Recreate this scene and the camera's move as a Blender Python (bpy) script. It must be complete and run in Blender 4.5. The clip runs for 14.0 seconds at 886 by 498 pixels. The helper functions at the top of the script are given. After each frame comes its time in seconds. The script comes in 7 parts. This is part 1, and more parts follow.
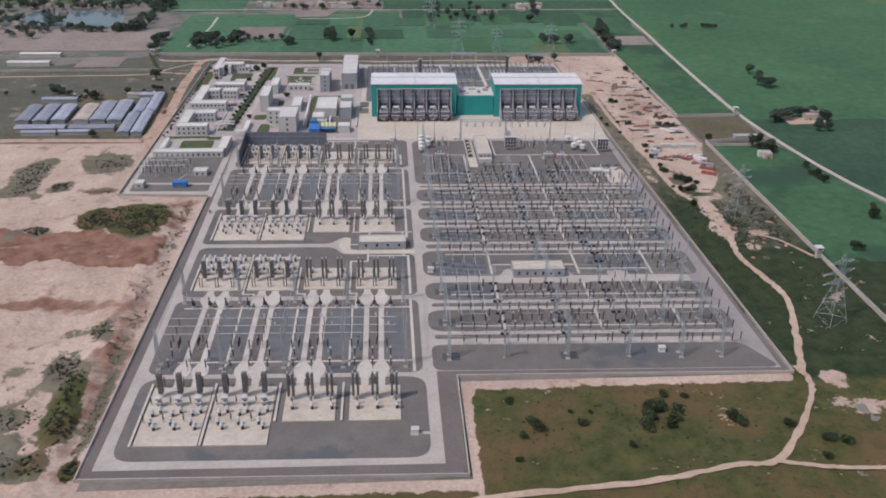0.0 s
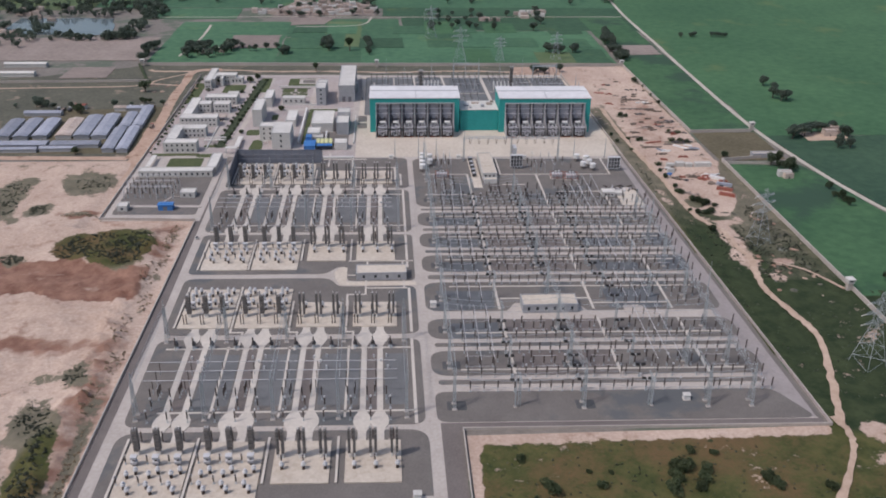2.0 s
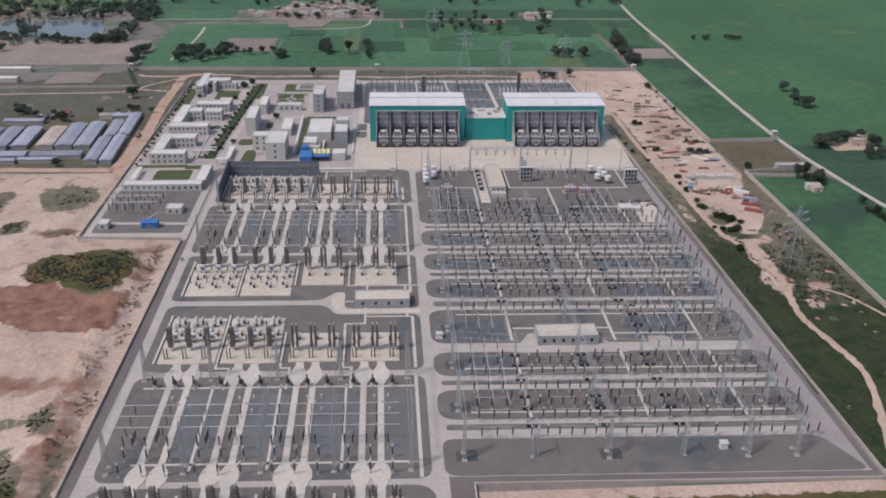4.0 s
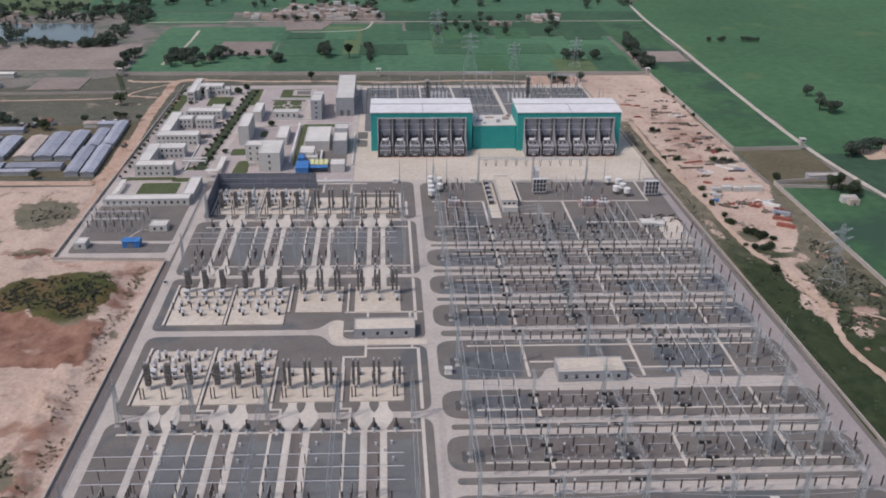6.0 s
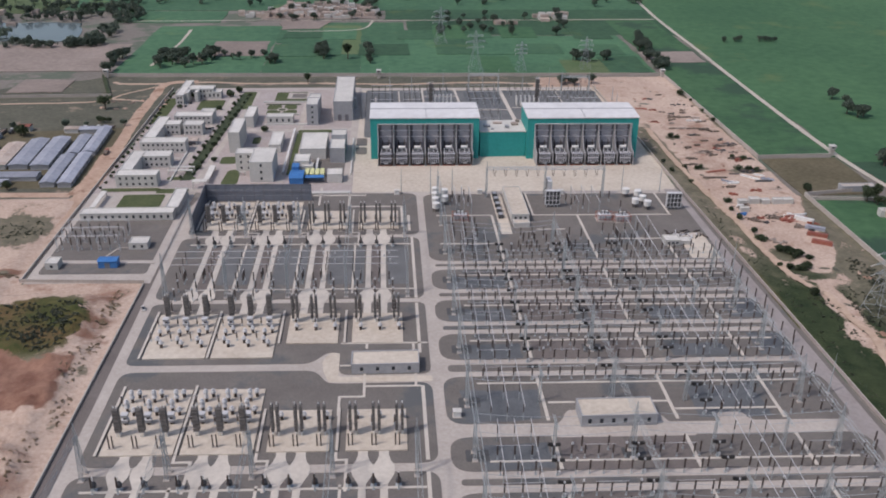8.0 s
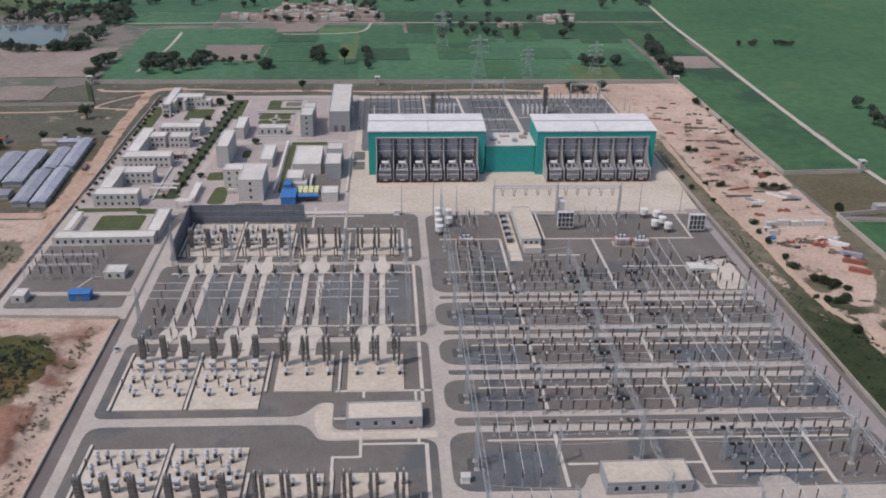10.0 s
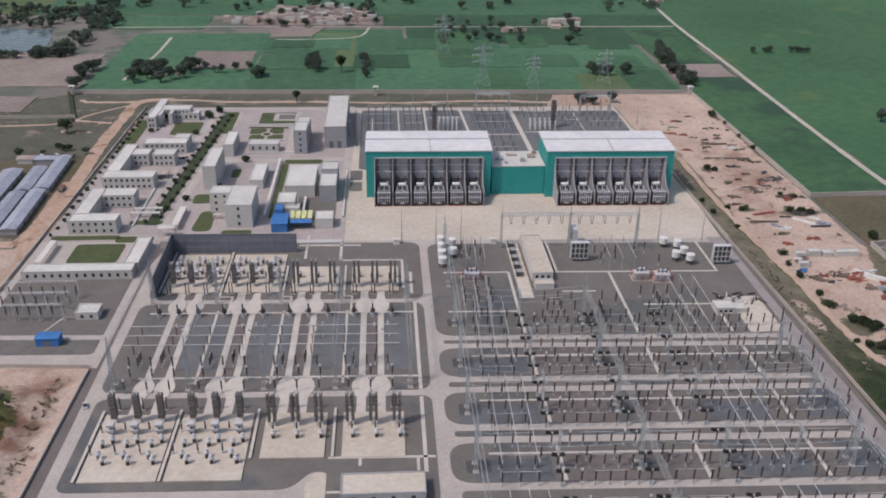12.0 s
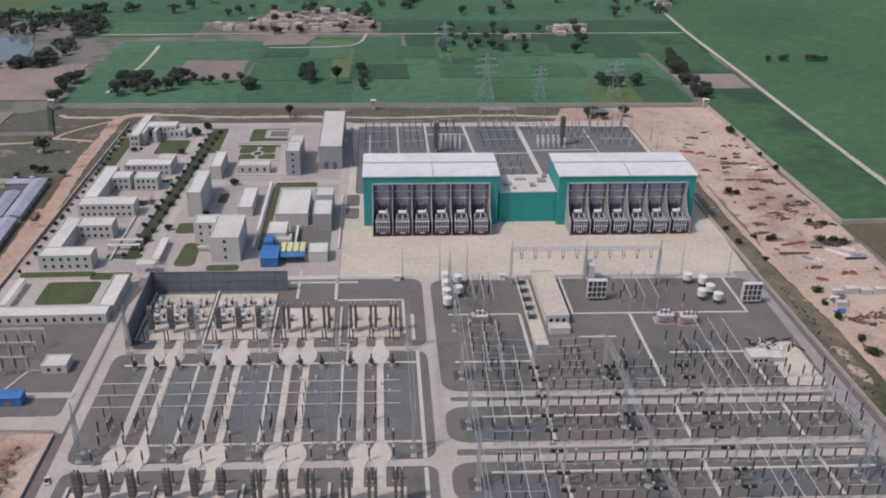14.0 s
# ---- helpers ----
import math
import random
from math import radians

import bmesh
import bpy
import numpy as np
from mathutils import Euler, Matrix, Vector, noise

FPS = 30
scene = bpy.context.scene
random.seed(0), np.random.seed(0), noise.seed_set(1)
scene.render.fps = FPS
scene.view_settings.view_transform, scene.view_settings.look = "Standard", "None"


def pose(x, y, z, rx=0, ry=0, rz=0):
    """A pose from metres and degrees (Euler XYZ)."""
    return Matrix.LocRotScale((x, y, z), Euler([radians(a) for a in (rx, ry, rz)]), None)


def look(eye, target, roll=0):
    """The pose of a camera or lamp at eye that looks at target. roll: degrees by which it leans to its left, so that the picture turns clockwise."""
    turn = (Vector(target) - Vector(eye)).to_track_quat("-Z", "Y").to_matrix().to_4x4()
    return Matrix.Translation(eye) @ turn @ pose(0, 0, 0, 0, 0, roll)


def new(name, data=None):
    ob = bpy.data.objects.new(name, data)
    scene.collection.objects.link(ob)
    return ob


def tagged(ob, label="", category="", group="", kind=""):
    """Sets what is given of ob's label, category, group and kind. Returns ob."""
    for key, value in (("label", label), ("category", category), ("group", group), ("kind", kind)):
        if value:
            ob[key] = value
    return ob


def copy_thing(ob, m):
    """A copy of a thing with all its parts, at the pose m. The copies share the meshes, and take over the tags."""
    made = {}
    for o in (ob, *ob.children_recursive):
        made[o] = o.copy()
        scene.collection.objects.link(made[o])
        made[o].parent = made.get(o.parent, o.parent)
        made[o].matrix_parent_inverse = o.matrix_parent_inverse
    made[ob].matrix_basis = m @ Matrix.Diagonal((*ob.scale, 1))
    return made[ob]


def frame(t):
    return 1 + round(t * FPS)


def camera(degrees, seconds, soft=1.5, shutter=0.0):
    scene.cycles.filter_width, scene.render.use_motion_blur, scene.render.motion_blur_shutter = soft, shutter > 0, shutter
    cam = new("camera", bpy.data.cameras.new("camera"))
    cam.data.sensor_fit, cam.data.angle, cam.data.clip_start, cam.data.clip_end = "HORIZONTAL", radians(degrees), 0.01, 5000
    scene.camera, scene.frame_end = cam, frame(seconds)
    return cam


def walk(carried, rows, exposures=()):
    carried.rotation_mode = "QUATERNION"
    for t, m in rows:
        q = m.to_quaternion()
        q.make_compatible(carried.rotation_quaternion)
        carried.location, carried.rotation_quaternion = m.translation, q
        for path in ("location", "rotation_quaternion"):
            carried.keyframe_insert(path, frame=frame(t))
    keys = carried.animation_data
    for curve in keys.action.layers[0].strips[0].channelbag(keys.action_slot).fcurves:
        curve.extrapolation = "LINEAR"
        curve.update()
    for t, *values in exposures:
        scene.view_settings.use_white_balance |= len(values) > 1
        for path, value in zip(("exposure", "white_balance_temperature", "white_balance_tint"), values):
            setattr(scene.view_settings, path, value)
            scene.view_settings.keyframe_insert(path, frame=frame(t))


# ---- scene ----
cam = camera(53.0, 14.0, soft=1.9)
PATH = [
    (0, (8.26, -696.88, 263.44), (14.39, -607.28, 219.49), 0.8),
    (0.5, (8.25, -686.20, 263.55), (14.45, -596.58, 219.58), 0.8),
    (1, (8.20, -675.07, 263.31), (14.45, -585.42, 219.44), 0.8),
    (1.5, (8.11, -663.60, 262.64), (14.39, -573.92, 218.83), 0.9),
    (2, (8.01, -651.88, 261.51), (14.31, -562.17, 217.81), 0.9),
    (2.5, (7.89, -639.99, 259.91), (14.19, -550.25, 216.20), 0.9),
    (3, (7.76, -627.98, 257.87), (14.06, -538.21, 214.15), 0.9),
    (5.5, (7.26, -567.17, 243.78), (13.37, -477.22, 200.53), 0.8),
    (6, (7.19, -554.97, 240.82), (13.27, -465.00, 197.62), 0.7),
    (6.5, (7.13, -542.77, 238.02), (13.19, -452.79, 194.85), 0.7),
    (7, (7.09, -530.59, 235.47), (13.13, -440.60, 192.29), 0.7),
    (7.5, (7.06, -518.42, 233.20), (13.09, -428.44, 189.98), 0.7),
    (8, (7.03, -506.29, 231.29), (13.07, -416.32, 187.93), 0.7),
    (10.5, (6.93, -446.37, 227.20), (13.14, -356.61, 183.58), 0.8),
    (11, (6.89, -434.56, 227.30), (13.15, -344.86, 183.56), 0.8),
    (11.5, (6.84, -422.79, 227.56), (13.15, -333.15, 183.71), 0.8),
    (12, (6.76, -411.04, 227.89), (13.13, -321.46, 183.94), 0.9),
    (12.5, (6.65, -399.26, 228.21), (13.08, -309.74, 184.18), 0.9),
    (13, (6.49, -387.40, 228.42), (12.99, -297.93, 184.34), 0.9),
    (13.5, (6.28, -375.37, 228.41), (12.85, -285.95, 184.28), 0.9),
    (14, (6.00, -363.06, 228.08), (12.66, -273.69, 183.94), 0.9),
]
walk(cam, [(t, look(eye, target, roll)) for t, eye, target, roll in PATH], exposures=[(0.0, -0.22, 6330, 16), (14.0, -0.26, 6460, 16)])

# ---- light: a hazy afternoon, the sun to the south-west ----
SUN_TO = Vector((-0.52, -0.25, 0.82)).normalized()
world = bpy.data.worlds.new("sky")
scene.world = world
world.use_nodes = True
wn = world.node_tree
sky = wn.nodes.new("ShaderNodeTexSky")
sky.sky_type, sky.sun_disc = "NISHITA", False
sky.sun_elevation = math.asin(SUN_TO.z)
sky.sun_rotation = math.atan2(SUN_TO.x, SUN_TO.y)
sky.dust_density, sky.air_density = 3.0, 1.4
background = wn.nodes["Background"]
background.inputs["Strength"].default_value = 0.145
wn.links.new(sky.outputs["Color"], background.inputs["Color"])
sun = new("sun", bpy.data.lights.new("sun", "SUN"))
sun.data.energy, sun.data.angle, sun.data.color = 2.4, radians(2.5), (1.0, 0.95, 0.89)
sun.matrix_world = look((0, 0, 400), Vector((0, 0, 400)) - SUN_TO)

# ---- materials ----
def material(name, low, high, rough=0.85, metal=0.0, grain=4.0, stain=0.15, bump=0.0, vary=0.0, spots=None, spot_scale=1.0, spot_at=0.62, local=True):
    """Two colours mixed by stains and grain at real-world size; spots: a third colour in patches; vary: object to object."""
    m = bpy.data.materials.new(name)
    m.use_nodes = True
    t = m.node_tree
    n, link = t.nodes, t.links.new
    bsdf = n["Principled BSDF"]
    bsdf.inputs["Roughness"].default_value, bsdf.inputs["Metallic"].default_value = rough, metal
    bsdf.inputs["Specular IOR Level"].default_value = 0.3
    where = n.new("ShaderNodeTexCoord").outputs["Object"] if local else n.new("ShaderNodeNewGeometry").outputs["Position"]

    def noisy(scale, detail):
        tex = n.new("ShaderNodeTexNoise")
        tex.inputs["Scale"].default_value, tex.inputs["Detail"].default_value, tex.inputs["Roughness"].default_value = scale, detail, 0.62
        link(where, tex.inputs["Vector"])
        return tex.outputs["Fac"]

    def mixed(kind, fac, a, b):
        mix = n.new("ShaderNodeMix")
        mix.data_type, mix.blend_type = "RGBA", kind
        for socket, value in ((mix.inputs[0], fac), (mix.inputs[6], a), (mix.inputs[7], b)):
            if isinstance(value, (tuple, float, int)):
                socket.default_value = (*value, 1) if isinstance(value, tuple) else value
            else:
                link(value, socket)
        return mix.outputs[2]

    def ramp(fac, a, b):
        r = n.new("ShaderNodeMapRange")
        r.inputs["From Min"].default_value, r.inputs["From Max"].default_value = a, b
        link(fac, r.inputs["Value"])
        return r.outputs["Result"]

    fine, broad = noisy(grain, 4.0), noisy(stain, 5.0)
    both = n.new("ShaderNodeMath")
    both.operation = "ADD"
    link(fine, both.inputs[0]), link(broad, both.inputs[1])
    colour = mixed("MIX", ramp(both.outputs[0], 0.72, 1.28), low, high)
    if spots:
        colour = mixed("MIX", ramp(noisy(spot_scale, 7.0), spot_at, spot_at + 0.07), colour, spots)
    if vary:
        info = n.new("ShaderNodeObjectInfo")
        hsv = n.new("ShaderNodeHueSaturation")
        shift = n.new("ShaderNodeMapRange")
        shift.inputs["To Min"].default_value, shift.inputs["To Max"].default_value = 1 - vary, 1 + vary
        link(info.outputs["Random"], shift.inputs["Value"]), link(shift.outputs["Result"], hsv.inputs["Value"])
        link(colour, hsv.inputs["Color"])
        colour = hsv.outputs["Color"]
    link(colour, bsdf.inputs["Base Color"])
    if bump:
        b = n.new("ShaderNodeBump")
        b.inputs["Strength"].default_value, b.inputs["Distance"].default_value = 0.6, bump
        link(fine, b.inputs["Height"]), link(b.outputs["Normal"], bsdf.inputs["Normal"])
    return m


# EARTH is lightened overall; distant haze is put into its colour.
EARTH = material("earth", (0.138, 0.124, 0.110), (0.225, 0.202, 0.178), 0.95, grain=0.25, stain=0.008, bump=0.2, spots=(0.104, 0.122, 0.092), spot_scale=0.02, spot_at=0.5, local=False)
SAND = material("sand", (0.30, 0.205, 0.155), (0.44, 0.325, 0.26), 0.95, grain=0.18, stain=0.02, bump=0.25, spots=(0.20, 0.125, 0.09), spot_scale=0.035, spot_at=0.6, local=False)
PIT = material("dug_earth", (0.22, 0.115, 0.08), (0.37, 0.25, 0.19), 0.95, grain=0.1, stain=0.03, bump=0.3, local=False)
DIRT = material("beaten_dirt", (0.37, 0.265, 0.195), (0.50, 0.38, 0.295), 0.95, grain=0.3, stain=0.03, bump=0.15, local=False)
RED_DIRT = material("reddish_dirt", (0.34, 0.225, 0.165), (0.47, 0.345, 0.265), 0.95, grain=0.3, stain=0.05, bump=0.2, spots=(0.27, 0.17, 0.12), spot_scale=0.06, spot_at=0.57, local=False)
SCRUB = material("scrub", (0.062, 0.066, 0.050), (0.128, 0.122, 0.092), 0.95, grain=0.3, stain=0.03, bump=0.3, spots=(0.22, 0.175, 0.135), spot_scale=0.05, spot_at=0.58, local=False)
LAWN = material("lawn", (0.050, 0.068, 0.026), (0.090, 0.105, 0.048), 0.95, grain=0.6, stain=0.08, bump=0.1, local=False)
# CROP, MID_CROP and DARK_CROP are lightened to carry haze over the fields.
CROP = material("green_crop", (0.031, 0.082, 0.047), (0.064, 0.140, 0.073), 0.95, grain=0.10, stain=0.006, bump=0.3, vary=0.28, spots=(0.081, 0.135, 0.058), spot_scale=0.011, spot_at=0.6, local=False)
BROAD_CROP = material("yellowish_green_crop", (0.034, 0.093, 0.044), (0.066, 0.146, 0.067), 0.95, grain=0.10, stain=0.005, bump=0.3, spots=(0.085, 0.136, 0.057), spot_scale=0.009, spot_at=0.6, local=False)
MID_CROP = material("mid_green_crop", (0.029, 0.081, 0.038), (0.063, 0.135, 0.062), 0.95, grain=0.10, stain=0.012, bump=0.3, spots=(0.032, 0.069, 0.042), spot_scale=0.010, spot_at=0.52, local=False)
DARK_CROP = material("dark_green_crop", (0.022, 0.055, 0.034), (0.050, 0.098, 0.055), 0.95, grain=0.12, stain=0.012, bump=0.3, local=False)
CROP_LIGHT = material("young_crop", (0.07, 0.12, 0.05), (0.13, 0.16, 0.08), 0.95, grain=0.2, stain=0.02, bump=0.2, vary=0.15, local=False)
# FALLOW is paler and greyer, with haze over the far plot painted in.
FALLOW = material("fallow_field", (0.185, 0.150, 0.132), (0.285, 0.236, 0.208), 0.95, grain=0.2, stain=0.02, bump=0.2, vary=0.15, local=False)
WATER = material("pond_water", (0.10, 0.13, 0.14), (0.13, 0.16, 0.17), 0.12, grain=0.05, stain=0.01, local=False)
GRAVEL = material("grey_gravel", (0.120, 0.108, 0.100), (0.178, 0.162, 0.149), 0.95, grain=1.5, stain=0.045, bump=0.05, spots=(0.104, 0.108, 0.111), spot_scale=0.022, spot_at=0.54, local=False)
BLUE_GRAVEL = material("bluish_gravel", (0.110, 0.112, 0.115), (0.164, 0.167, 0.170), 0.95, grain=1.5, stain=0.06, bump=0.05, local=False)
SLATE_GRAVEL = material("bluish_slate_gravel", (0.090, 0.096, 0.104), (0.140, 0.147, 0.156), 0.95, grain=1.5, stain=0.08, bump=0.05, local=False)
DARK_GRAVEL = material("darker_gravel", (0.060, 0.062, 0.064), (0.095, 0.096, 0.098), 0.95, grain=1.5, stain=0.08, bump=0.05, local=False)
PLOT = material("olive_plot", (0.080, 0.070, 0.042), (0.140, 0.118, 0.075), 0.95, grain=0.3, stain=0.03, bump=0.2, local=False)
BROWN_GRAVEL = material("brownish_gravel", (0.122, 0.105, 0.098), (0.178, 0.155, 0.145), 0.95, grain=1.2, stain=0.04, bump=0.05, local=False)
LANE = material("pale_lane_concrete", (0.446, 0.405, 0.359), (0.564, 0.517, 0.458), 0.85, grain=0.5, stain=0.06, local=False)
HEDGE = material("planted_strip", (0.030, 0.044, 0.024), (0.062, 0.076, 0.040), 0.95, grain=0.5, stain=0.08, bump=0.3, local=False)
CONCRETE = material("pale_concrete", (0.345, 0.307, 0.276), (0.453, 0.409, 0.371), 0.85, grain=0.6, stain=0.05, local=False)
PAD = material("cast_concrete_yard", (0.412, 0.351, 0.288), (0.568, 0.512, 0.437), 0.85, grain=0.4, stain=0.022, local=False)
PERIMETER = material("lilac_grey_paving", (0.241, 0.215, 0.206), (0.319, 0.287, 0.276), 0.9, grain=0.5, stain=0.05, local=False)
PAVING = material("pinkish_paving", (0.30, 0.258, 0.244), (0.41, 0.362, 0.346), 0.9, grain=0.5, stain=0.04, local=False)
WALL = material("white_plaster", (0.42, 0.41, 0.39), (0.53, 0.515, 0.49), 0.85, grain=0.8, stain=0.1, vary=0.07)
ROOF = material("pale_flat_roof", (0.46, 0.445, 0.415), (0.60, 0.58, 0.545), 0.8, grain=0.5, stain=0.06, vary=0.07)
HALL_ROOF = material("white_metal_roof", (0.56, 0.55, 0.55), (0.68, 0.67, 0.67), 0.5, grain=0.2, stain=0.05)
TEAL = material("teal_cladding", (0.018, 0.235, 0.225), (0.028, 0.285, 0.27), 0.55, grain=0.4, stain=0.05)
GREY_CLAD = material("grey_cladding", (0.27, 0.275, 0.29), (0.36, 0.365, 0.38), 0.6, grain=0.5, stain=0.08, vary=0.05)
DARK_CLAD = material("dark_grey_cladding", (0.12, 0.115, 0.13), (0.17, 0.165, 0.185), 0.6, grain=0.5, stain=0.08)
BARRIER = material("blue_grey_barrier", (0.125, 0.14, 0.17), (0.175, 0.19, 0.225), 0.6, grain=0.5, stain=0.1, vary=0.05)
STEEL = material("galvanised_steel", (0.29, 0.32, 0.335), (0.42, 0.45, 0.465), 0.55, 0.2, grain=1.0, stain=0.3)
PALE_STEEL = material("pale_grey_paint", (0.45, 0.45, 0.46), (0.56, 0.56, 0.57), 0.6, grain=0.8, stain=0.3)
DARK = material("dark_grey_paint", (0.045, 0.047, 0.052), (0.08, 0.08, 0.085), 0.6, grain=1.0, stain=0.3)
BLACK = material("black_porcelain", (0.012, 0.011, 0.011), (0.028, 0.026, 0.025), 0.5, grain=1.0, stain=0.3)
BROWN = material("brown_porcelain", (0.035, 0.024, 0.02), (0.07, 0.05, 0.045), 0.35, grain=1.0, stain=0.4)
RACK = material("grey_brown_capacitors", (0.095, 0.088, 0.085), (0.15, 0.14, 0.135), 0.6, grain=1.2, stain=0.4)
WHITE = material("white_paint", (0.55, 0.545, 0.53), (0.68, 0.67, 0.65), 0.6, grain=0.8, stain=0.3)
BLUE = material("blue_sheet", (0.035, 0.13, 0.34), (0.06, 0.19, 0.44), 0.5, grain=0.6, stain=0.2, vary=0.1)
YELLOW = material("pale_yellow_paint", (0.52, 0.52, 0.26), (0.62, 0.62, 0.34), 0.6, grain=0.6, stain=0.2)
RED = material("oxide_red", (0.22, 0.07, 0.05), (0.32, 0.12, 0.09), 0.7, grain=0.8, stain=0.3, vary=0.2)
GLASS = material("dark_window_glass", (0.03, 0.035, 0.045), (0.05, 0.055, 0.065), 0.12, grain=0.5, stain=0.2)
SHEET = material("weathered_sheet_roof", (0.20, 0.215, 0.255), (0.33, 0.34, 0.39), 0.55, grain=0.4, stain=0.08, vary=0.22)
MUD = material("mud_plaster", (0.27, 0.215, 0.185), (0.44, 0.375, 0.33), 0.95, grain=0.5, stain=0.1, vary=0.28)
BARK = material("bark", (0.08, 0.06, 0.045), (0.13, 0.10, 0.08), 0.95, grain=3.0, stain=0.5)
LEAVES = material("dark_foliage", (0.060, 0.086, 0.050), (0.116, 0.145, 0.085), 0.9, grain=1.0, stain=0.3, vary=0.25)
BUSH_LEAVES = material("mid_green_foliage", (0.066, 0.090, 0.046), (0.125, 0.150, 0.080), 0.9, grain=1.0, stain=0.3, vary=0.25)
SCRUB_LEAVES = material("grey_green_scrub", (0.070, 0.082, 0.060), (0.130, 0.138, 0.104), 0.9, grain=1.0, stain=0.3, local=False)
STRAW = material("dry_straw_scrub", (0.25, 0.20, 0.135), (0.44, 0.35, 0.26), 0.9, grain=1.0, stain=0.12, local=False)
# Foliage of distant trees: haze put into the colour, lighter and bluer.
FAR_LEAVES = material("hazed_foliage", (0.095, 0.126, 0.098), (0.158, 0.195, 0.152), 0.9, grain=1.0, stain=0.3, vary=0.2)
FARM_DIRT = material("pale_grey_farm_dirt", (0.37, 0.335, 0.28), (0.50, 0.455, 0.39), 0.95, grain=0.3, stain=0.03, bump=0.15, local=False)
CLOTH = material("dusty_junk", (0.085, 0.066, 0.055), (0.19, 0.15, 0.125), 0.9, grain=0.8, stain=0.3, vary=0.3)


def let_light_through(m, share):
    """Leaves pass on part of the light that falls on them."""
    n, link = m.node_tree.nodes, m.node_tree.links.new
    bsdf, out = n["Principled BSDF"], n["Material Output"]
    thin, mix = n.new("ShaderNodeBsdfTranslucent"), n.new("ShaderNodeMixShader")
    link(bsdf.inputs["Base Color"].links[0].from_socket, thin.inputs["Color"])
    mix.inputs[0].default_value = share
    link(bsdf.outputs[0], mix.inputs[1]), link(thin.outputs[0], mix.inputs[2]), link(mix.outputs[0], out.inputs["Surface"])


for greenery in (LEAVES, BUSH_LEAVES, FAR_LEAVES, SCRUB_LEAVES, STRAW):
    let_light_through(greenery, 0.6)


# ---- mesh building ----
class Shape:
    """Collects plain faces for one mesh."""

    def __init__(self):
        self.v, self.f = [], []

    def add(self, verts, faces):
        k = len(self.v)
        self.v.extend(tuple(p) for p in verts)
        self.f.extend(tuple(k + i for i in f) for f in faces)
        return self

    def box(self, x0, y0, z0, x1, y1, z1):
        v = [(x, y, z) for z in (z0, z1) for x, y in ((x0, y0), (x1, y0), (x1, y1), (x0, y1))]
        return self.add(v, [(3, 2, 1, 0), (4, 5, 6, 7), (0, 1, 5, 4), (1, 2, 6, 5), (2, 3, 7, 6), (3, 0, 4, 7)])

    def prism(self, pts, z0, z1):
        n = len(pts)
        v = [(x, y, z0) for x, y in pts] + [(x, y, z1) for x, y in pts]
        return self.add(v, [tuple(range(n, 2 * n)), tuple(range(n - 1, -1, -1))] + [(i, (i + 1) % n, n + (i + 1) % n, n + i) for i in range(n)])

    def extruded(self, pts, y0, y1):
        """A profile in x and z, drawn out along y."""
        n = len(pts)
        v = [(x, y0, z) for x, z in pts] + [(x, y1, z) for x, z in pts]
        return self.add(v, [tuple(range(n)), tuple(range(2 * n - 1, n - 1, -1))] + [((i + 1) % n, i, n + i, n + (i + 1) % n) for i in range(n)])

    def sideways(self, pts, x0, x1):
        """A profile in y and z, drawn out along x."""
        n = len(pts)
        v = [(x0, y, z) for y, z in pts] + [(x1, y, z) for y, z in pts]
        return self.add(v, [tuple(range(n - 1, -1, -1)), tuple(range(n, 2 * n))] + [(i, (i + 1) % n, n + (i + 1) % n, n + i) for i in range(n)])

    def tube(self, p, q, r, r2=None, n=6):
        p, q = Vector(p), Vector(q)
        r2 = r if r2 is None else r2
        turn = (q - p).to_track_quat("Z", "X").to_matrix()
        ring = [turn @ Vector((math.cos(2 * math.pi * i / n), math.sin(2 * math.pi * i / n), 0)) for i in range(n)]
        v = [p + c * r for c in ring] + [q + c * r2 for c in ring]
        return self.add(v, [tuple(range(n - 1, -1, -1)), tuple(range(n, 2 * n))] + [(i, (i + 1) % n, n + (i + 1) % n, n + i) for i in range(n)])

    def lathe(self, x, y, profile, n=8):
        """Rings of radius and height, upright."""
        v = [(x + r * math.cos(2 * math.pi * i / n), y + r * math.sin(2 * math.pi * i / n), z) for r, z in profile for i in range(n)]
        m = len(profile)
        f = [(a * n + i, a * n + (i + 1) % n, (a + 1) * n + (i + 1) % n, (a + 1) * n + i) for a in range(m - 1) for i in range(n)]
        return self.add(v, f + [tuple(range(n - 1, -1, -1)), tuple(range((m - 1) * n, m * n))])

    def hoop(self, z, r, s, n=12):
        """A level ring of square section."""
        v = [((r + i) * math.cos(2 * math.pi * k / n), (r + i) * math.sin(2 * math.pi * k / n), z + j) for k in range(n) for i, j in ((s, 0), (0, s), (-s, 0), (0, -s))]
        return self.add(v, [(4 * k + i, 4 * ((k + 1) % n) + i, 4 * ((k + 1) % n) + (i + 1) % 4, 4 * k + (i + 1) % 4) for k in range(n) for i in range(4)])

    def insulator(self, x, y, z0, z1, r, sheds=6):
        """A ribbed porcelain column."""
        prof = []
        for i in range(sheds):
            a = z0 + (z1 - z0) * i / sheds
            b = z0 + (z1 - z0) * (i + 0.6) / sheds
            prof += [(r * 0.7, a), (r, b)]
        return self.lathe(x, y, prof + [(r * 0.7, z1)], 6)

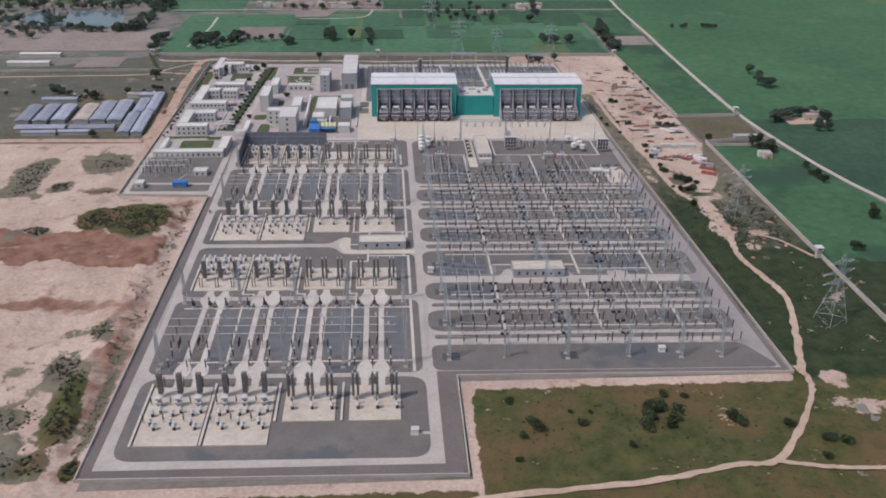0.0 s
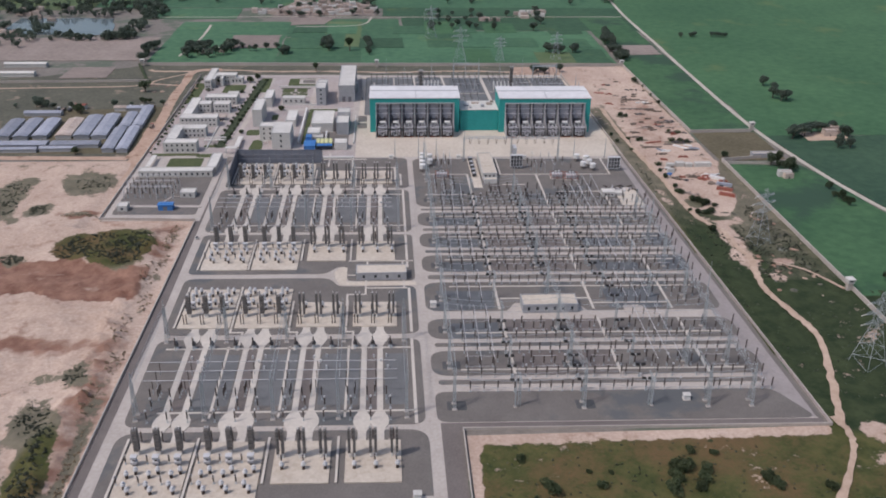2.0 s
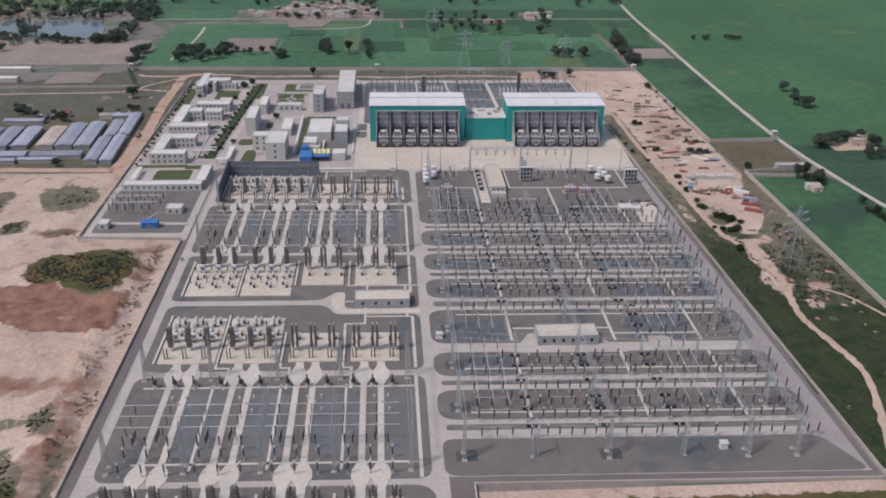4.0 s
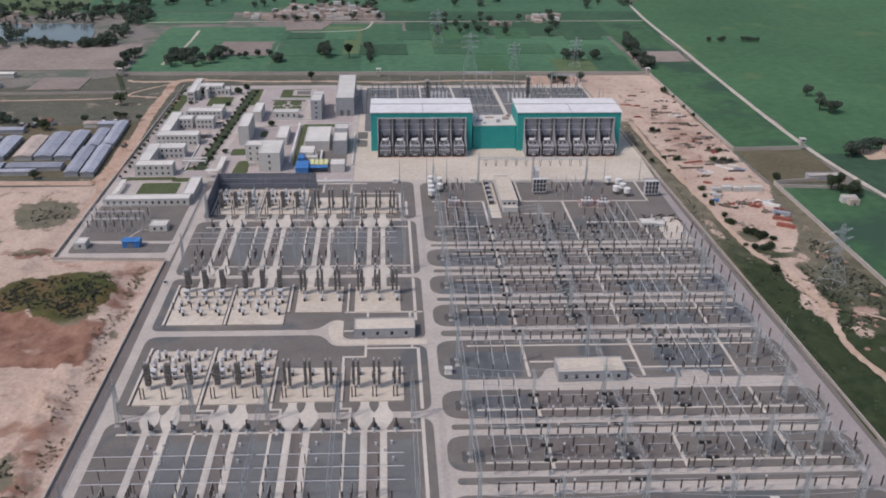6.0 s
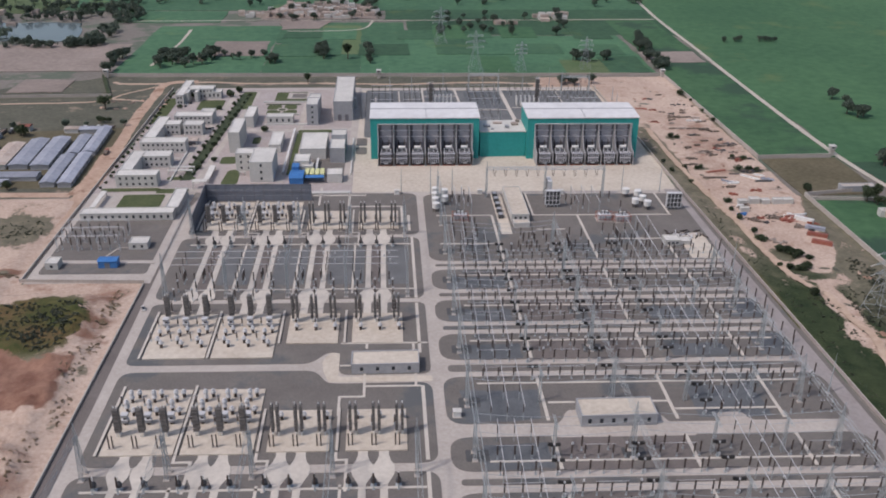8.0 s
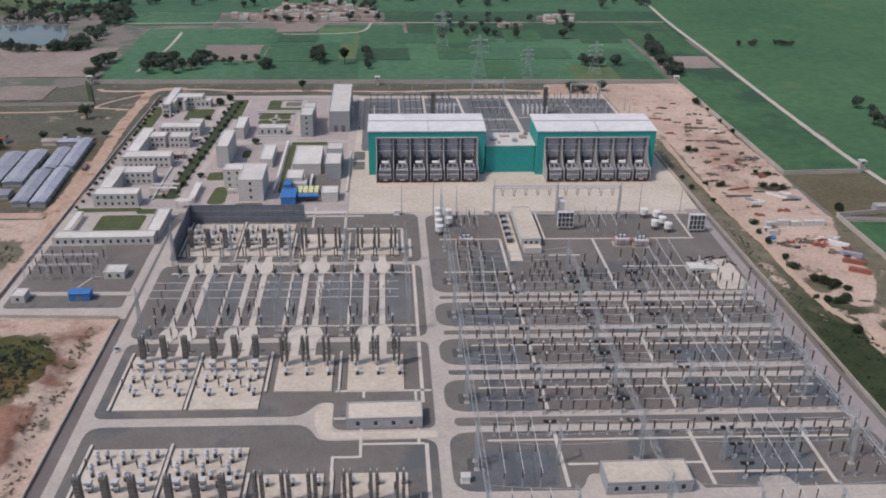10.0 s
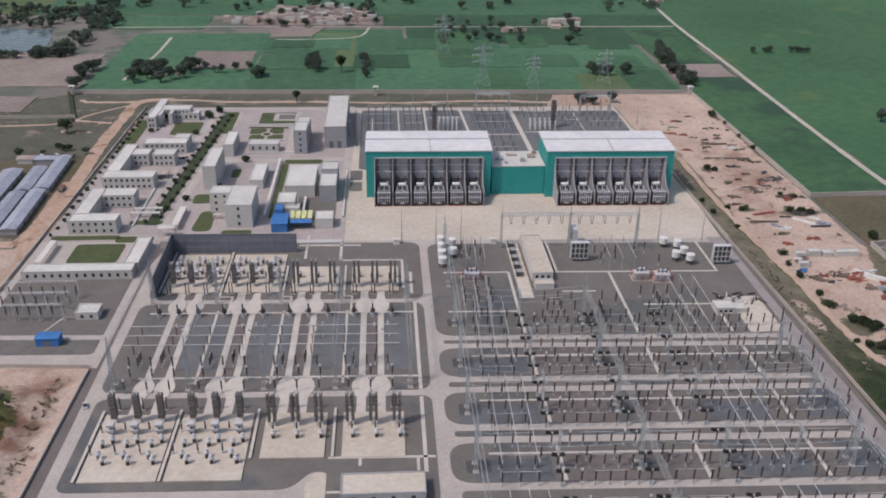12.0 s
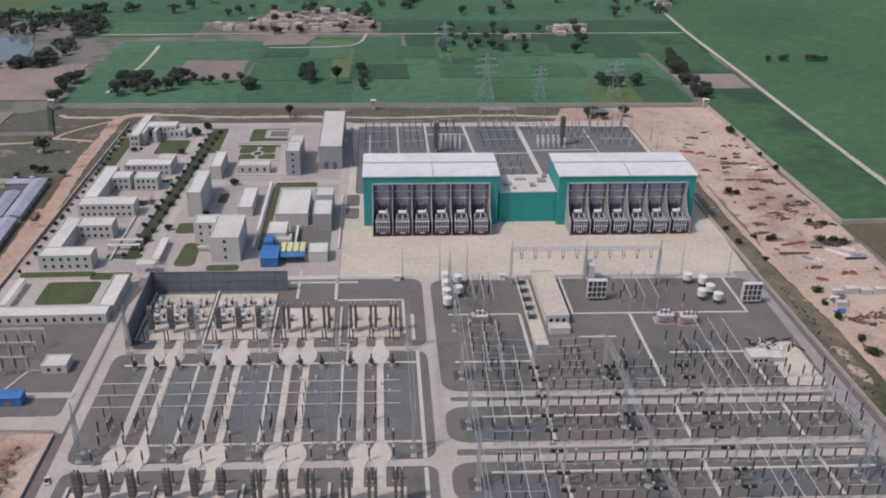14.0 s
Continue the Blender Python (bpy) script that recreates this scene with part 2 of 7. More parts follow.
    def lattice(self, p, q, w0, w1, panels, bar=0.12):
        """Four corner chords with cross bracing, tapering from w0 to w1."""
        p, q = Vector(p), Vector(q)
        turn = (q - p).to_track_quat("Z", "X").to_matrix()

        def corner(k, s):
            w = (w0 + (w1 - w0) * s) / 2
            return p + (q - p) * s + turn @ Vector(((w, w, 0), (-w, w, 0), (-w, -w, 0), (w, -w, 0))[k % 4])

        for k in range(4):
            self.tube(corner(k, 0), corner(k, 1), bar, n=3)
            for i in range(panels):
                a, b = i / panels, (i + 1) / panels
                up = (i + k) % 2
                self.tube(corner(k, b if up else a), corner(k + 1, a if up else b), bar * 0.6, n=3)
        return self

    def mesh(self, name, mat, smooth=False):
        me = bpy.data.meshes.new(name)
        me.from_pydata(self.v, [], self.f)
        me.materials.append(mat)
        if smooth:
            me.shade_smooth()
        me.update()
        return me


SKEW = 0.022  # the rows of the yard run off by this much


def row_y(x, y):
    return y - SKEW * (x - 30.0)


def spot(x, y, z=0.0, rz=0.0):
    """A place in the yard's own grid."""
    return pose(x, row_y(x, y), z, 0, 0, rz - math.degrees(math.atan(SKEW)))


def thing(name, m, label, category, group="", kind=""):
    ob = new(name)
    ob.empty_display_size = 0.5
    ob.matrix_world = m
    return tagged(ob, label, category, group, kind)


def part(name, shape, mat, parent=None, label="", smooth=False):
    ob = new(name, shape.mesh(name, mat, smooth))
    if parent:
        ob.parent = parent
    return tagged(ob, label)


def solid(name, shape, mat, label="", category="", group="", kind="", at=None):
    """A thing of one mesh."""
    ob = new(name, shape.mesh(name, mat))
    if at:
        ob.matrix_world = at
    return tagged(ob, label, category, group, kind)


def rounded(pts, r, steps=5):
    """A polygon with its corners rounded."""
    out, n = [], len(pts)
    for i in range(n):
        a, b, c = Vector(pts[i - 1]), Vector(pts[i]), Vector(pts[(i + 1) % n])
        k = min(r, (a - b).length * 0.49, (c - b).length * 0.49)
        p, q = b + (a - b).normalized() * k, b + (c - b).normalized() * k
        for j in range(steps + 1):
            s = j / steps
            out.append(tuple(p * (1 - s) ** 2 + b * 2 * s * (1 - s) + q * s * s))
    return out


def wild(pts, amount=4.0, step=9.0, seed=1):
    """A polygon with uneven natural edges."""
    rnd, out = random.Random(seed), []
    for i in range(len(pts)):
        a, b = Vector(pts[i]), Vector(pts[(i + 1) % len(pts)])
        k = max(1, int((b - a).length / step))
        for j in range(k):
            p = a.lerp(b, j / k)
            d = noise.noise_vector(Vector((p.x * 0.03, p.y * 0.03, seed * 7.1))) * amount * 1.6
            out.append((p.x + d.x + rnd.uniform(-1, 1) * amount * 0.35, p.y + d.y + rnd.uniform(-1, 1) * amount * 0.35))
    return out


def sheet(name, pts, z, mat, label, category, kind="structure", depth=0.3):
    return solid(name, Shape().prism(pts, z - depth, z), mat, label, category, "", kind)


def grid_rect(x0, y0, x1, y1):
    return [(x0, row_y(x0, y0)), (x1, row_y(x1, y0)), (x1, row_y(x1, y1)), (x0, row_y(x0, y1))]


def ribbon(pts, w, wob=0.0, seed=1):
    """A band of width w along a smooth line through pts."""
    fine = []
    for i in range(len(pts) - 1):
        p0, p1, p2, p3 = (Vector(pts[max(0, min(len(pts) - 1, i + k))]) for k in (-1, 0, 1, 2))
        for j in range(8):
            s = j / 8
            fine.append(0.5 * (2 * p1 + (p2 - p0) * s + (2 * p0 - 5 * p1 + 4 * p2 - p3) * s * s + (3 * p1 - p0 - 3 * p2 + p3) * s ** 3))
    fine.append(Vector(pts[-1]))
    left, right = [], []
    rnd = random.Random(seed)
    for i, p in enumerate(fine):
        d = fine[min(i + 1, len(fine) - 1)] - fine[max(i - 1, 0)]
        side = Vector((-d.y, d.x)).normalized() * w / 2
        left.append(p + side * (1 + rnd.uniform(-wob, wob)))
        right.append(p - side * (1 + rnd.uniform(-wob, wob)))
    shape = Shape()
    v = [(q.x, q.y, 0.0) for pair in zip(left, right) for q in pair]
    return shape.add(v, [(2 * i + 1, 2 * i + 3, 2 * i + 2, 2 * i) for i in range(len(fine) - 1)])


def track(name, pts, w, z, mat, label, category="path", wob=0.25, seed=1):
    return solid(name, ribbon(pts, w, wob, seed), mat, label, category, "", "structure", pose(0, 0, z))

# ---- uneven ground outside the walls: sand, dug earth and scrub on one relief ----
def terrain_material():
    m = bpy.data.materials.new("sand_and_scrub")
    m.use_nodes = True
    t = m.node_tree
    n, link = t.nodes, t.links.new
    bsdf = n["Principled BSDF"]
    bsdf.inputs["Roughness"].default_value, bsdf.inputs["Specular IOR Level"].default_value = 0.95, 0.2
    where = n.new("ShaderNodeNewGeometry").outputs["Position"]

    def noisy(scale, detail, rough=0.62):
        tex = n.new("ShaderNodeTexNoise")
        tex.inputs["Scale"].default_value, tex.inputs["Detail"].default_value, tex.inputs["Roughness"].default_value = scale, detail, rough
        link(where, tex.inputs["Vector"])
        return tex.outputs["Fac"]

    def sums(a, b, k):
        x = n.new("ShaderNodeMath")
        x.operation = "MULTIPLY_ADD"
        link(b, x.inputs[0])
        x.inputs[1].default_value = k
        link(a, x.inputs[2])
        return x.outputs[0]

    def ramp(v, a, b):
        r = n.new("ShaderNodeMapRange")
        r.inputs["From Min"].default_value, r.inputs["From Max"].default_value = a, b
        link(v, r.inputs["Value"])
        return r.outputs["Result"]

    def mixed(fac, a, b):
        x = n.new("ShaderNodeMix")
        x.data_type = "RGBA"
        link(fac, x.inputs[0])
        for socket, value in ((x.inputs[6], a), (x.inputs[7], b)):
            if isinstance(value, tuple):
                socket.default_value = (*value, 1)
            else:
                link(value, socket)
        return x.outputs[2]

    def attr(name):
        a = n.new("ShaderNodeAttribute")
        a.attribute_name = name
        return a.outputs["Fac"]

    fine, mid, broad = noisy(0.5, 5.0), noisy(0.09, 8.0, 0.68), noisy(0.02, 6.0)
    sand = mixed(ramp(sums(fine, broad, 1.0), 0.75, 1.25), (0.36, 0.26, 0.205), (0.53, 0.415, 0.34))
    sand = mixed(ramp(mid, 0.56, 0.70), sand, (0.27, 0.175, 0.13))
    dug = mixed(ramp(mid, 0.35, 0.65), (0.150, 0.074, 0.053), (0.285, 0.165, 0.120))
    leaf = mixed(ramp(mid, 0.35, 0.65), (0.035, 0.048, 0.015), (0.096, 0.091, 0.034))
    leaf = mixed(ramp(sums(broad, fine, 0.35), 0.62, 0.80), leaf, (0.125, 0.082, 0.040))
    leaf = mixed(ramp(noisy(0.25, 4.0), 0.60, 0.72), leaf, (0.026, 0.040, 0.016))
    leaf = mixed(ramp(sums(attr("lush"), mid, 0.6), 0.6, 1.1), leaf, mixed(ramp(mid, 0.35, 0.65), (0.017, 0.030, 0.013), (0.046, 0.060, 0.027)))
    straw = mixed(ramp(mid, 0.35, 0.65), (0.100, 0.094, 0.066), (0.185, 0.162, 0.118))
    leaf = mixed(ramp(sums(attr("dry"), mid, 0.5), 0.5, 1.1), leaf, straw)
    colour = mixed(ramp(sums(attr("dug"), mid, 0.9), 0.72, 1.02), sand, dug)
    colour = mixed(ramp(sums(sums(attr("green"), mid, 1.9), fine, 0.6), 1.66, 1.82), colour, leaf)
    link(colour, bsdf.inputs["Base Color"])
    b = n.new("ShaderNodeBump")
    b.inputs["Strength"].default_value, b.inputs["Distance"].default_value = 0.7, 0.5
    link(sums(fine, mid, 1.5), b.inputs["Height"]), link(b.outputs["Normal"], bsdf.inputs["Normal"])
    return m


TERRAIN = terrain_material()


def blob(x, y, cx, cy, rx, ry):
    d = ((x - cx) / rx) ** 2 + ((y - cy) / ry) ** 2
    return max(0.0, 1.0 - d * 0.5) if d < 2 else 0.0


def rough(x, y, s, k):
    return noise.fractal(Vector((x * s, y * s, k)), 0.8, 2.0, 5)


def step_up(v, a, b):
    s = min(1.0, max(0.0, (v - a) / (b - a)))
    return s * s * (3 - 2 * s)


def lush(x, y):
    return 0.95 * step_up(x, 221, 228) * step_up(y, -330, -315) * (1 - step_up(y, -20, 20)) + step_up(x, 214, 222) * step_up(y, -316, -300) * (1 - step_up(x, 222, 226))


def dry(x, y):
    """Where the growth is olive-brown rather than green."""
    if x < -100:
        return max(0.1, 1.0 - sum(a * blob(x, y, cx, cy, rx, ry) for cx, cy, rx, ry, a in WEST_DARK) * 1.4)
    return min(1.0, 0.45 * step_up(x, 250, 262) * step_up(y, -182, -160) * (1 - step_up(y, -40, 0)) + 0.85 * step_up(y, -150, 20))


def terrain(name, x0, y0, x1, y1, step, inside, height, green, dug, label):
    nx, ny = int((x1 - x0) / step), int((y1 - y0) / step)
    verts, cover, bare, faces, index = [], [], [], [], {}

    def corner(i, j):
        if (i, j) not in index:
            x, y = x0 + i * step, y0 + j * step
            index[i, j] = len(verts)
            verts.append((x, y, height(x, y)))
            cover.append(green(x, y))
            bare.append(dug(x, y))
        return index[i, j]

    for j in range(ny):
        for i in range(nx):
            if inside(x0 + (i + 0.5) * step, y0 + (j + 0.5) * step):
                faces.append((corner(i, j), corner(i + 1, j), corner(i + 1, j + 1), corner(i, j + 1)))
    me = bpy.data.meshes.new(name)
    me.from_pydata(verts, [], faces)
    me.attributes.new("green", "FLOAT", "POINT").data.foreach_set("value", cover)
    me.attributes.new("lush", "FLOAT", "POINT").data.foreach_set("value", [lush(v[0], v[1]) for v in verts])
    me.attributes.new("dry", "FLOAT", "POINT").data.foreach_set("value", [dry(v[0], v[1]) for v in verts])
    me.attributes.new("dug", "FLOAT", "POINT").data.foreach_set("value", bare)
    me.materials.append(TERRAIN)
    me.shade_smooth()
    return tagged(new(name, me), label, "ground", "", "structure")


WEST_GREEN = [  # x, y, half width, half depth, strength
    (-164, -113, 17, 27, 1.2), (-182, -110, 21, 22, 1.15), (-198, -112, 12, 17, 1.0), (-276, -8, 15, 26, 0.85), (-272, -42, 13, 24, 0.85), (-282, -52, 10, 12, 0.7), (-266, 16, 10, 8, 0.6),
    (-219, 4, 16, 24, 0.95), (-233, 14, 12, 20, 0.8), (-243, -44, 9, 13, 0.85), (-232, -129, 10, 8, 0.8), (-256, -66, 5, 9, 0.6), (-212, -52, 12, 4, 0.55), (-246, -134, 6, 16, 0.5),
    (-161, -297, 9, 15, 0.62), (-151, -262, 7, 10, 0.6), (-153, -311, 7, 12, 0.75), (-150, -336, 8, 22, 0.85), (-144, -352, 5, 12, 0.8), (-151, -377, 8, 10, 0.75), (-134, -378, 4, 8, 0.8),
    (-176, -340, 9, 10, 0.6), (-165, -357, 6, 6, 0.55), (-163, -376, 9, 9, 0.6), (-172, -262, 12, 5, 0.45), (-187, -303, 5, 8, 0.4), (-162, -322, 30, 72, 0.31), (-186, -370, 26, 24, 0.30), (-137, -92, 5, 22, 0.46), (-138, -150, 5, 30, 0.36), (-136, -215, 4, 30, 0.38), (-135, -290, 4, 40, 0.42), (-134, -345, 3, 36, 0.48),
    (-300, -250, 40, 20, 0.4), (-230, -310, 20, 14, 0.32), (-330, -100, 40, 26, 0.5), (-205, -378, 18, 12, 0.45), (-260, 48, 60, 8, 0.42)]
WEST_DARK = [(-176, -112, 34, 28, 1.0), (-149, -336, 9, 26, 0.9), (-134, -378, 5, 9, 0.9), (-152, -376, 8, 9, 0.5)]


def west_height(x, y):
    y_bank = y + 12 * rough(x, y, 0.022, 14.0) + 5 * rough(x, y, 0.07, 15.0)
    edge = step_up(-131 - x, 0, 14) * step_up(60 - y, 0, 10) * (step_up(-199 - x, 0, 10) if y > -80 else step_up(-66 - y, 0, 16) if x > -212 else 1)
    v = y_bank + 0.12 * x
    bank = (1.1 * step_up(v, -200, -190) + 1.2 * step_up(v, -168, -159)) * step_up(-x, 140, 156) * step_up(x, -300, -250)
    side = 2.2 * step_up(-x, 132, 150) * step_up(x, -158, -146) * step_up(y, -390, -340) * step_up(-y, 70, 110)
    humps = abs(rough(x, y, 0.13, 31.0)) * step_up(-x, 132, 137) * (1 - 0.75 * step_up(-x, 150, 162)) * step_up(-y, 70, 95)
    gully = abs(rough(x, y, 0.018, 41.0)) * 2.2
    edge *= 1 - 0.6 * step_up(y, -78, -50)
    return 0.12 + edge * (0.55 + 0.9 * rough(x, y, 0.035, 3.0) + 0.35 * rough(x, y, 0.11, 5.0) + bank + 0.5 * side + 4.0 * humps + gully)


def west_green(x, y):
    return sum(a * blob(x, y, cx, cy, rx, ry) for cx, cy, rx, ry, a in WEST_GREEN) + 0.2 * rough(x, y, 0.03, 9.0)


def west_dug(x, y):
    y += 14 * rough(x, y, 0.022, 14.0)
    v = y + 0.12 * x + 4 * rough(x, y, 0.07, 15.0)
    face = (0.5 * step_up(v, -202, -196) * (1 - step_up(v, -162, -154)) + 0.5 * step_up(v, -202, -196) * (1 - step_up(v, -186, -180)) + 0.5 * step_up(v, -176, -169) * (1 - step_up(v, -162, -154))) * step_up(-x, 138, 146) * step_up(x, -330, -250)
    streak = 0.5 * noise.noise(Vector((x * 0.012, y * 0.11, 21.0))) + 0.3 * noise.noise(Vector((x * 0.03, y * 0.3, 23.0)))
    cut = 0.6 * blob(x, y - 0.9 * (x + 211), -211, -55, 14, 3)
    return 1.35 * face + streak * (0.45 + 0.6 * face) + cut + 0.6 * blob(x, y, -190, -232, 34, 9) + 0.45 * blob(x, y, -225, -222, 36, 12) + 0.45 * blob(x, y, -300, -190, 50, 24) + 0.35 * blob(x, y, -196, -60, 50, 12) + 0.5 * blob(x, y, -144, -96, 12, 34) + 0.5 * blob(x, y, -140, -300, 12, 90) + 0.15 * rough(x, y, 0.03, 2.0)


terrain("sand", -440, -490, -127, 62, 2.25, lambda x, y: y < -62.5 or x < -195.8, west_height, west_green, west_dug, "pale pinkish sand with dug banks and dark scrub")


def east_inside(x, y):
    if x < 45:
        return y < -390
    if y < -317:
        return True
    fence = 221.0 - (y + 316) * 0.0239 if y < 60 else 212.0 - (y - 60) * 0.0184
    return fence < x < (296 if y < 50 else 291) and y < 367 if y > -185 else x > fence


def east_height(x, y):
    if x < 45:
        edge = step_up(-391 - y, 0, 10)
    elif x < 224:
        edge = step_up(-318 - y, 0, 12) * step_up(x, 45, 56)
    else:
        edge = step_up(x, 224, 234) * (step_up(295 - x, 0, 10) if x < 296 and y > -190 else 1)
    return 0.1 + edge * (0.25 + 0.35 * rough(x, y, 0.03, 4.0) + 0.2 * rough(x, y, 0.1, 6.0))


SCRUB_SPOTS = [(242, -42, 7, 9, 1.0), (240, -62, 9, 6, 1.0), (251, -70, 8, 3, 0.8), (236, -18, 3, 8, 0.8), (239, 176, 6, 6, 0.9), (240, 103, 6, 4, 1.0), (274, 98, 13, 6, 1.1), (275, 125, 7, 4, 0.9), (217, 95, 5, 40, 1.0), (226, 120, 3, 20, 0.6), (289, 235, 3, 60, 0.7), (286, 300, 4, 10, 0.9), (255, 140, 8, 6, 0.45), (250, 20, 12, 8, 0.3), (238, 82, 6, 8, 0.4)]


def east_green(x, y):
    if 44 < x < 220 and -330 < y < -300:
        rim = step_up(-319 - y, 0, 7) * step_up(x, 46, 55)
    elif x < 50:
        rim = step_up(-394 - y, 0, 8) if x < 45 else step_up(x, 45, 54)
    else:
        rim = 1.0
    left, right = 229.5 + 2.5 * step_up(-y, -60, 20), 290 - 12 * step_up(-y, -50, 0) - 26 * step_up(-y, 25, 95)
    yard = step_up(y, -82, -58) * step_up(x, left - 3, left + 3) * step_up(-x, -right - 3, -right + 3)
    sandy = max(yard, step_up(y, 190, 230) * 0.9, 0.95 * blob(x, y, 248, -104, 7, 26), 0.95 * blob(x, y, 247, -136, 7, 18), 0.7 * blob(x, y, 270, -141, 9, 5), 0.7 * blob(x, y, 258, -164, 7, 5), 0.6 * blob(x, y, 241, -134, 5, 7), 0.6 * blob(x, y, 256, -76, 12, 10), 0.4 * blob(x, y, 222, -30, 4, 20), 0.9 * blob(x, y, 240, -322, 7, 9), 0.5 * blob(x, y, 250, -345, 22, 8))
    patchy = sum(a * blob(x, y, cx, cy, rx, ry) for cx, cy, rx, ry, a in SCRUB_SPOTS)
    return (0.95 + 0.3 * rough(x, y, 0.02, 8.0) - 0.1 * step_up(y, -60, 20) * step_up(-x, -262, -244)) * rim * (1 - sandy) + patchy - 0.05


def east_dug(x, y):
    return 0.10 * step_up(y, -120, -60) + 0.35 * blob(x, y, 268, -130, 22, 40) + 0.3 * blob(x, y, 255, 150, 20, 80) + 0.2 * rough(x, y, 0.03, 2.5)


terrain("grassland", -133, -520, 460, 376, 3.0, east_inside, east_height, east_green, east_dug, "uneven grassland turning to trampled sand along the walls")

# ---- ground, fields and roads ----
sheet("ground", [(-4500, -1500), (4500, -1500), (4500, 4500), (-4500, 4500)], 0.0, EARTH, "dry plain of brown earth and thin grass", "ground", depth=2.0)
sheet("waste_ground", wild([(-330, 333), (150, 330), (170, 370), (-270, 377)], 2, 9, 7), 0.05, SCRUB, "thin dry scrub inside the rear wall", "scrub")
sheet("sand", wild([(150, 331), (204, 331), (284, 367), (160, 369)], 2, 9, 9), 0.08, SAND, "bare sand inside the rear wall", "sand")
sheet("waste_ground", wild([(-440, 70), (-196, 62), (-196, 330), (-270, 376), (-440, 300)], 4, 9, 8), 0.07, SCRUB, "waste ground with thin scrub", "scrub")
track("dirt_path", [(-256, 359), (-247, 352), (-212, 351), (-176, 357), (-120, 350), (-60, 350), (20, 345), (90, 350), (160, 344)], 5, 0.16, DIRT, "sandy track inside the rear wall", "path", 0.4, 4)

FIELDS = [  # x0, y0, x1, y1, material, label
    (-268, 379, -120, 620, CROP, "deep green field"), (-120, 378, -20, 520, CROP, "green field behind the wall"),
    (-20, 376, 286, 560, CROP, "wide green field behind the wall"), (-120, 524, 30, 640, CROP, "green field near the village"),
    (-70, 470, -22, 620, CROP_LIGHT, "pale green field"), (34, 564, 360, 660, CROP, "green field below the hamlet"),
    (292.5, 127, 354.5, 660, MID_CROP, "green strip field inside the farm road"), (359.5, 114, 900, 1500, BROAD_CROP, "broad green field beyond the farm road"),
    
    (-188, 463, -126, 534, FALLOW, "bare reddish plot"), (290, 425, 352, 475, FALLOW, "bare ploughed plot"),
    (293.5, 50, 352, 123, PLOT, "walled olive plot of thin grass"), (-500, 400, -280, 520, FALLOW, "brown fallow field"),
    (-420, 720, 366, 1300, CROP, "far green fields"), (-1000, 700, -420, 1500, CROP_LIGHT, "far pale fields"), (902, 900, 1600, 1700, CROP, "far green fields"),
    (-345, 322, -296, 368, FALLOW, "bare pinkish plot behind the boundary wall"),
    (-330, 640, -200, 716, CROP, "green field by the village lane"),
]
for i, (x0, y0, x1, y1, m, label) in enumerate(FIELDS):
    sheet("field", wild([(x0, y0), (x1, y0), (x1, y1), (x0, y1)], 1.6, 16, 20 + i), 0.16 + 0.02 * i + (0.2 if m in (FALLOW, PLOT) else 0), m, label, "field")
sheet("field", wild([(368, 30), (389, -80), (398, -118), (900, -118), (900, 113), (360, 113)], 1.2, 14, 61), 0.5, DARK_CROP, "dark green field by the farm", "field")
sheet("field", wild([(298.5, -190), (418, -190), (386, -88), (364, 20), (358, 35), (297, 40)], 1.2, 14, 62), 0.48, MID_CROP, "green field along the wall with darker patches", "field")
patch = random.Random(31)
for i in range(9):
    for j in range(3):
        x0, y0 = -110 + i * 43 + patch.uniform(-4, 4), 381 + j * 82 + patch.uniform(-5, 5)
        m = patch.choice((CROP, CROP, BROAD_CROP, CROP, CROP, CROP_LIGHT if j == 0 else CROP, None, None))
        if m:
            w, d = patch.uniform(26, 62), patch.uniform(40, 80)
            sheet("field", wild([(x0, y0), (x0 + w, y0), (x0 + w, y0 + d), (x0, y0 + d)], 0.8, 14, 70 + i * 3 + j), 0.56 + 0.012 * ((i * 3 + j) % 9), m, "small green field plot behind the wall", "field")
sheet("field", wild([(6, 658), (364, 658), (364, 724), (6, 724)], 1.5, 14, 64), 0.45, CROP, "green field beyond the hamlet", "field")
sheet("pond", wild([(-485, 540), (-345, 535), (-372, 640), (-500, 640)], 4, 12, 50), 0.6, WATER, "still grey pond", "pond")

track("farm_road", [(376, 860), (364, 664), (361, 500), (358, 394), (356, 290), (355, 200), (356, 132), (360, 77), (369, 8), (378, -41), (390, -84), (430, -220)], 4.6, 0.72, FARM_DIRT, "straight pale farm road", "road", 0.08)
track("dirt_road", [(-209, -66), (-203, 40), (-201, 80), (-202, 136), (-203, 180), (-206, 227), (-207, 268), (-206, 302), (-207, 340), (-199, 355), (-176, 358)], 9.5, 0.3, RED_DIRT, "sandy road beside the station wall", "road", 0.12)
track("dirt_road", [(-204, 66), (-201, 90), (-202, 120), (-203, 165)], 15, 0.28, RED_DIRT, "broad sandy mouth of the road", "road", 0.1)
track("dirt_road", [(-420, 64), (-331, 70), (-208, 67)], 9, 0.32, RED_DIRT, "pale village road past the sheds", "road", 0.12)
track("dirt_path", [(224, -310), (226, -325), (216, -346), (186, -384), (163, -388), (121, -397), (58, -403), (20, -410)], 3.3, 1.0, DIRT, "winding dirt path through grass", wob=0.4)
track("dirt_path", [(183, -386), (205, -391), (231, -393), (330, -396)], 2.8, 1.02, DIRT, "narrow dirt path through grass")
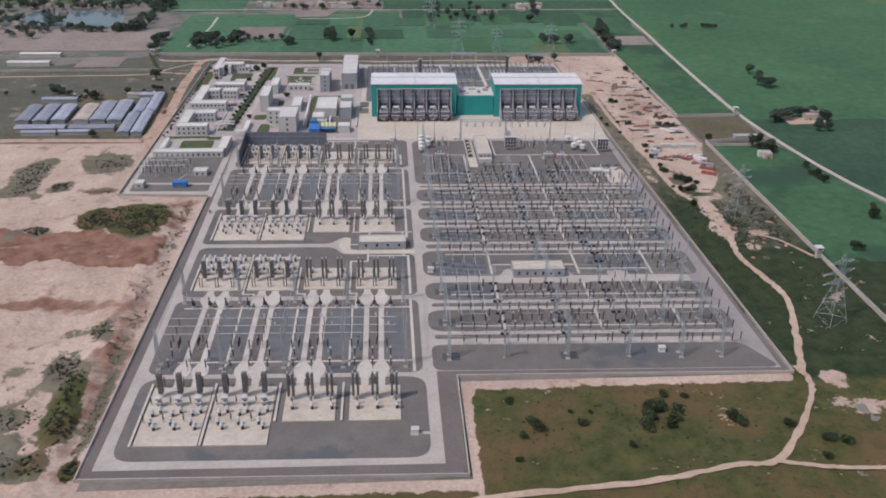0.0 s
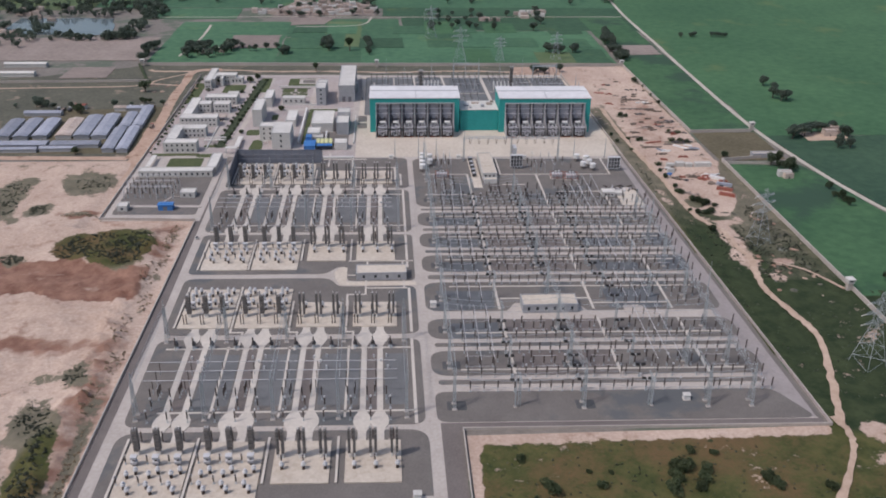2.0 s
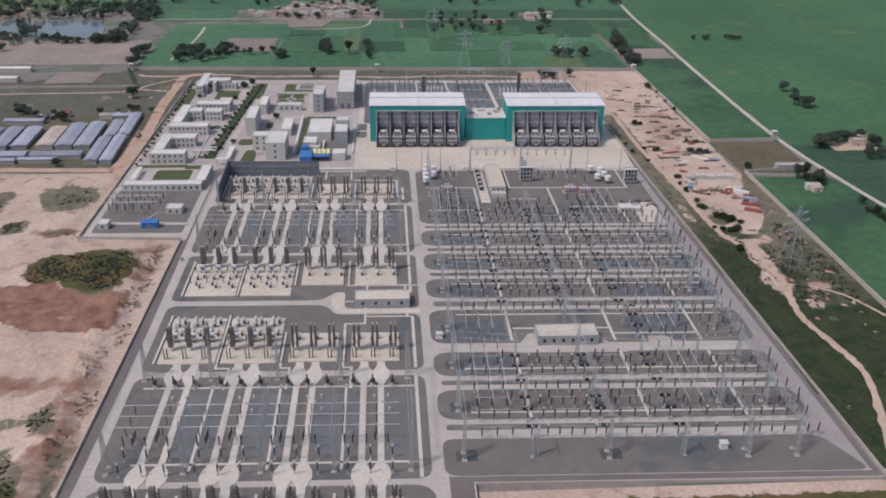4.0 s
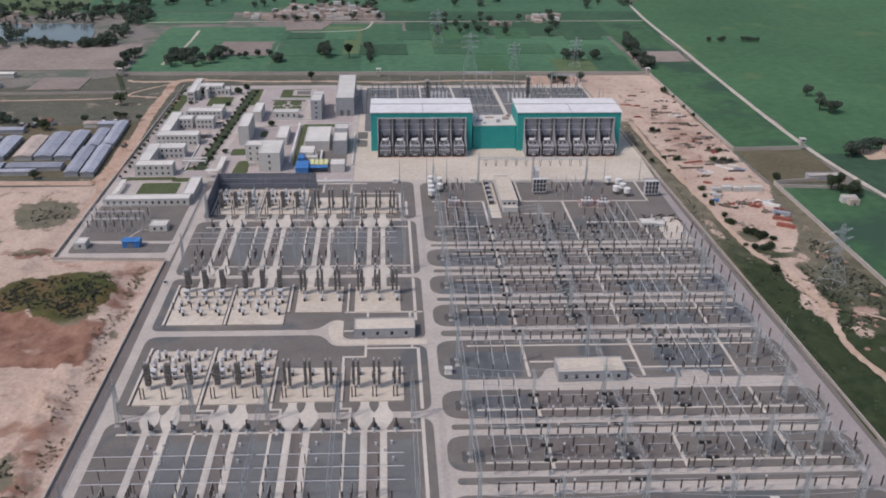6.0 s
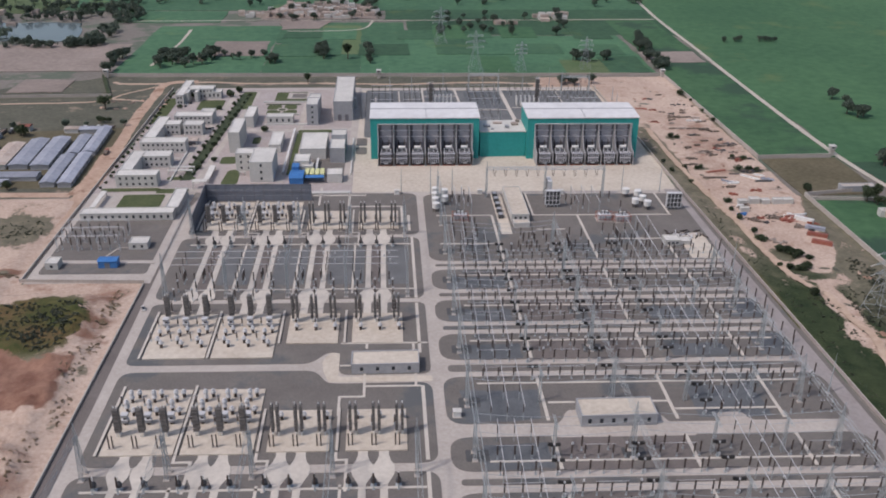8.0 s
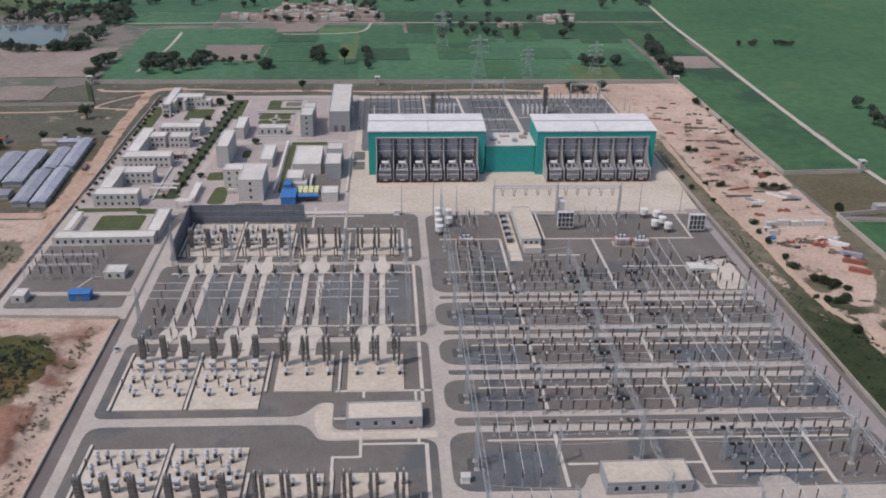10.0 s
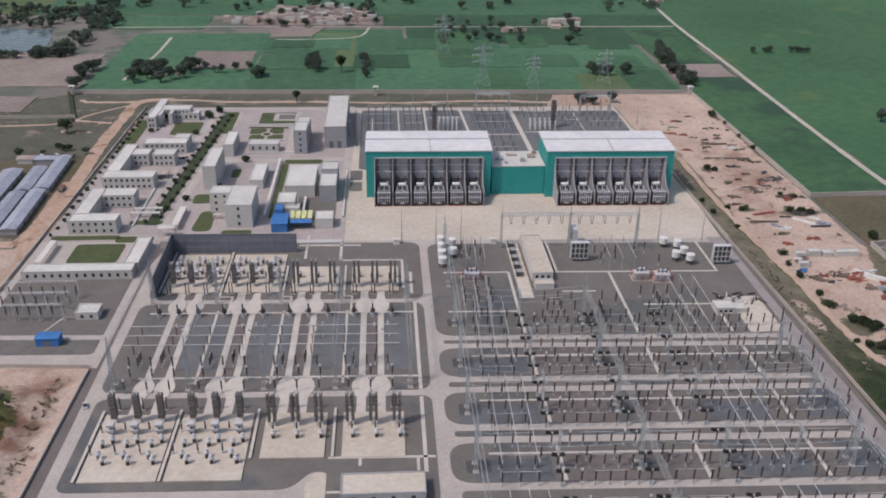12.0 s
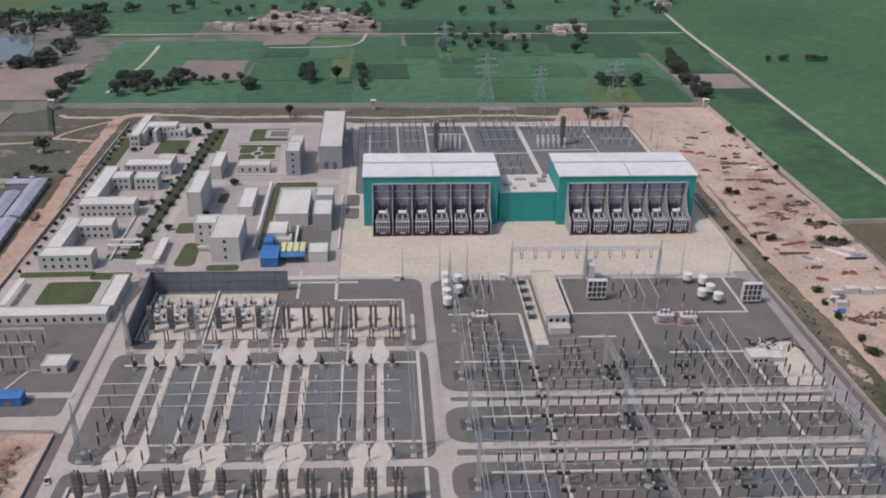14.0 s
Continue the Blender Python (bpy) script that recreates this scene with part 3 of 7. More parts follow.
track("dirt_path", [(225, -318), (237, -283), (250, -238), (247, -210), (242, -182), (245, -157), (249, -140), (246, -117), (246, -96), (241, -85), (235, -69), (232.5, -40), (231.5, 0), (230, 25), (228, 55), (225, 110), (225, 200)], 4.2, 1.04, DIRT, "dirt path along the fence", wob=0.35)
track("dirt_path", [(262, -143), (277, -154), (284, -165), (292, -182)], 2.2, 1.05, DIRT, "narrow path to the wall tower")
track("village_lane", [(-236, 420), (-230, 480), (-227, 534), (-228, 597)], 3.2, 0.6, FARM_DIRT, "pale lane between fields")
track("village_lane", [(-330, 648), (-240, 650), (-122, 655), (-8, 652), (70, 652), (245, 654), (359, 656)], 3.0, 0.62, FARM_DIRT, "thin pale lane past the village", "road", 0.15)
track("village_lane", [(-9, 652), (-22, 600), (-74, 588), (-112, 588)], 3.0, 0.64, FARM_DIRT, "thin pale lane past the village", "road", 0.15)
track("village_lane", [(-420, 282), (-279, 288), (-253, 293), (-242, 299), (-211, 292)], 3.4, 0.3, DIRT, "path across waste ground")
track("village_lane", [(-243, 300), (-235, 316), (-211, 341)], 3, 0.31, DIRT, "path across waste ground")

# the paved station: pale roads between raised gravel beds
sheet("station_paving", [(-124.5, -378), (32.5, -380), (32.5, -306), (217, -310), (214, -175), (211, 0), (209, 66), (-118, 70), (-124, 40), (-122.5, -180)], 0.25, CONCRETE, "pale concrete service roads of the station", "road")
sheet("station_verge", [(-128.6, -384), (38, -388), (42, -384), (42, -310), (219, -314), (216, -175), (213, 0), (211, 66), (-128.6, 60)], 0.18, BROWN_GRAVEL, "dark gravel verge inside the wall", "gravel")
sheet("concrete_yard", [(-18, 66), (209, 62), (213, 166), (206, 332), (-18, 330)], 0.27, PAD, "broad cast concrete yard before the halls", "yard")
sheet("station_paving", [(-194, 70), (-18, 66), (-18, 334), (-190, 334)], 0.26, PAVING, "pinkish paving between the station offices", "paving")
sheet("station_paving", [(-194, -62), (-125, -64), (-125, 70), (-194, 70)], 0.24, CONCRETE, "pale concrete of the side yard", "paving")


def bed(pts, label="bed of grey gravel with a pale kerb", r=7.0, mat=GRAVEL, name="gravel_bed"):
    w = [(x, row_y(x, y)) for x, y in pts]
    return sheet(name, rounded(w, r), 0.40, mat, label, "lawn" if mat is LAWN else "gravel bed")


def bed_rect(x0, y0, x1, y1, **k):
    return bed([(x0, y0), (x1, y0), (x1, y1), (x0, y1)], **k)


bed_rect(-118.5, -375.5, 26.5, -310.6, r=10)
bed_rect(-118, -306.6, 25.5, -228.8)
bed([(-117.5, -223.6), (25.5, -223.6), (25.5, -166.8), (-17.5, -167.4), (-22.5, -166.6), (-28, -156.4), (-117.5, -156.4)])
bed([(-117.5, -150.6), (-31, -150.6), (-23.4, -140.8), (-17.6, -140.8), (-17.2, -160.4), (25.5, -160.0), (25.5, -91.8), (-117.5, -91.8)], r=5.0)
bed_rect(-118.5, -87.4, 25.5, -9.6)
bed_rect(-117, -5.4, 26, 62)
bed([(31, -280.5), (204, -280.5), (217, -305.5), (31, -305.5)], r=6)
for y0, y1 in ((-274, -270), (-266, -242.3), (-237.8, -234.2), (-229.8, -208), (-199, -163.2), (-158.8, -153.2), (-148.8, -125.2), (-120.8, -117.2), (-112.8, -90.2), (-85.8, -82.2), (-77.8, -54.2), (-49.8, -47.2), (-42.8, 60)):
    bed_rect(30.5 if y1 - y0 > 7 else 33.5, y0, (207.5 if y0 < -150 else 205) if y1 - y0 > 7 else 202, y1, r=9)
for y0, y1 in ((-265.5, -262), (-260, -243), (-223, -208.6), (-229.4, -225), (-148, -133), (-112.4, -97.2), (-95.8, -91), (-77.4, -62.2), (-60.8, -55)):
    sheet("gravel_bed", grid_rect(76, y0, 103, y1), 0.415, BROWN_GRAVEL, "brownish gravel between switch bays", "gravel bed")
    sheet("gravel_bed", grid_rect(110, y0, 129, y1), 0.415, BROWN_GRAVEL, "brownish gravel between switch bays", "gravel bed")
sheet("waste_ground", wild([(-200, 215), (-196, 215), (-196, 340), (-202, 340)], 1.5, 6, 12), 0.34, SCRUB, "dry scrub between the sandy road and the wall", "scrub")
sheet("perimeter_road", [(203, -309), (217, -309), (214.4, -190), (211.0, -50), (209.8, 64), (200, 64), (200, -280)], 0.29, PERIMETER, "lilac-grey road inside the station wall", "road")
sheet("station_verge", [(216.6, -309), (219.2, -311), (216.6, -200), (213.3, -50), (211.4, 64), (209.6, 64), (210.8, -50), (214.2, -190)], 0.33, GRAVEL, "grey gravel verge along the station wall", "gravel")
for x0, y0, x1, y1 in ((38, -197, 72, -174), (44, -228, 71, -212), (40, -148, 70, -134), (38, -112, 70, -100), (38, -77, 70, -64), (143, -147, 172, -136), (140, -196, 172, -172), (142, -111, 170, -100), (186, -147, 204, -128), (186, -111, 203, -92)):
    sheet("gravel_bed", rounded(wild(grid_rect(x0, y0, x1, y1), 1.5, 5, int(x0 - y0)), 1), 0.409, SLATE_GRAVEL, "bluish slate gravel in the switchyard", "gravel bed")
bed_rect(-12, 182, 205, 322, r=4, mat=BLUE_GRAVEL, label="bed of bluish gravel behind the halls")
bed_rect(-17.5, 142, -9, 158, r=2)
bed_rect(-17.5, 162, -9, 180, r=2)
bed_rect(-190, -56, -130, 20, r=3)

# ---- walls and fences ----
def wall_run(name, a, b, h, w, mat, label, cap=True):
    a, b = Vector(a), Vector(b)
    d = b - a
    m = pose(a.x, a.y, 0, 0, 0, math.degrees(math.atan2(d.y, d.x)))
    ob = thing(name, m, label, "wall", "", "structure")
    part("panel", Shape().box(0, -w / 2, 0, d.length, w / 2, h), mat, ob)
    posts = Shape()
    for i in range(int(d.length / 6) + 1):
        posts.box(i * 6 - 0.25, -w / 2 - 0.12, 0, i * 6 + 0.25, w / 2 + 0.12, h + 0.25)
    part("piers", posts, mat, ob)
    if cap:
        part("coping", Shape().box(0, -w / 2 - 0.1, h, d.length, w / 2 + 0.1, h + 0.15), CONCRETE, ob)
    return ob


wall_run("wall_west", (-130, -385), (-128, -66), 1.3, 0.45, CONCRETE, "pale plastered station wall beside the sand")
wall_run("wall_south", (-130, -385), (42.5, -389), 1.7, 0.35, CONCRETE, "pale plastered station wall facing the plain")
wall_run("wall_south", (42.5, -389), (43, -312), 1.7, 0.35, CONCRETE, "pale plastered station wall at the step in the plot")
wall_run("wall_south", (43, -312), (221, -316), 1.7, 0.35, CONCRETE, "pale plastered station wall before the grass")
wall_run("wall_east", (221, -316), (212, 60), 1.8, 0.3, PAVING, "pale station wall along the switchyard")
wall_run("wall_east", (212, 60), (207, 332), 2.4, 0.35, CONCRETE, "pale station wall beside the halls")
wall_run("wall_side", (-196, -60), (-128, -64), 2.0, 0.3, CONCRETE, "low wall round the side yard")
wall_run("wall_side", (-196, -60), (-195, 334), 1.4, 0.5, CONCRETE, "low wall along the sandy road")
wall_run("wall_rear", (-272, 380), (288, 371), 3.2, 0.5, CONCRETE, "long pale boundary wall before green fields")
wall_run("wall_rear", (-272, 379.5), (-248, 310), 1.8, 3.4, HEDGE, "dark hedge running down to the waste ground", False)
wall_run("wall_rear", (-420, 304), (-246, 308), 2.6, 0.4, CONCRETE, "boundary wall across waste ground")
wall_run("wall_field", (288, 371), (291.5, 124), 3.2, 0.5, CONCRETE, "long pale boundary wall beside the crops")
wall_run("wall_field", (291.5, 124), (350, 126), 3.0, 0.5, CONCRETE, "pale wall of the bare plot")
wall_run("wall_field", (295, 48), (352, 57), 3.0, 0.5, CONCRETE, "pale wall of the bare plot")
wall_run("wall_field", (295, 48), (296.5, -184), 3.2, 0.5, CONCRETE, "long pale boundary wall beside the crops")
wall_run("wall_field", (296.5, -184), (300, -420), 3.2, 0.5, CONCRETE, "long pale boundary wall beside the grass")


# BAY holds the shade beside the fire walls as a dark recess colour.
BAY = material("shaded_bay_lining", (0.13, 0.13, 0.15), (0.19, 0.19, 0.215), 0.6, grain=0.5, stain=0.08)
LOUVRE = material("pale_lilac_louvre", (0.46, 0.46, 0.50), (0.56, 0.56, 0.60), 0.6, grain=0.5, stain=0.08)
BAY_PANEL = material("grey_louvred_panel", (0.31, 0.31, 0.34), (0.39, 0.39, 0.42), 0.6, grain=0.5, stain=0.08)
FIRE_WALL = material("grey_cast_fire_wall", (0.25, 0.247, 0.26), (0.35, 0.345, 0.355), 0.8, grain=0.4, stain=0.08)


# ---- buildings ----
def windows(ob, x0, x1, y, zs, n, w=1.5, h=1.6, side=False):
    """Recessed-looking panes with frames along a wall face; side: on a wall that faces along x."""
    for z in zs:
        for i in range(n):
            c = x0 + (x1 - x0) * (i + 0.5) / n
            if side:
                win = part("window", Shape().box(y - 0.06, c - w / 2, z, y + 0.06, c + w / 2, z + h), GLASS, ob)
            else:
                win = part("window", Shape().box(c - w / 2, y - 0.06, z, c + w / 2, y + 0.06, z + h), GLASS, ob)
                part("sill", Shape().box(c - w / 2 - 0.15, y - 0.22, z - 0.18, c + w / 2 + 0.15, y + 0.02, z), ROOF, win)


def block(ob, x0, y0, x1, y1, h, wall=WALL, roof=ROOF, floors=0, n=0, parapet=0.9, sides=0):
    """One wing: walls, a roof deck behind a parapet, windows in storeys."""
    part("wall", Shape().box(x0, y0, 0, x1, y1, h), wall, ob)
    par = Shape()
    t = 0.35
    for a in ((x0 - 0.1, y0 - 0.1, x1 + 0.1, y0 + t), (x0 - 0.1, y1 - t, x1 + 0.1, y1 + 0.1), (x0 - 0.1, y0 + t, x0 + t, y1 - t), (x1 - t, y0 + t, x1 + 0.1, y1 - t)):
        par.box(a[0], a[1], h - 0.05, a[2], a[3], h + parapet * 0.6)
    part("parapet", par, wall, ob)
    part("roof", Shape().box(x0 + t, y0 + t, h - 0.1, x1 - t, y1 - t, h + 0.12), roof, ob)
    if floors:
        step = h / floors
        zs = [k * step + step * 0.34 for k in range(floors)]
        windows(ob, x0 + 1, x1 - 1, y0, zs, n or int((x1 - x0) / 4.2), 1.5, step * 0.42)
        if sides:
            windows(ob, y0 + 1, y1 - 1, x1, zs, sides, 1.5, step * 0.42, True)


def house(label, category, blocks, name="office_building", group=""):
    x, y = blocks[0][0], blocks[0][1]
    ob = thing(name, pose(x, y, 0.26), label, category, group)
    for x0, y0, x1, y1, h, opts in blocks:
        block(ob, x0 - x, y0 - y, x1 - x, y1 - y, h, **opts)
    return ob


two = dict(floors=2)
house("white two-storey office with a C-shaped plan", "office", [(-181, 80, -153, 91, 8.5, dict(floors=2, n=6)), (-181, 91, -172, 131, 8.5, {}), (-172, 119, -152, 131, 8.5, dict(floors=2, n=5))])
house("white two-storey office round an inner court", "office", [(-181, 150, -147, 162, 8.5, dict(floors=2, n=9)), (-181, 162, -172, 216, 8.5, {}), (-172, 194, -160, 206, 8.5, dict(floors=2, n=3)), (-157, 193, -142, 205, 8.5, dict(floors=2, n=4))])
house("white two-storey quarters block", "office", [(-170, 220, -139, 232, 7.5, dict(floors=2, n=8)), (-150, 232, -139, 242, 7.5, {})])
house("white quarters with stepped wings", "office", [(-181, 279, -174, 330, 8.5, dict(floors=2, n=2)), (-174, 300, -151, 312, 8.5, dict(floors=2, n=7)), (-174, 285, -171, 300, 8.5, {}), (-166, 288, -163, 300, 8.5, {})])
house("small white annexe of the quarters", "office", [(-157, 298, -144, 308, 6, dict(floors=1, n=3))])
house("low white store round a lawn", "store", [(-188, 22, -130, 31, 5, dict(floors=1, n=13)), (-136.5, 31, -128.5, 64, 5, {})], "store_building")
house("tall plain white service block", "service block", [(-114, 149, -105.5, 186, 16, {})], "service_building")
house("white service building of unequal heights", "service building", [(-90, 87, -74, 118, 14.5, dict(floors=3, n=1)), (-103, 110, -90, 122, 13, dict(floors=3, n=2))], "service_building")
house("pale workshop with a flat roof", "workshop", [(-84, 149, -75, 181, 6, {})], "workshop")
house("narrow white flat-roofed store", "store", [(-111, 212, -103.5, 242, 9, {})], "store_building")
house("low white pavilion before a garden", "pavilion", [(-94, 221, -72, 231, 6, dict(floors=1, n=4))], "pavilion")
house("tall narrow grey relay building", "relay building", [(-60, 217, -50.5, 238, 17.5, dict(wall=GREY_CLAD, floors=4, n=1)), (-60, 238, -50.5, 262, 14, dict(wall=GREY_CLAD))], "relay_building")
house("low building with a wide white roof", "workshop", [(-59, 133, -39.5, 172, 8, {})], "workshop")
house("grey plant building in two steps", "plant building", [(-36, 125, -25, 147, 11, dict(wall=GREY_CLAD)), (-35.5, 147, -24.5, 161, 14, dict(wall=GREY_CLAD))], "plant_building")
house("small pale pump house", "pump house", [(-36, 84, -25.5, 96, 6, {})], "pump_house")
house("small white plant room", "plant room", [(-61, 106, -50, 122, 8, {})], "plant_room")
house("tall white warehouse with a plain roof", "warehouse", [(-38.3, 229, -22, 311, 16.4, dict(wall=GREY_CLAD))], "warehouse")
house("white stair block of the warehouse", "stair block", [(-22, 262, -19.6, 270, 9, {})], "stair_block")
store = thing("warehouse_door", pose(-38.3, 229, 0.26), "tall dark sliding doors of the warehouse", "door", "warehouse doors")
for x0, x1 in ((3.6, 6.6), (9.6, 12.6)):
    part("leaf", Shape().box(x0, -0.25, 0, x1, -0.02, 5.4), DARK_CLAD, store)
house("grey relay house among the filters", "relay house", [(-11.3, -159, 20, -147.6, 5, dict(wall=GREY_CLAD, roof=PAD, floors=1, n=4))], "relay_house")
house("long pale relay house in the switchyard", "relay house", [(87, -203.6, 119.6, -191, 5.5, dict(wall=GREY_CLAD, roof=PAD, floors=1, n=6))], "relay_house")


# ---- converter halls ----
def hall(x0, x1, label):
    """x runs from 0, the front wall stands at y = 0."""
    w, h, d = x1 - x0, 32.0, 35.0
    ob = thing("converter_hall", pose(x0, 133.5 - SKEW * (x0 - 30), 0.27, 0, 0, -0.6), label, "hall", "halls of the station")
    body = Shape().box(0, 1.0, 0, w, d, h - 0.2)
    body.box(0, -2.2, 0, 5.2, 1.0, h - 0.2).box(w - 4.6, -2.2, 0, w, 1.0, h - 0.2).box(5.2, -2.2, h - 4.2, w - 4.6, 1.0, h - 0.2)
    part("wall", body, TEAL, ob, "teal metal cladding")
    edge = Shape().sideways([(-2.8, h - 0.2), (-2.8, h + 0.5), (17, h + 1.3), (17, h - 0.2)], -0.5, w + 0.5)
    edge.sideways([(18.4, h - 0.2), (18.4, h + 1.3), (d + 0.6, h + 1.0), (d + 0.6, h - 0.2)], -0.5, w + 0.5)
    part("roof", edge, HALL_ROOF, ob, "white profiled metal roof in two slopes")
    part("gutter", Shape().box(-0.6, 17.0, h - 0.2, w + 0.6, 18.4, h + 1.55), GREY_CLAD, ob)
    part("roof_seam", Shape().sideways([(-2.9, h + 0.45), (-2.9, h + 0.75), (17, h + 1.6), (17, h + 1.2)], w * 0.51, w * 0.51 + 0.5), GREY_CLAD, ob)
    trim = Shape().box(5.2, -2.45, 0, 5.9, -2.2, h - 4.2).box(w - 5.3, -2.45, 0, w - 4.6, -2.2, h - 4.2).box(5.2, -2.45, h - 4.9, w - 4.6, -2.2, h - 4.2)
    part("trim", trim, PALE_STEEL, ob, "pale surround of the transformer bays")
    bay = (w - 11.2) / 6
    fin = [(0.95, 0), (-18, 0), (-18, 9.5), (-12, 10.5), (-8, 13.5), (-4.5, 19), (-2.6, 27.5), (0.95, 27.5)]
    for i in range(7):
        x = 5.6 + i * bay
        part("fire_wall", Shape().sideways(fin, x - 0.26, x + 0.26), FIRE_WALL, ob, "curved grey concrete fire wall")
    for i in range(6):
        a, b = 5.6 + i * bay + 0.5, 5.6 + (i + 1) * bay - 0.5
        # Dark margin round the louvres, wider on the left, paints the fin shadow.
        back = part("bay_panel", Shape().box(a, 0.6, 0.1, b, 0.97, 27.5), BAY, ob, "louvred wall panel coloured dark for fire-wall shade")
        for z0, z1 in ((12.4, 16.6), (17.2, 21.4), (22.0, 26.6)):
            part("louvre", Shape().box(a + 2.2, 0.35, z0, b - 1.5, 0.6, z1), BAY_PANEL, back)
        for z0 in (16.6, 21.4, 26.6):
            part("rail", Shape().box(a + 0.9, 0.05, z0, b - 0.4, 0.6, z0 + 0.5), LOUVRE, back, "pale rail between the louvres")
    return ob


hall(-5.5, 76, "teal-clad converter hall with a white roof and six transformer bays")
hall(112.5, 196.5, "teal-clad converter hall with a white roof and fire walls")
ctrl = thing("control_building", pose(77, 133, 0.27), "teal control building between the two halls", "building")
part("wall", Shape().box(0.2, 2, 0, 35.2, 30, 19.5), TEAL, ctrl)
part("roof", Shape().box(0.1, 1.8, 19.5, 35.3, 30.2, 20.1), ROOF, ctrl, "pale flat roof")
for i, (x, y, sx, sy, h) in enumerate(((4, 12, 5, 4, 1.6), (12, 20, 7, 3, 1.2), (20, 9, 3, 3, 2.2), (26, 16, 5, 5, 1.5), (9, 6, 2, 2, 1), (30, 24, 3, 2, 1.8))):
    part("roof_unit", Shape().box(x, y, 20.1, x + sx, y + sy, 20.1 + h), (GREY_CLAD, MUD)[i % 2], ctrl)

# ---- blue-grey noise barrier round the last filter row ----
def barrier(a, b, h, label):
    a, b = Vector(a), Vector(b)
    d = b - a
    ob = thing("noise_barrier", pose(a.x, a.y, 0.3, 0, 0, math.degrees(math.atan2(d.y, d.x))), label, "barrier", "noise barrier")
    n = int(d.length / 5.8)
    for i in range(n):
        x = d.length * i / n
        for k in range(3):
            part("panel", Shape().box(x + 0.2, -0.15, 0.1 + k * h / 3, x + d.length / n - 0.2, 0.15, (k + 1) * h / 3 - 0.08), BARRIER, ob)
    for i in range(n + 1):
        x = d.length * i / n
        part("post", Shape().box(x - 0.2, -0.3, 0, x + 0.2, 0.3, h + 0.1), DARK_CLAD, ob)
    for z in (h * 0.52, h - 0.35):
        part("rail", Shape().box(0, -0.42, z, d.length, -0.3, z + 0.3), DARK_CLAD, ob)
    return ob


barrier((-113.5, 0), (-114.5, 52.5), 12, "tall blue-grey noise barrier of steel panels")
barrier((-114, 53), (-44.5, 51.5), 12, "long blue-grey noise barrier behind the filters")

# ---- filter yard ----
def strip(x0, y0, x1, y1, label="pale concrete cable trench cover", z=0.62, mat=LANE):
    """A raised band along the rows or across them."""
    pts = grid_rect(x0, y0, x1, y1)
    return sheet("cable_trench", pts, z, mat, label, "trench", depth=0.35)


def fan(x, y, way):
    """A lane end that widens to the cross road and narrows again."""
    half = [(1.5, -9), (2.6, -6.5), (4.1, -3), (4.4, 0), (4.1, 2.5), (2.8, 5), (2.1, 8)]
    pts = [(x + u, row_y(x, y + way * v)) for u, v in half] + [(x - u, row_y(x, y + way * v)) for u, v in reversed(half)]
    if way < 0:
        pts.reverse()
    return sheet("apron", pts, 0.565 + (0.006 if x in LANES[::2] else 0), LANE, "fan-shaped pale concrete apron at a lane end", "apron", depth=0.3)


LANES = (-100.0, -91.0, -69.0, -61.0, -38.0, -30.0, -5.0, 3.5)
for lo, hi in ((-305.5, -230), (-86, -11)):
    for a, b in zip(LANES[::2], LANES[1::2]):
        sheet("gravel_bed", rounded(grid_rect(a + 1, lo + 3, b - 1, hi - 3), 1.5), 0.412, BROWN_GRAVEL, "brownish gravel between two lanes", "gravel bed")
    for a, b in zip(LANES[1::2], LANES[2::2] + (20.0,)):
        sheet("gravel_bed", rounded(grid_rect(a + 2.5, lo + 15, b - 2.5, hi - 14), 1.5), 0.412, BLUE_GRAVEL, "bluish gravel between filter bays", "gravel bed")
for lo, way in ((-221, 1), (-2.5, 1)):
    for x, u in ((-80.4, 7), (-47.9, 5), (-16, 4.5)):
        pts = [(x - 0.5, lo + 4.5), (x - 0.5, lo - 1), (x + u - 0.6, lo - 1), (x + u - 0.6, lo - 19), (x + u + 0.6, lo - 19), (x + u + 0.6, lo + 0.2), (x + 0.7, lo + 0.2), (x + 0.7, lo + 4.5)]
        sheet("cable_trench", [(p, row_y(p, q)) for p, q in pts], 0.64, LANE, "pale cable trench cover bent round a filter bank", "trench", depth=0.35)
for lo, hi, d0, d1 in ((-308.5, -226.2, 4.5, -1.0), (-89.6, -7.5, 5.0, -4.8)):
    for x in LANES:
        sheet("service_lane", grid_rect(x - 1.5, lo, x + 1.5, hi), 0.55, LANE, "narrow pale service lane between filter bays", "lane", depth=0.3)
        fan(x, lo + d0, -1)
        fan(x, hi + d1, 1)
        for a, b in ((lo - 14, lo - 2), (hi + 2, hi + 13)):
            sheet("service_lane", grid_rect(x - 2.0, a, x + 2.0, b), 0.535, LANE, "short pale lane up to a filter bank", "lane", depth=0.3)
    for x in (-78.5, -45.5, -13.5):
        strip(x - 0.6, lo + 8, x + 0.6, hi - 10)
    strip(-104, lo + 12.2, 20, lo + 13.4)
    strip(-112, hi - 12.6, 20, hi - 11.4)
    strip(20.2, lo + 2.5, 21.8, hi - 2.5)
strip(20.2, -142, 21.8, -93)
strip(76, -185, 88, -183.8)
strip(120, -185, 130, -183.8)
strip(131, -190.8, 176, -189.6)
strip(20.4, -222, 22, -170)
strip(19.0, 0, 20.6, 24)
strip(-18, 38.2, 16, 39.6)
strip(-39.8, 41, -38.4, 72)
strip(-44, 57.6, -8, 59.2)
strip(-20, 39.6, -18.4, 64)
strip(14.8, 6, 16.2, 39)
strip(-17.2, -133.6, 25, -132.4)
strip(-5.3, -138, -4.1, -133.6)
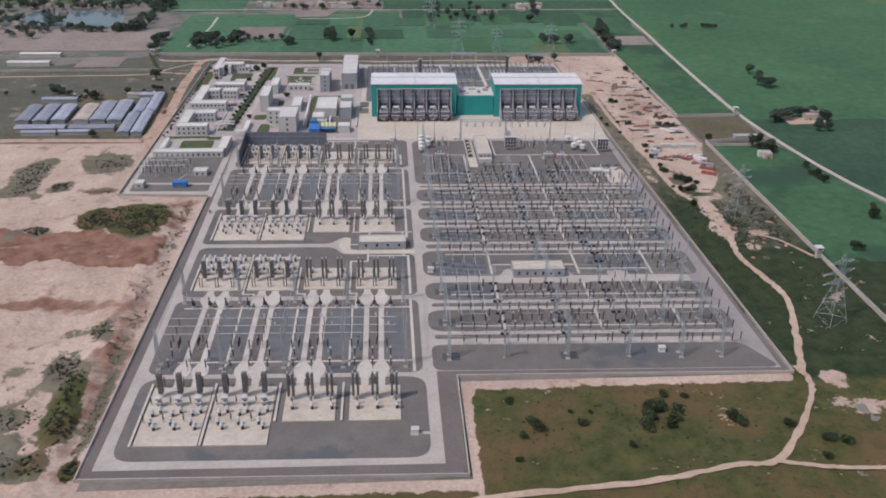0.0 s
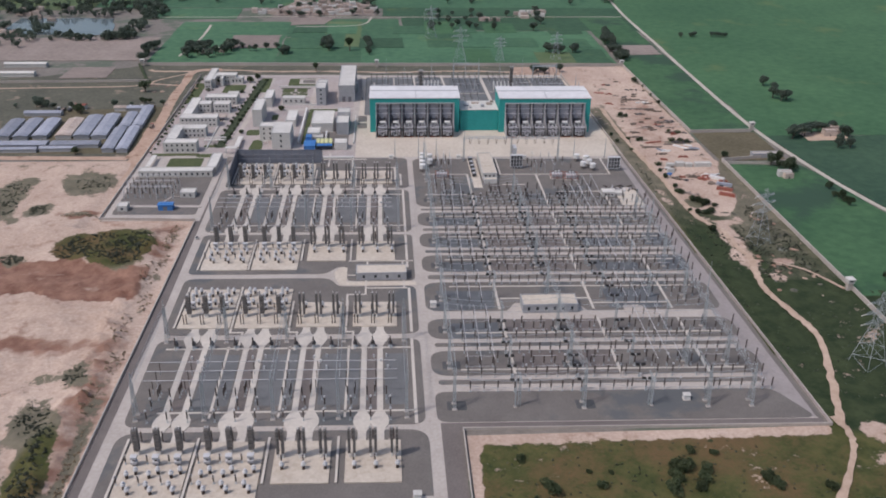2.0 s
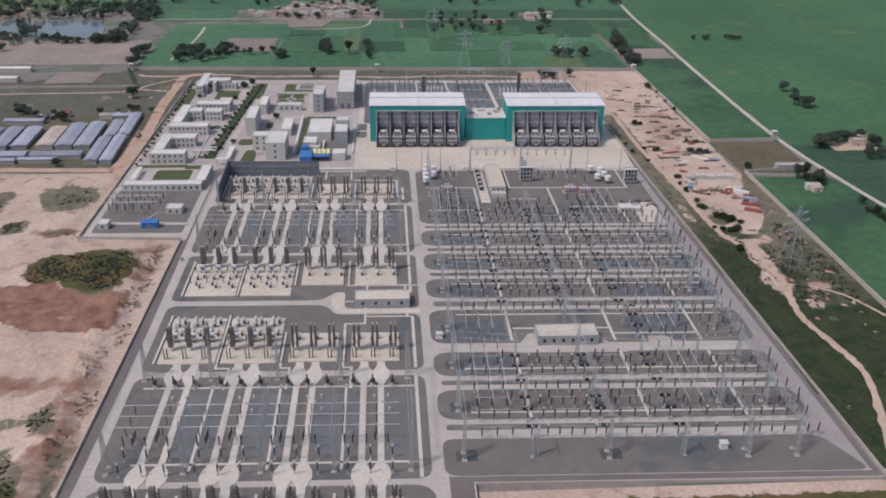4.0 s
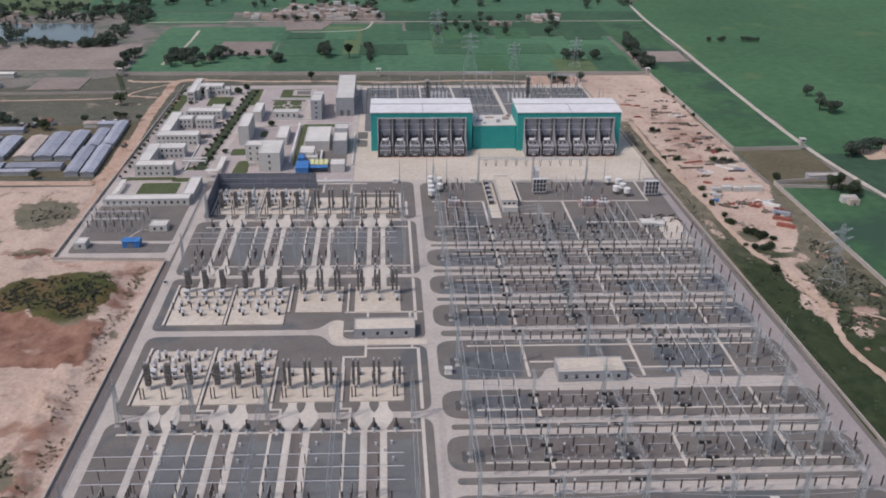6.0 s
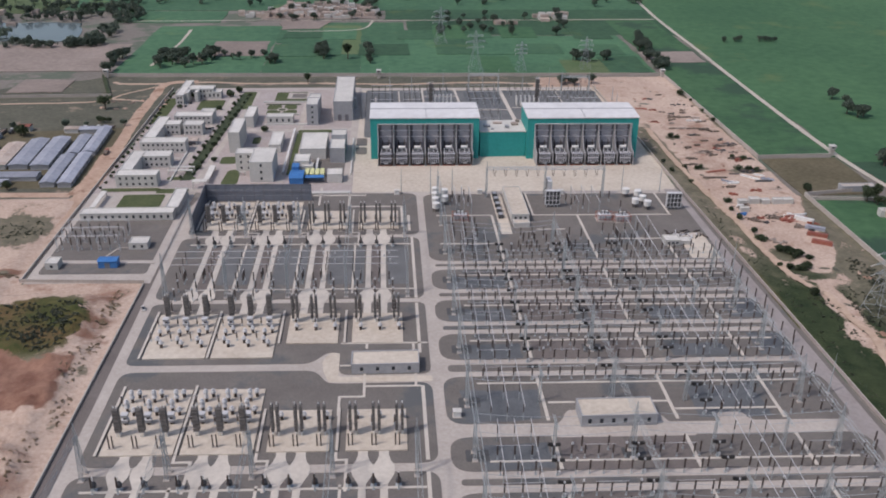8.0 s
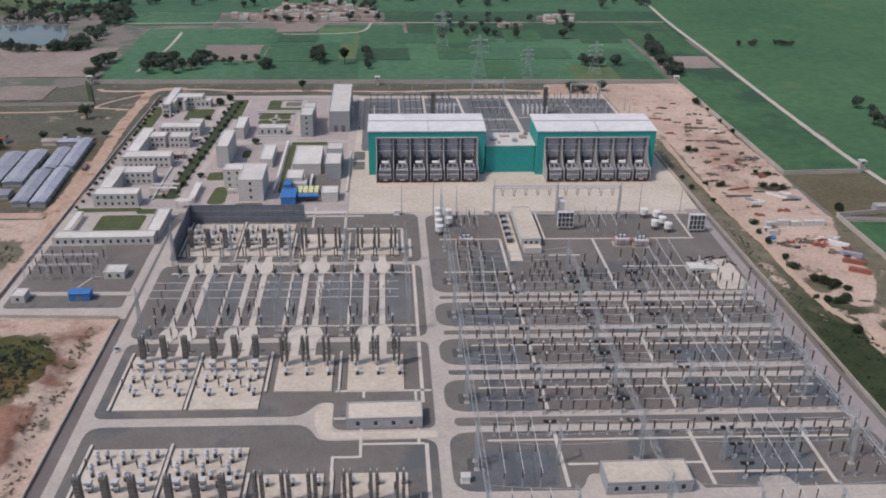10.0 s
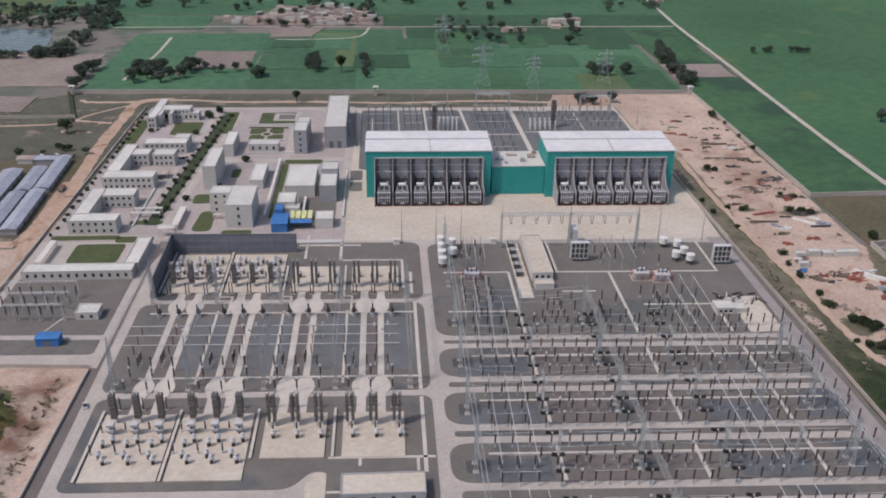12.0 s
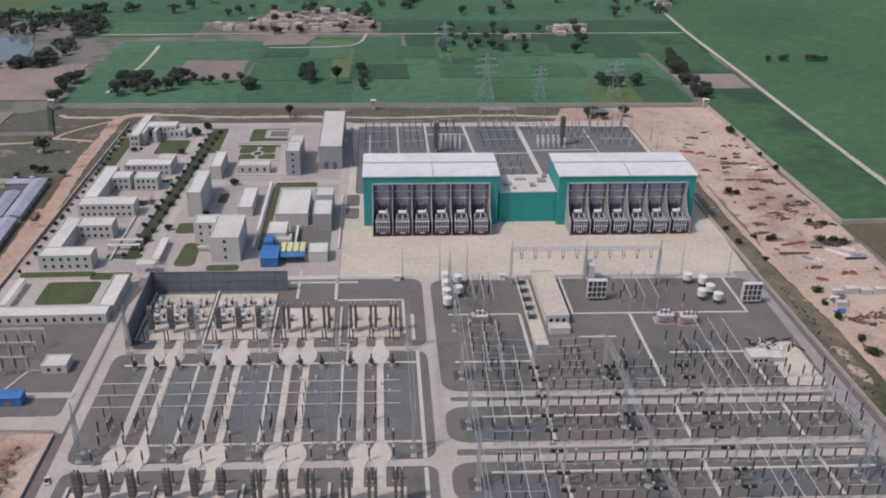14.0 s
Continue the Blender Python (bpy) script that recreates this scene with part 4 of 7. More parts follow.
strip(17.4, -141, 18.6, -133.6)
strip(-5.9, -178.4, -4.7, -160)
strip(-16.8, -178.6, -5.9, -177.4)
strip(-16.8, -192, -15.6, -178.6)
strip(-4.7, -170.6, 20.4, -169.4)
strip(17.6, -169.4, 18.8, -160)
strip(-17, -153.4, -12, -152.2)


def plinth(x0, y0, x1, y1):
    return sheet("plinth", grid_rect(x0, y0, x1, y1), 0.95, PAD, "raised pale concrete plinth of a filter bank", "plinth", depth=0.7)


def capacitor_tower(twin):
    """Racks of capacitor cans stacked on insulators; origin at the foot."""
    ob = thing("capacitor_tower", pose(0, 0, 0), "tall dark grey capacitor tower on insulator legs", "capacitor tower", "filter capacitor towers")
    pitch, top = (2.15, 15.3) if twin else (1.9, 13.8)
    cols = ((-1.15, 0.95), (1.15, 0.95)) if twin else ((-0.6, 1.0), (0.6, 1.0))
    for cx, wide in cols:
        for sy in (-1.0, 1.0):
            part("leg", Shape().insulator(cx, sy, 0, 2.4, 0.3, 4), WHITE, ob, "pale porcelain leg")
        w, front = wide * 0.6, []
        for k in range(6):
            z, u = 2.4 + k * pitch, pitch - 0.3
            front += [(1.45, z), (1.45, z + 0.15), (1.3, z + 0.2), (1.3, z + u - 0.2), (1.45, z + u - 0.15), (1.45, z + u), (0.9, z + u + 0.06), (0.9, z + u + 0.24)]
        back = [(-v, z) for v, z in reversed(front)]
        column = Shape().sideways(front + back, cx - w, cx + w)
        part("rack_column", column, RACK, ob)
        part("bushing", Shape().insulator(cx, 0, top - 0.4, top + 1.1, 0.24, 4), WHITE, ob, "pale bushing")
    return ob


def reactor(levels):
    """Air-core coils, white, on insulator legs."""
    foot = Shape().lathe(0, 0, [(0.85, 0), (0.85, 0.15), (0.55, 0.25), (0.55, 1.0), (0.8, 1.2), (0.8, 2.0)], 8)
    ob = solid("filter_reactor", foot, BROWN, "round air-core reactor with a pale head on a dark stem", "reactor", "filter reactors")
    for k in range(levels):
        z = 2.0 + k * 2.3
        part("coil", Shape().lathe(0, 0, [(0.85, z), (1.1, z + 0.12), (1.1, z + 1.0), (0.75, z + 1.25), (0.6, z + 2.0), (0.2, z + 2.1)], 12), PALE_STEEL, ob, smooth=False)
    return ob


def resistor_stack():
    ob = thing("resistor_stack", pose(0, 0, 0), "two stacked grey resistor boxes with pale lids", "resistor", "filter resistors")
    part("leg_frame", Shape().lathe(0, 0, [(1.1, 0), (1.0, 0.4), (0.9, 1.2)], 4), BROWN, ob)
    for k in range(2):
        z = 1.2 + k * 2.6
        part("box", Shape().box(-1.3, -1.2, z, 1.3, 1.2, z + 1.2), GREY_CLAD, ob)
        part("lid", Shape().box(-1.45, -1.35, z + 1.2, 1.45, 1.35, z + 1.4), PALE_STEEL, ob, "pale lid")
    part("spacer", Shape().box(-0.6, -0.6, 2.6, 0.6, 0.6, 3.8), BROWN, ob)
    return ob


def post_unit(name, label, category, group, h=4.6, ped=2.4, head="cap"):
    """A pedestal, a ribbed insulator and a head."""
    ob = solid(name, Shape().box(-0.45, -0.45, -0.15, 0.45, 0.45, 0.25).tube((0, 0, 0.25), (0, 0, ped), 0.22, n=6), STEEL, label, category, group)
    part("insulator", Shape().insulator(0, 0, ped, ped + h, 0.42, 7), BROWN, ob, "dark brown ribbed insulator")
    z = ped + h
    if head == "cap":
        part("cap", Shape().lathe(0, 0, [(0.3, z), (0.35, z + 0.3), (0.15, z + 0.5)], 8), PALE_STEEL, ob)
    elif head == "tank":
        part("tank", Shape().lathe(0, 0, [(0.35, z), (0.48, z + 0.2), (0.48, z + 0.9), (0.2, z + 1.2)], 8), PALE_STEEL, ob, "pale head tank")
    elif head == "ring":
        ring = Shape().hoop(z - 0.3, 0.8, 0.09)
        part("ring", ring, PALE_STEEL, ob)
    return ob


def disconnector(xs, label="three-column disconnector on steel pedestals"):
    """Dark insulator columns with a pale contact arm along x."""
    ob = thing("disconnector", pose(0, 0, 0), label, "disconnector", "switchyard disconnectors")
    for x in xs:
        part("pedestal", Shape().box(x - 0.4, -0.4, -0.15, x + 0.4, 0.4, 0.25).tube((x, 0, 0.25), (x, 0, 2.2), 0.2, n=5), STEEL, ob)
        part("insulator", Shape().insulator(x, 0, 2.2, 6.6, 0.42, 7), BROWN, ob)
    part("arm", Shape().tube((xs[0] - 0.6, 0, 6.75), (xs[-1] + 0.6, 0, 6.75), 0.09, n=5), PALE_STEEL, ob)
    return ob


def breaker():
    """A column with two dark arcing chambers held out sideways."""
    frame_shape = Shape().box(-0.6, -0.6, -0.15, 0.6, 0.6, 0.3).tube((0, 0, 0.3), (0, 0, 2.3), 0.4, 0.3, 6)
    ob = solid("circuit_breaker", frame_shape, STEEL, "live-tank circuit breaker with two dark chambers", "breaker", "switchyard circuit breakers")
    part("control_box", Shape().box(0.45, -0.4, 0.6, 1.1, 0.4, 1.9), PALE_STEEL, ob)
    part("column", Shape().insulator(0, 0, 2.3, 6.8, 0.38, 7), BROWN, ob)
    part("gear_case", Shape().box(-0.4, -0.3, 6.8, 0.4, 0.3, 7.4), PALE_STEEL, ob)
    for s in (-1, 1):
        part("chamber", Shape().tube((0.55 * s, 0, 7.15), (2.5 * s, 0, 7.5), 0.78, 0.78, 8), BLACK, ob, "dark arcing chamber")
    return ob


BANK_X = (-96.0, -64.0, -31.5, 0.5)
tower_wide, tower_twin = capacitor_tower(False), capacitor_tower(True)
coil_two, coil_one, stack = reactor(2), reactor(1), resistor_stack()
arrester = post_unit("surge_arrester", "dark slender surge arrester on a pedestal", "arrester", "filter surge arresters", 3.4, 1.4, "ring")
first = {}


def put(ob, x, y, z=0.0, rz=0.0):
    """The first call moves the model itself, later ones copy it."""
    if ob.name not in first:
        first[ob.name] = ob
        ob.matrix_world = spot(x, y, z, rz)
        return ob
    return copy_thing(ob, spot(x, y, z, rz))


rods = solid("bushing_stand", Shape().box(-1.5, -0.5, -0.1, 1.5, 0.5, 0.35), CONCRETE, "concrete stand with two slender dark bushings", "bushing", "filter bushing stands")
for s in (-0.8, 0.8):
    part("bushing", Shape().insulator(s, 0, 0.35, 6.4, 0.34, 7), BROWN, rods)
# each row: y of the towers, and which way the coils lie from them
for ty, way, p0, p1 in ((-326.5, -1, -365.5, -319), (-204, 1, -217, -171.5), (-108.5, -1, -145.5, -104), (8.5, 1, 1.5, 46)):
    for b, bx in enumerate(BANK_X):
        if b < 2:
            plinth(bx - 14.6, p0, bx + 14.6, p1)
        elif way < 0:
            plinth(bx - 12.6, p1 - 29, bx + 12.6, p1)
        else:
            plinth(bx - 12.6, p0 + 1, bx + 12.6, p0 + 29)
        edge = bx - 16.2
        lo, hi = (p0, p1 + 3) if b < 2 else ((p1 - 29, p1 + 3) if way < 0 else (p0 + 1, p0 + 30))
        strip(edge - 0.55, lo, edge + 0.55, hi, "pale cable trench wall beside a filter bank", 1.15)
        for k in (-1, 0, 1):
            x = bx + k * 9.6
            rz = 0 if way < 0 else 180
            put(rods, x - 1.0, ty - way * 8.6, 0.9 if way > 0 and b < 2 else 0.4)
            if b < 2:
                put(tower_wide, x, ty, 0.95, rz)
                put(stack, x + 0.6, ty + way * 8, 0.95, rz)
                put(arrester, x - 3.6, ty + way * 7, 0.95)
                put(coil_two if way > 0 else coil_one, x - 0.8, ty + way * 16.5, 0.95)
                put(coil_one, x + 2.6, ty + way * 14, 0.95)
                put(arrester, x - 4.2, ty + way * 21, 0.95)
                put(coil_two if way > 0 else coil_one, x - 0.4, ty + way * 23.5, 0.95)
                put(coil_one, x + 2.0, ty + way * 27, 0.95)
            else:
                put(tower_twin, x, ty - 3.5 if way < 0 else ty - 1.0, 0.95, rz)
                put(coil_one, x + 1.2, (ty - 12) if way < 0 else ty + 9.5, 0.95)
                put(arrester, x + (0.8 if way < 0 else -2), (ty - 8.5) if way < 0 else ty + 5, 0.95)

# switching gear between facing rows, and the tube buses over it
bay_ct = post_unit("current_transformer", "dark current transformer with a pale head", "transformer", "filter current transformers", 4.2, 2.2, "tank")
bay_post = post_unit("post_insulator", "dark post insulator carrying a bus tube", "insulator", "filter post insulators", 4.9, 3.0, "")
bay_cb = solid("circuit_breaker", Shape().box(-1.2, -0.9, -0.15, 1.2, 0.9, 0.3).tube((0, 0, 0.3), (0, 0, 1.6), 0.5, n=6), STEEL, "squat dark circuit breaker at a lane end", "breaker", "filter circuit breakers")
part("head", Shape().lathe(0, 0, [(0.6, 1.6), (1.2, 1.9), (1.2, 3.0), (0.7, 3.9), (0.3, 4.5)], 9), DARK, bay_cb, "dark round head")
part("bushing", Shape().insulator(0, 0, 4.5, 6.4, 0.3, 4), WHITE, bay_cb)
bay_switch = disconnector((-2.6, 0, 2.6), "disconnector across a filter bay")
for lo, hi in ((-306, -224), (-91, -9)):
    for bx in BANK_X:
        for k in (-1, 0, 1):
            x = bx + k * 9.6
            put(bay_ct, x - 1.5, lo + 3, 0.4)
            put(bay_ct, x - 1.5, lo + 13, 0.4)
            put(bay_cb, x - 1.0, hi - 12.8, 0.4)
            put(bay_post, x - 1.0, hi - 15, 0.4)
            put(bay_post, x - 3.4, lo + 20, 0.4)
        put(bay_switch, bx - 9.5, lo + 24, 0.4, 90)
        put(bay_switch, bx + 0.5, lo + 26, 0.4, 90)
for lo in (-306, -91):
    for bx in BANK_X:
        for du, dv in ((3.6, 54), (7.0, 48), (-0.2, 58), (6.4, 59)):
            solid("control_box", Shape().prism([(-0.45, -0.35), (0.45, -0.35), (0.45, 0.35), (-0.45, 0.35)], -0.05, 1.8), PALE_STEEL, "small white control box beside a lane", "control box", "lane control boxes", "", spot(bx + du, lo + dv, 0.4))
for mid in (-271.5, -53.5):
    for dy in (8.3, 0.0, -8.3):
        for x0, x1 in ((-114, -50), (-48, 12)):
            bus = thing("bus_tube", spot(x0, mid + dy, 0), "thin pale aluminium bus tube on posts", "busbar", "filter bus tubes")
            part("tube", Shape().tube((0, 0, 8.6), (x1 - x0, 0, 8.6), 0.16, n=6), PALE_STEEL, bus)
            for i in range(4):
                u = (x1 - x0) * (i + 0.3) / 4
                part("insulator", Shape().insulator(u, 0, 3.6, 8.5, 0.27, 6), BROWN, bus)
                part("stem", Shape().tube((u, 0, 0.4), (u, 0, 3.6), 0.17, n=5), STEEL, bus)


# ---- lattice gantries and masts ----
def gantry_row(x, ys, h, label, w=2.4):
    """Lattice towers in a row along y under one lattice beam."""
    ob = thing("gantry", spot(x, ys[0]), label, "gantry", "switchyard gantries")
    ob.matrix_world = pose(x, row_y(x, ys[0]), 0.3)
    for y in ys:
        v = y - ys[0]
        tower = Shape()
        for s in (-1, 1):
            tower.lattice((0, v + s * 2.6, 0), (0, v + s * 0.5, h), 1.1, 0.9, 9, 0.11)
        part("column", tower, STEEL, ob)
        part("peak", Shape().lattice((0, v, h), (0, v, h + 6), 0.9, 0.15, 3, 0.07), STEEL, ob)
        for s in (-2.6, 2.6):
            part("footing", Shape().box(-1.2, v + s - 1, -0.1, 1.2, v + s + 1, 0.35), CONCRETE, ob)
    for a, b in zip(ys, ys[1:]):
        part("beam", Shape().lattice((0, a - ys[0], h), (0, b - ys[0], h), 1.7, 1.7, 12, 0.075), STEEL, ob)
    return ob


PITCH = [-293, -257, -220.5, -184, -140, -103, -67, -31]
ROAD_GANTRY = gantry_row(40, PITCH + [10, 44], 20, "long galvanised lattice gantry along the main road")
MID_GANTRY = gantry_row(104, PITCH, 20, "long galvanised lattice gantry over the switchyard")
gantry_row(188, PITCH[:-1], 18, "long galvanised lattice gantry near the station wall")
gantry_row(166, PITCH[:2], 18, "short galvanised lattice gantry at the line exit")


# A darker patch at each gantry foot, reaching farther towards +x and +y.
for x, ys in ((40, PITCH), (104, PITCH)):
    for y in ys:
        sheet("gravel_bed", rounded(grid_rect(x - 3.5, y - 3.2, x + 6.0, y + 4.2), 1), 0.425, DARK_GRAVEL, "darker patch round a gantry foot", "gravel bed")


def conductor(holder, a, b, sag):
    """A slack overhead wire between two gantries."""
    a, b = Vector(a), Vector(b)
    s = Shape()
    for i in range(9):
        p = a.lerp(b, i / 8) - Vector((0, 0, 4 * sag * (i / 8) * (1 - i / 8)))
        s.v.extend(tuple(p + Vector(d)) for d in ((0, 0.08, -0.05), (0, -0.08, -0.05), (0, 0, 0.09)))
    s.f = [(3 * i + k, 3 * i + (k + 1) % 3, 3 * i + 3 + (k + 1) % 3, 3 * i + 3 + k) for i in range(8) for k in range(3)]
    return part("conductor", s, STEEL, holder, "slack grey overhead wire")


for y in PITCH:
    for k in (-9, -3, 3):
        for x0, x1 in ((40, 104), (104, 188)):
            if y < -40 or x1 < 150:
                base = row_y(x0, PITCH[0])
                conductor(ROAD_GANTRY if x0 < 50 else MID_GANTRY, (0, row_y(x0, y + k) - base, 19.2), (x1 - x0, row_y(x1, y + k) - base, 18.2 if x1 > 150 else 19.2), 2.4)


for x in (-113, -80.5, -47.8, -16.5, 16.5):
    for ys in ((-299, -229), (-83, -7)):
        gantry_row(x, ys, 20, "slender galvanised lattice gantry over the filter bays")


def cross_gantry(x0, x1, y, h, bays, label):
    ob = thing("gantry", spot(x0, y, 0.3), label, "gantry", "switchyard gantries")
    for i in range(bays + 1):
        u = (x1 - x0) * i / bays
        tower = Shape()
        for s in (-1, 1):
            tower.lattice((u + s * 0.4, s * 3.0, 0), (u, s * 0.5, h), 1.1, 0.9, 9, 0.15)
        part("column", tower, STEEL, ob)
        part("peak", Shape().lattice((u, 0, h), (u, 0, h + 5), 0.9, 0.15, 3, 0.07), STEEL, ob)
    for i in range(bays):
        a, b = (x1 - x0) * i / bays, (x1 - x0) * (i + 1) / bays
        part("beam", Shape().lattice((a, 0, h), (b, 0, h), 1.6, 1.6, 14, 0.13), STEEL, ob)
        for k in range(5):
            u = a + (b - a) * (k + 0.7) / 5.4
            for s in (-0.9, 0.9):
                part("insulator_string", Shape().tube((u + s, 0, h - 0.7), (u + s * 0.3, -1.2, h - 5.5), 0.16, n=5), BROWN, ob)
    return ob


for x, ys in ((72, PITCH), (137, PITCH[:7]), (166, PITCH[2:6])):
    for y in ys:
        pole = thing("gantry_column", pose(x, row_y(x, y), 0.3), "slender lattice column between switch bays", "column", "switchyard columns")
        part("column", Shape().lattice((0, 0, 0), (0, 0, 17), 1.3, 0.7, 9, 0.12), STEEL, pole)
        part("crosshead", Shape().lattice((0, -5, 16.6), (0, 5, 16.6), 0.8, 0.8, 7, 0.08), STEEL, pole)
cross_gantry(74, 154, 57, 20, 2, "lattice gantry with hanging insulator strings")


def mast(x, y, h, label="slender tapered lightning mast", r=0.35):
    ob = thing("lightning_mast", spot(x, y, 0.3), label, "mast", "lightning masts")
    part("footing", Shape().box(-0.8, -0.8, -0.1, 0.8, 0.8, 0.4), CONCRETE, ob)
    part("pole", Shape().tube((0, 0, 0.4), (0, 0, h * 0.75), r, r * 0.5, 8), STEEL, ob)
    part("spike", Shape().tube((0, 0, h * 0.75), (0, 0, h), r * 0.35, 0.05, 5), STEEL, ob)
    return ob


for x, y, h in ((16, 63, 22), (36, 61, 26), (51, 64, 22), (169, 63, 24), (70, -294, 24), (138, -294, 24), (196, 64, 24), (203, -60, 22), (204, -180, 22), (10, 190, 30), (60, 190, 30), (100, 196, 26), (160, 190, 30), (200, 200, 26)):
    mast(x, y, h)

# ---- switchyard bays ----
ac_ct = post_unit("current_transformer", "dark current transformer with a pale head tank", "transformer", "switchyard current transformers", 4.4, 2.4, "tank")
ac_cvt = post_unit("voltage_transformer", "dark slender voltage transformer", "transformer", "switchyard voltage transformers", 5.2, 2.0, "")
ac_post = post_unit("post_insulator", "dark post insulator on a steel pedestal", "insulator", "switchyard post insulators", 4.9, 2.4, "")
ac_arr = post_unit("surge_arrester", "dark surge arrester with a grading ring", "arrester", "switchyard surge arresters", 5.0, 1.6, "ring")
ac_sw5 = disconnector((-5.6, 0, 5.8))
ac_sw3 = disconnector((-7, 0, 7), "three-column disconnector beside the main road")
ac_cb = breaker()
BAYS = [(-45, -52), (-80, -88), (-115, -123), (-151, -161), (-232, -240), (-268, -276)]
rnd = random.Random(5)
for a, b in BAYS:
    for y in (a + 9.8, a + 0.2, b - 4.6):
        put(ac_sw3, 56, y, 0.3)
        put(ac_cb, 71.5, y - 0.6, 0.3)
        put(ac_ct, 79, y, 0.3)
        put(ac_sw5, 90, y, 0.3)
        put(ac_ct, 101, y, 0.3)
        put(ac_cb, 105.5, y - 0.4, 0.3)
        put(ac_sw3, 122, y, 0.3)
        put(ac_cvt, 131.5, y + 0.4, 0.3)
        put(ac_cb, 138.5, y - 0.4, 0.3)
        put(ac_post, 148, y, 0.3)
        put(ac_ct, 156, y, 0.3)
        put(ac_post, 169, y, 0.3)
        put(ac_cvt, 173.5, y, 0.3)
        put(ac_sw5, 182, y, 0.3)
        put(ac_arr, 194.5, y, 0.3)
        put(ac_arr, 199, y, 0.3)
        put(ac_cvt, 203.5, y - 0.5, 0.3)
for a, b in BAYS:
    for x in (66, 84, 95, 114, 118, 126, 146, 163, 188, 206):
        put(ac_post, x, a + 14.5, 0.3)
for y in (-172, -182, -194):
    for x in (150, 158, 169, 181, 186):
        put(ac_post, x, y, 0.3)
    put(ac_arr, 194, y, 0.3)
    put(ac_arr, 199, y, 0.3)
    put(ac_cb, 142.5, y, 0.3)

for y in (-132, -169, -224, -261, -96.5, -61.5):
    strip(46, y - 0.55, 197, y + 0.55, "pale cable trench cover across the switchyard")
for x in (74, 130, 177):
    for lo, hi in ((-266, -242), (-230, -208), (-198, -163), (-149, -125), (-113, -90), (-78, -54), (-42, 23 if x < 177 else -20)):
        strip(x - 0.75, lo + 0.6, x + 0.75, hi - 0.6, "pale cable trench cover between bays", 0.66)
for xs in ((49, 56, 63), (148, 154.5, 161)):
    for x in xs:
        for lo, hi in ((-266, -208), (-200, -163), (-149, -90), (-78, -20)):
            bus = thing("bus_tube", spot(x, lo, 0), "thin pale aluminium bus tube over the bays", "busbar", "switchyard bus tubes")
            part("tube", Shape().tube((0, 0, 9.6), (0, hi - lo, 9.6), 0.14, n=6), PALE_STEEL, bus)
            for v in (3, (hi - lo) / 2, hi - lo - 3):
                part("stem", Shape().tube((0, v, 0.3), (0, v, 4.6), 0.16, n=5), STEEL, bus)
                part("insulator", Shape().insulator(0, v, 4.6, 9.5, 0.26, 6), BROWN, bus)

# ---- converter transformers in the bays of the halls ----
def converter_transformer():
    ob = thing("converter_transformer", pose(0, 0, 0), "dark converter transformer with a finned cooler bank", "transformer", "converter transformers")
    part("tank", Shape().box(-4.2, -11.0, 0.2, 4.2, -0.6, 7.5).box(-3.4, -11.3, 7.5, 3.4, -1.0, 8.3), DARK, ob, "dark grey oil tank")
    part("cooler", Shape().box(-4.4, -17.2, 0.9, 4.4, -11.6, 8.8), DARK, ob, "dark cooler bank")
    for i in range(6):
        x = -3.6 + i * 1.44
        part("fin", Shape().sideways([(-17.9, 2.6), (-17.2, 2.6), (-17.2, 8.8), (-12.4, 8.85), (-12.4, 9.3), (-17.9, 9.3)], x - 0.19, x + 0.19), LOUVRE, ob)
    for z in (5.8, 9.3):
        part("cooler_rail", Shape().box(-4.3, -18.1, z, 4.3, -17.5, z + 0.4), LOUVRE, ob)
    for x in (-3.2, 0.2, 3.4):
        part("riser_pipe", Shape().tube((x, -11.4, 8.4), (x, -8.6, 10.4), 0.28, n=6), PALE_STEEL, ob)
    part("turret", Shape().lathe(2.6, -5.2, [(0.9, 8.2), (0.9, 9.6), (0.5, 9.9), (0.45, 12.2), (0.2, 12.4)], 8), PALE_STEEL, ob)
    part("name_board", Shape().box(-1.5, -17.35, 1.5, 1.5, -17.2, 2.3), PALE_STEEL, ob)
    part("base", Shape().box(-4.6, -17.7, 0, 4.6, -0.4, 0.2), RED, ob, "oxide red base frame")
    part("conservator", Shape().tube((-2.4, -7.6, 11.2), (2.2, -7.6, 11.2), 1.15, n=12), WHITE, ob, "white conservator tank")
    part("conservator_frame", Shape().box(-1.8, -8.2, 8.3, -1.4, -7.0, 10.2).box(1.2, -8.2, 8.3, 1.6, -7.0, 10.2), STEEL, ob)
    for x in (-2.4, 2.2):
        part("bushing", Shape().tube((x, -3.0, 8.2), (x, 0.4, 14.5), 0.5, 0.25, 8), BROWN, ob)
    return ob


model = converter_transformer()
for n, (x0, x1) in enumerate(((-5.5, 76), (112.5, 196.5))):
    base = pose(x0, 133.5 - SKEW * (x0 - 30), 0.27, 0, 0, -0.6)
    wide = (x1 - x0 - 11.2) / 6
    for i in range(6):
        m = base @ pose(5.6 + (i + 0.5) * wide, 0, 0)
        if n + i == 0:
            model.matrix_world = m
        else:
            copy_thing(model, m)

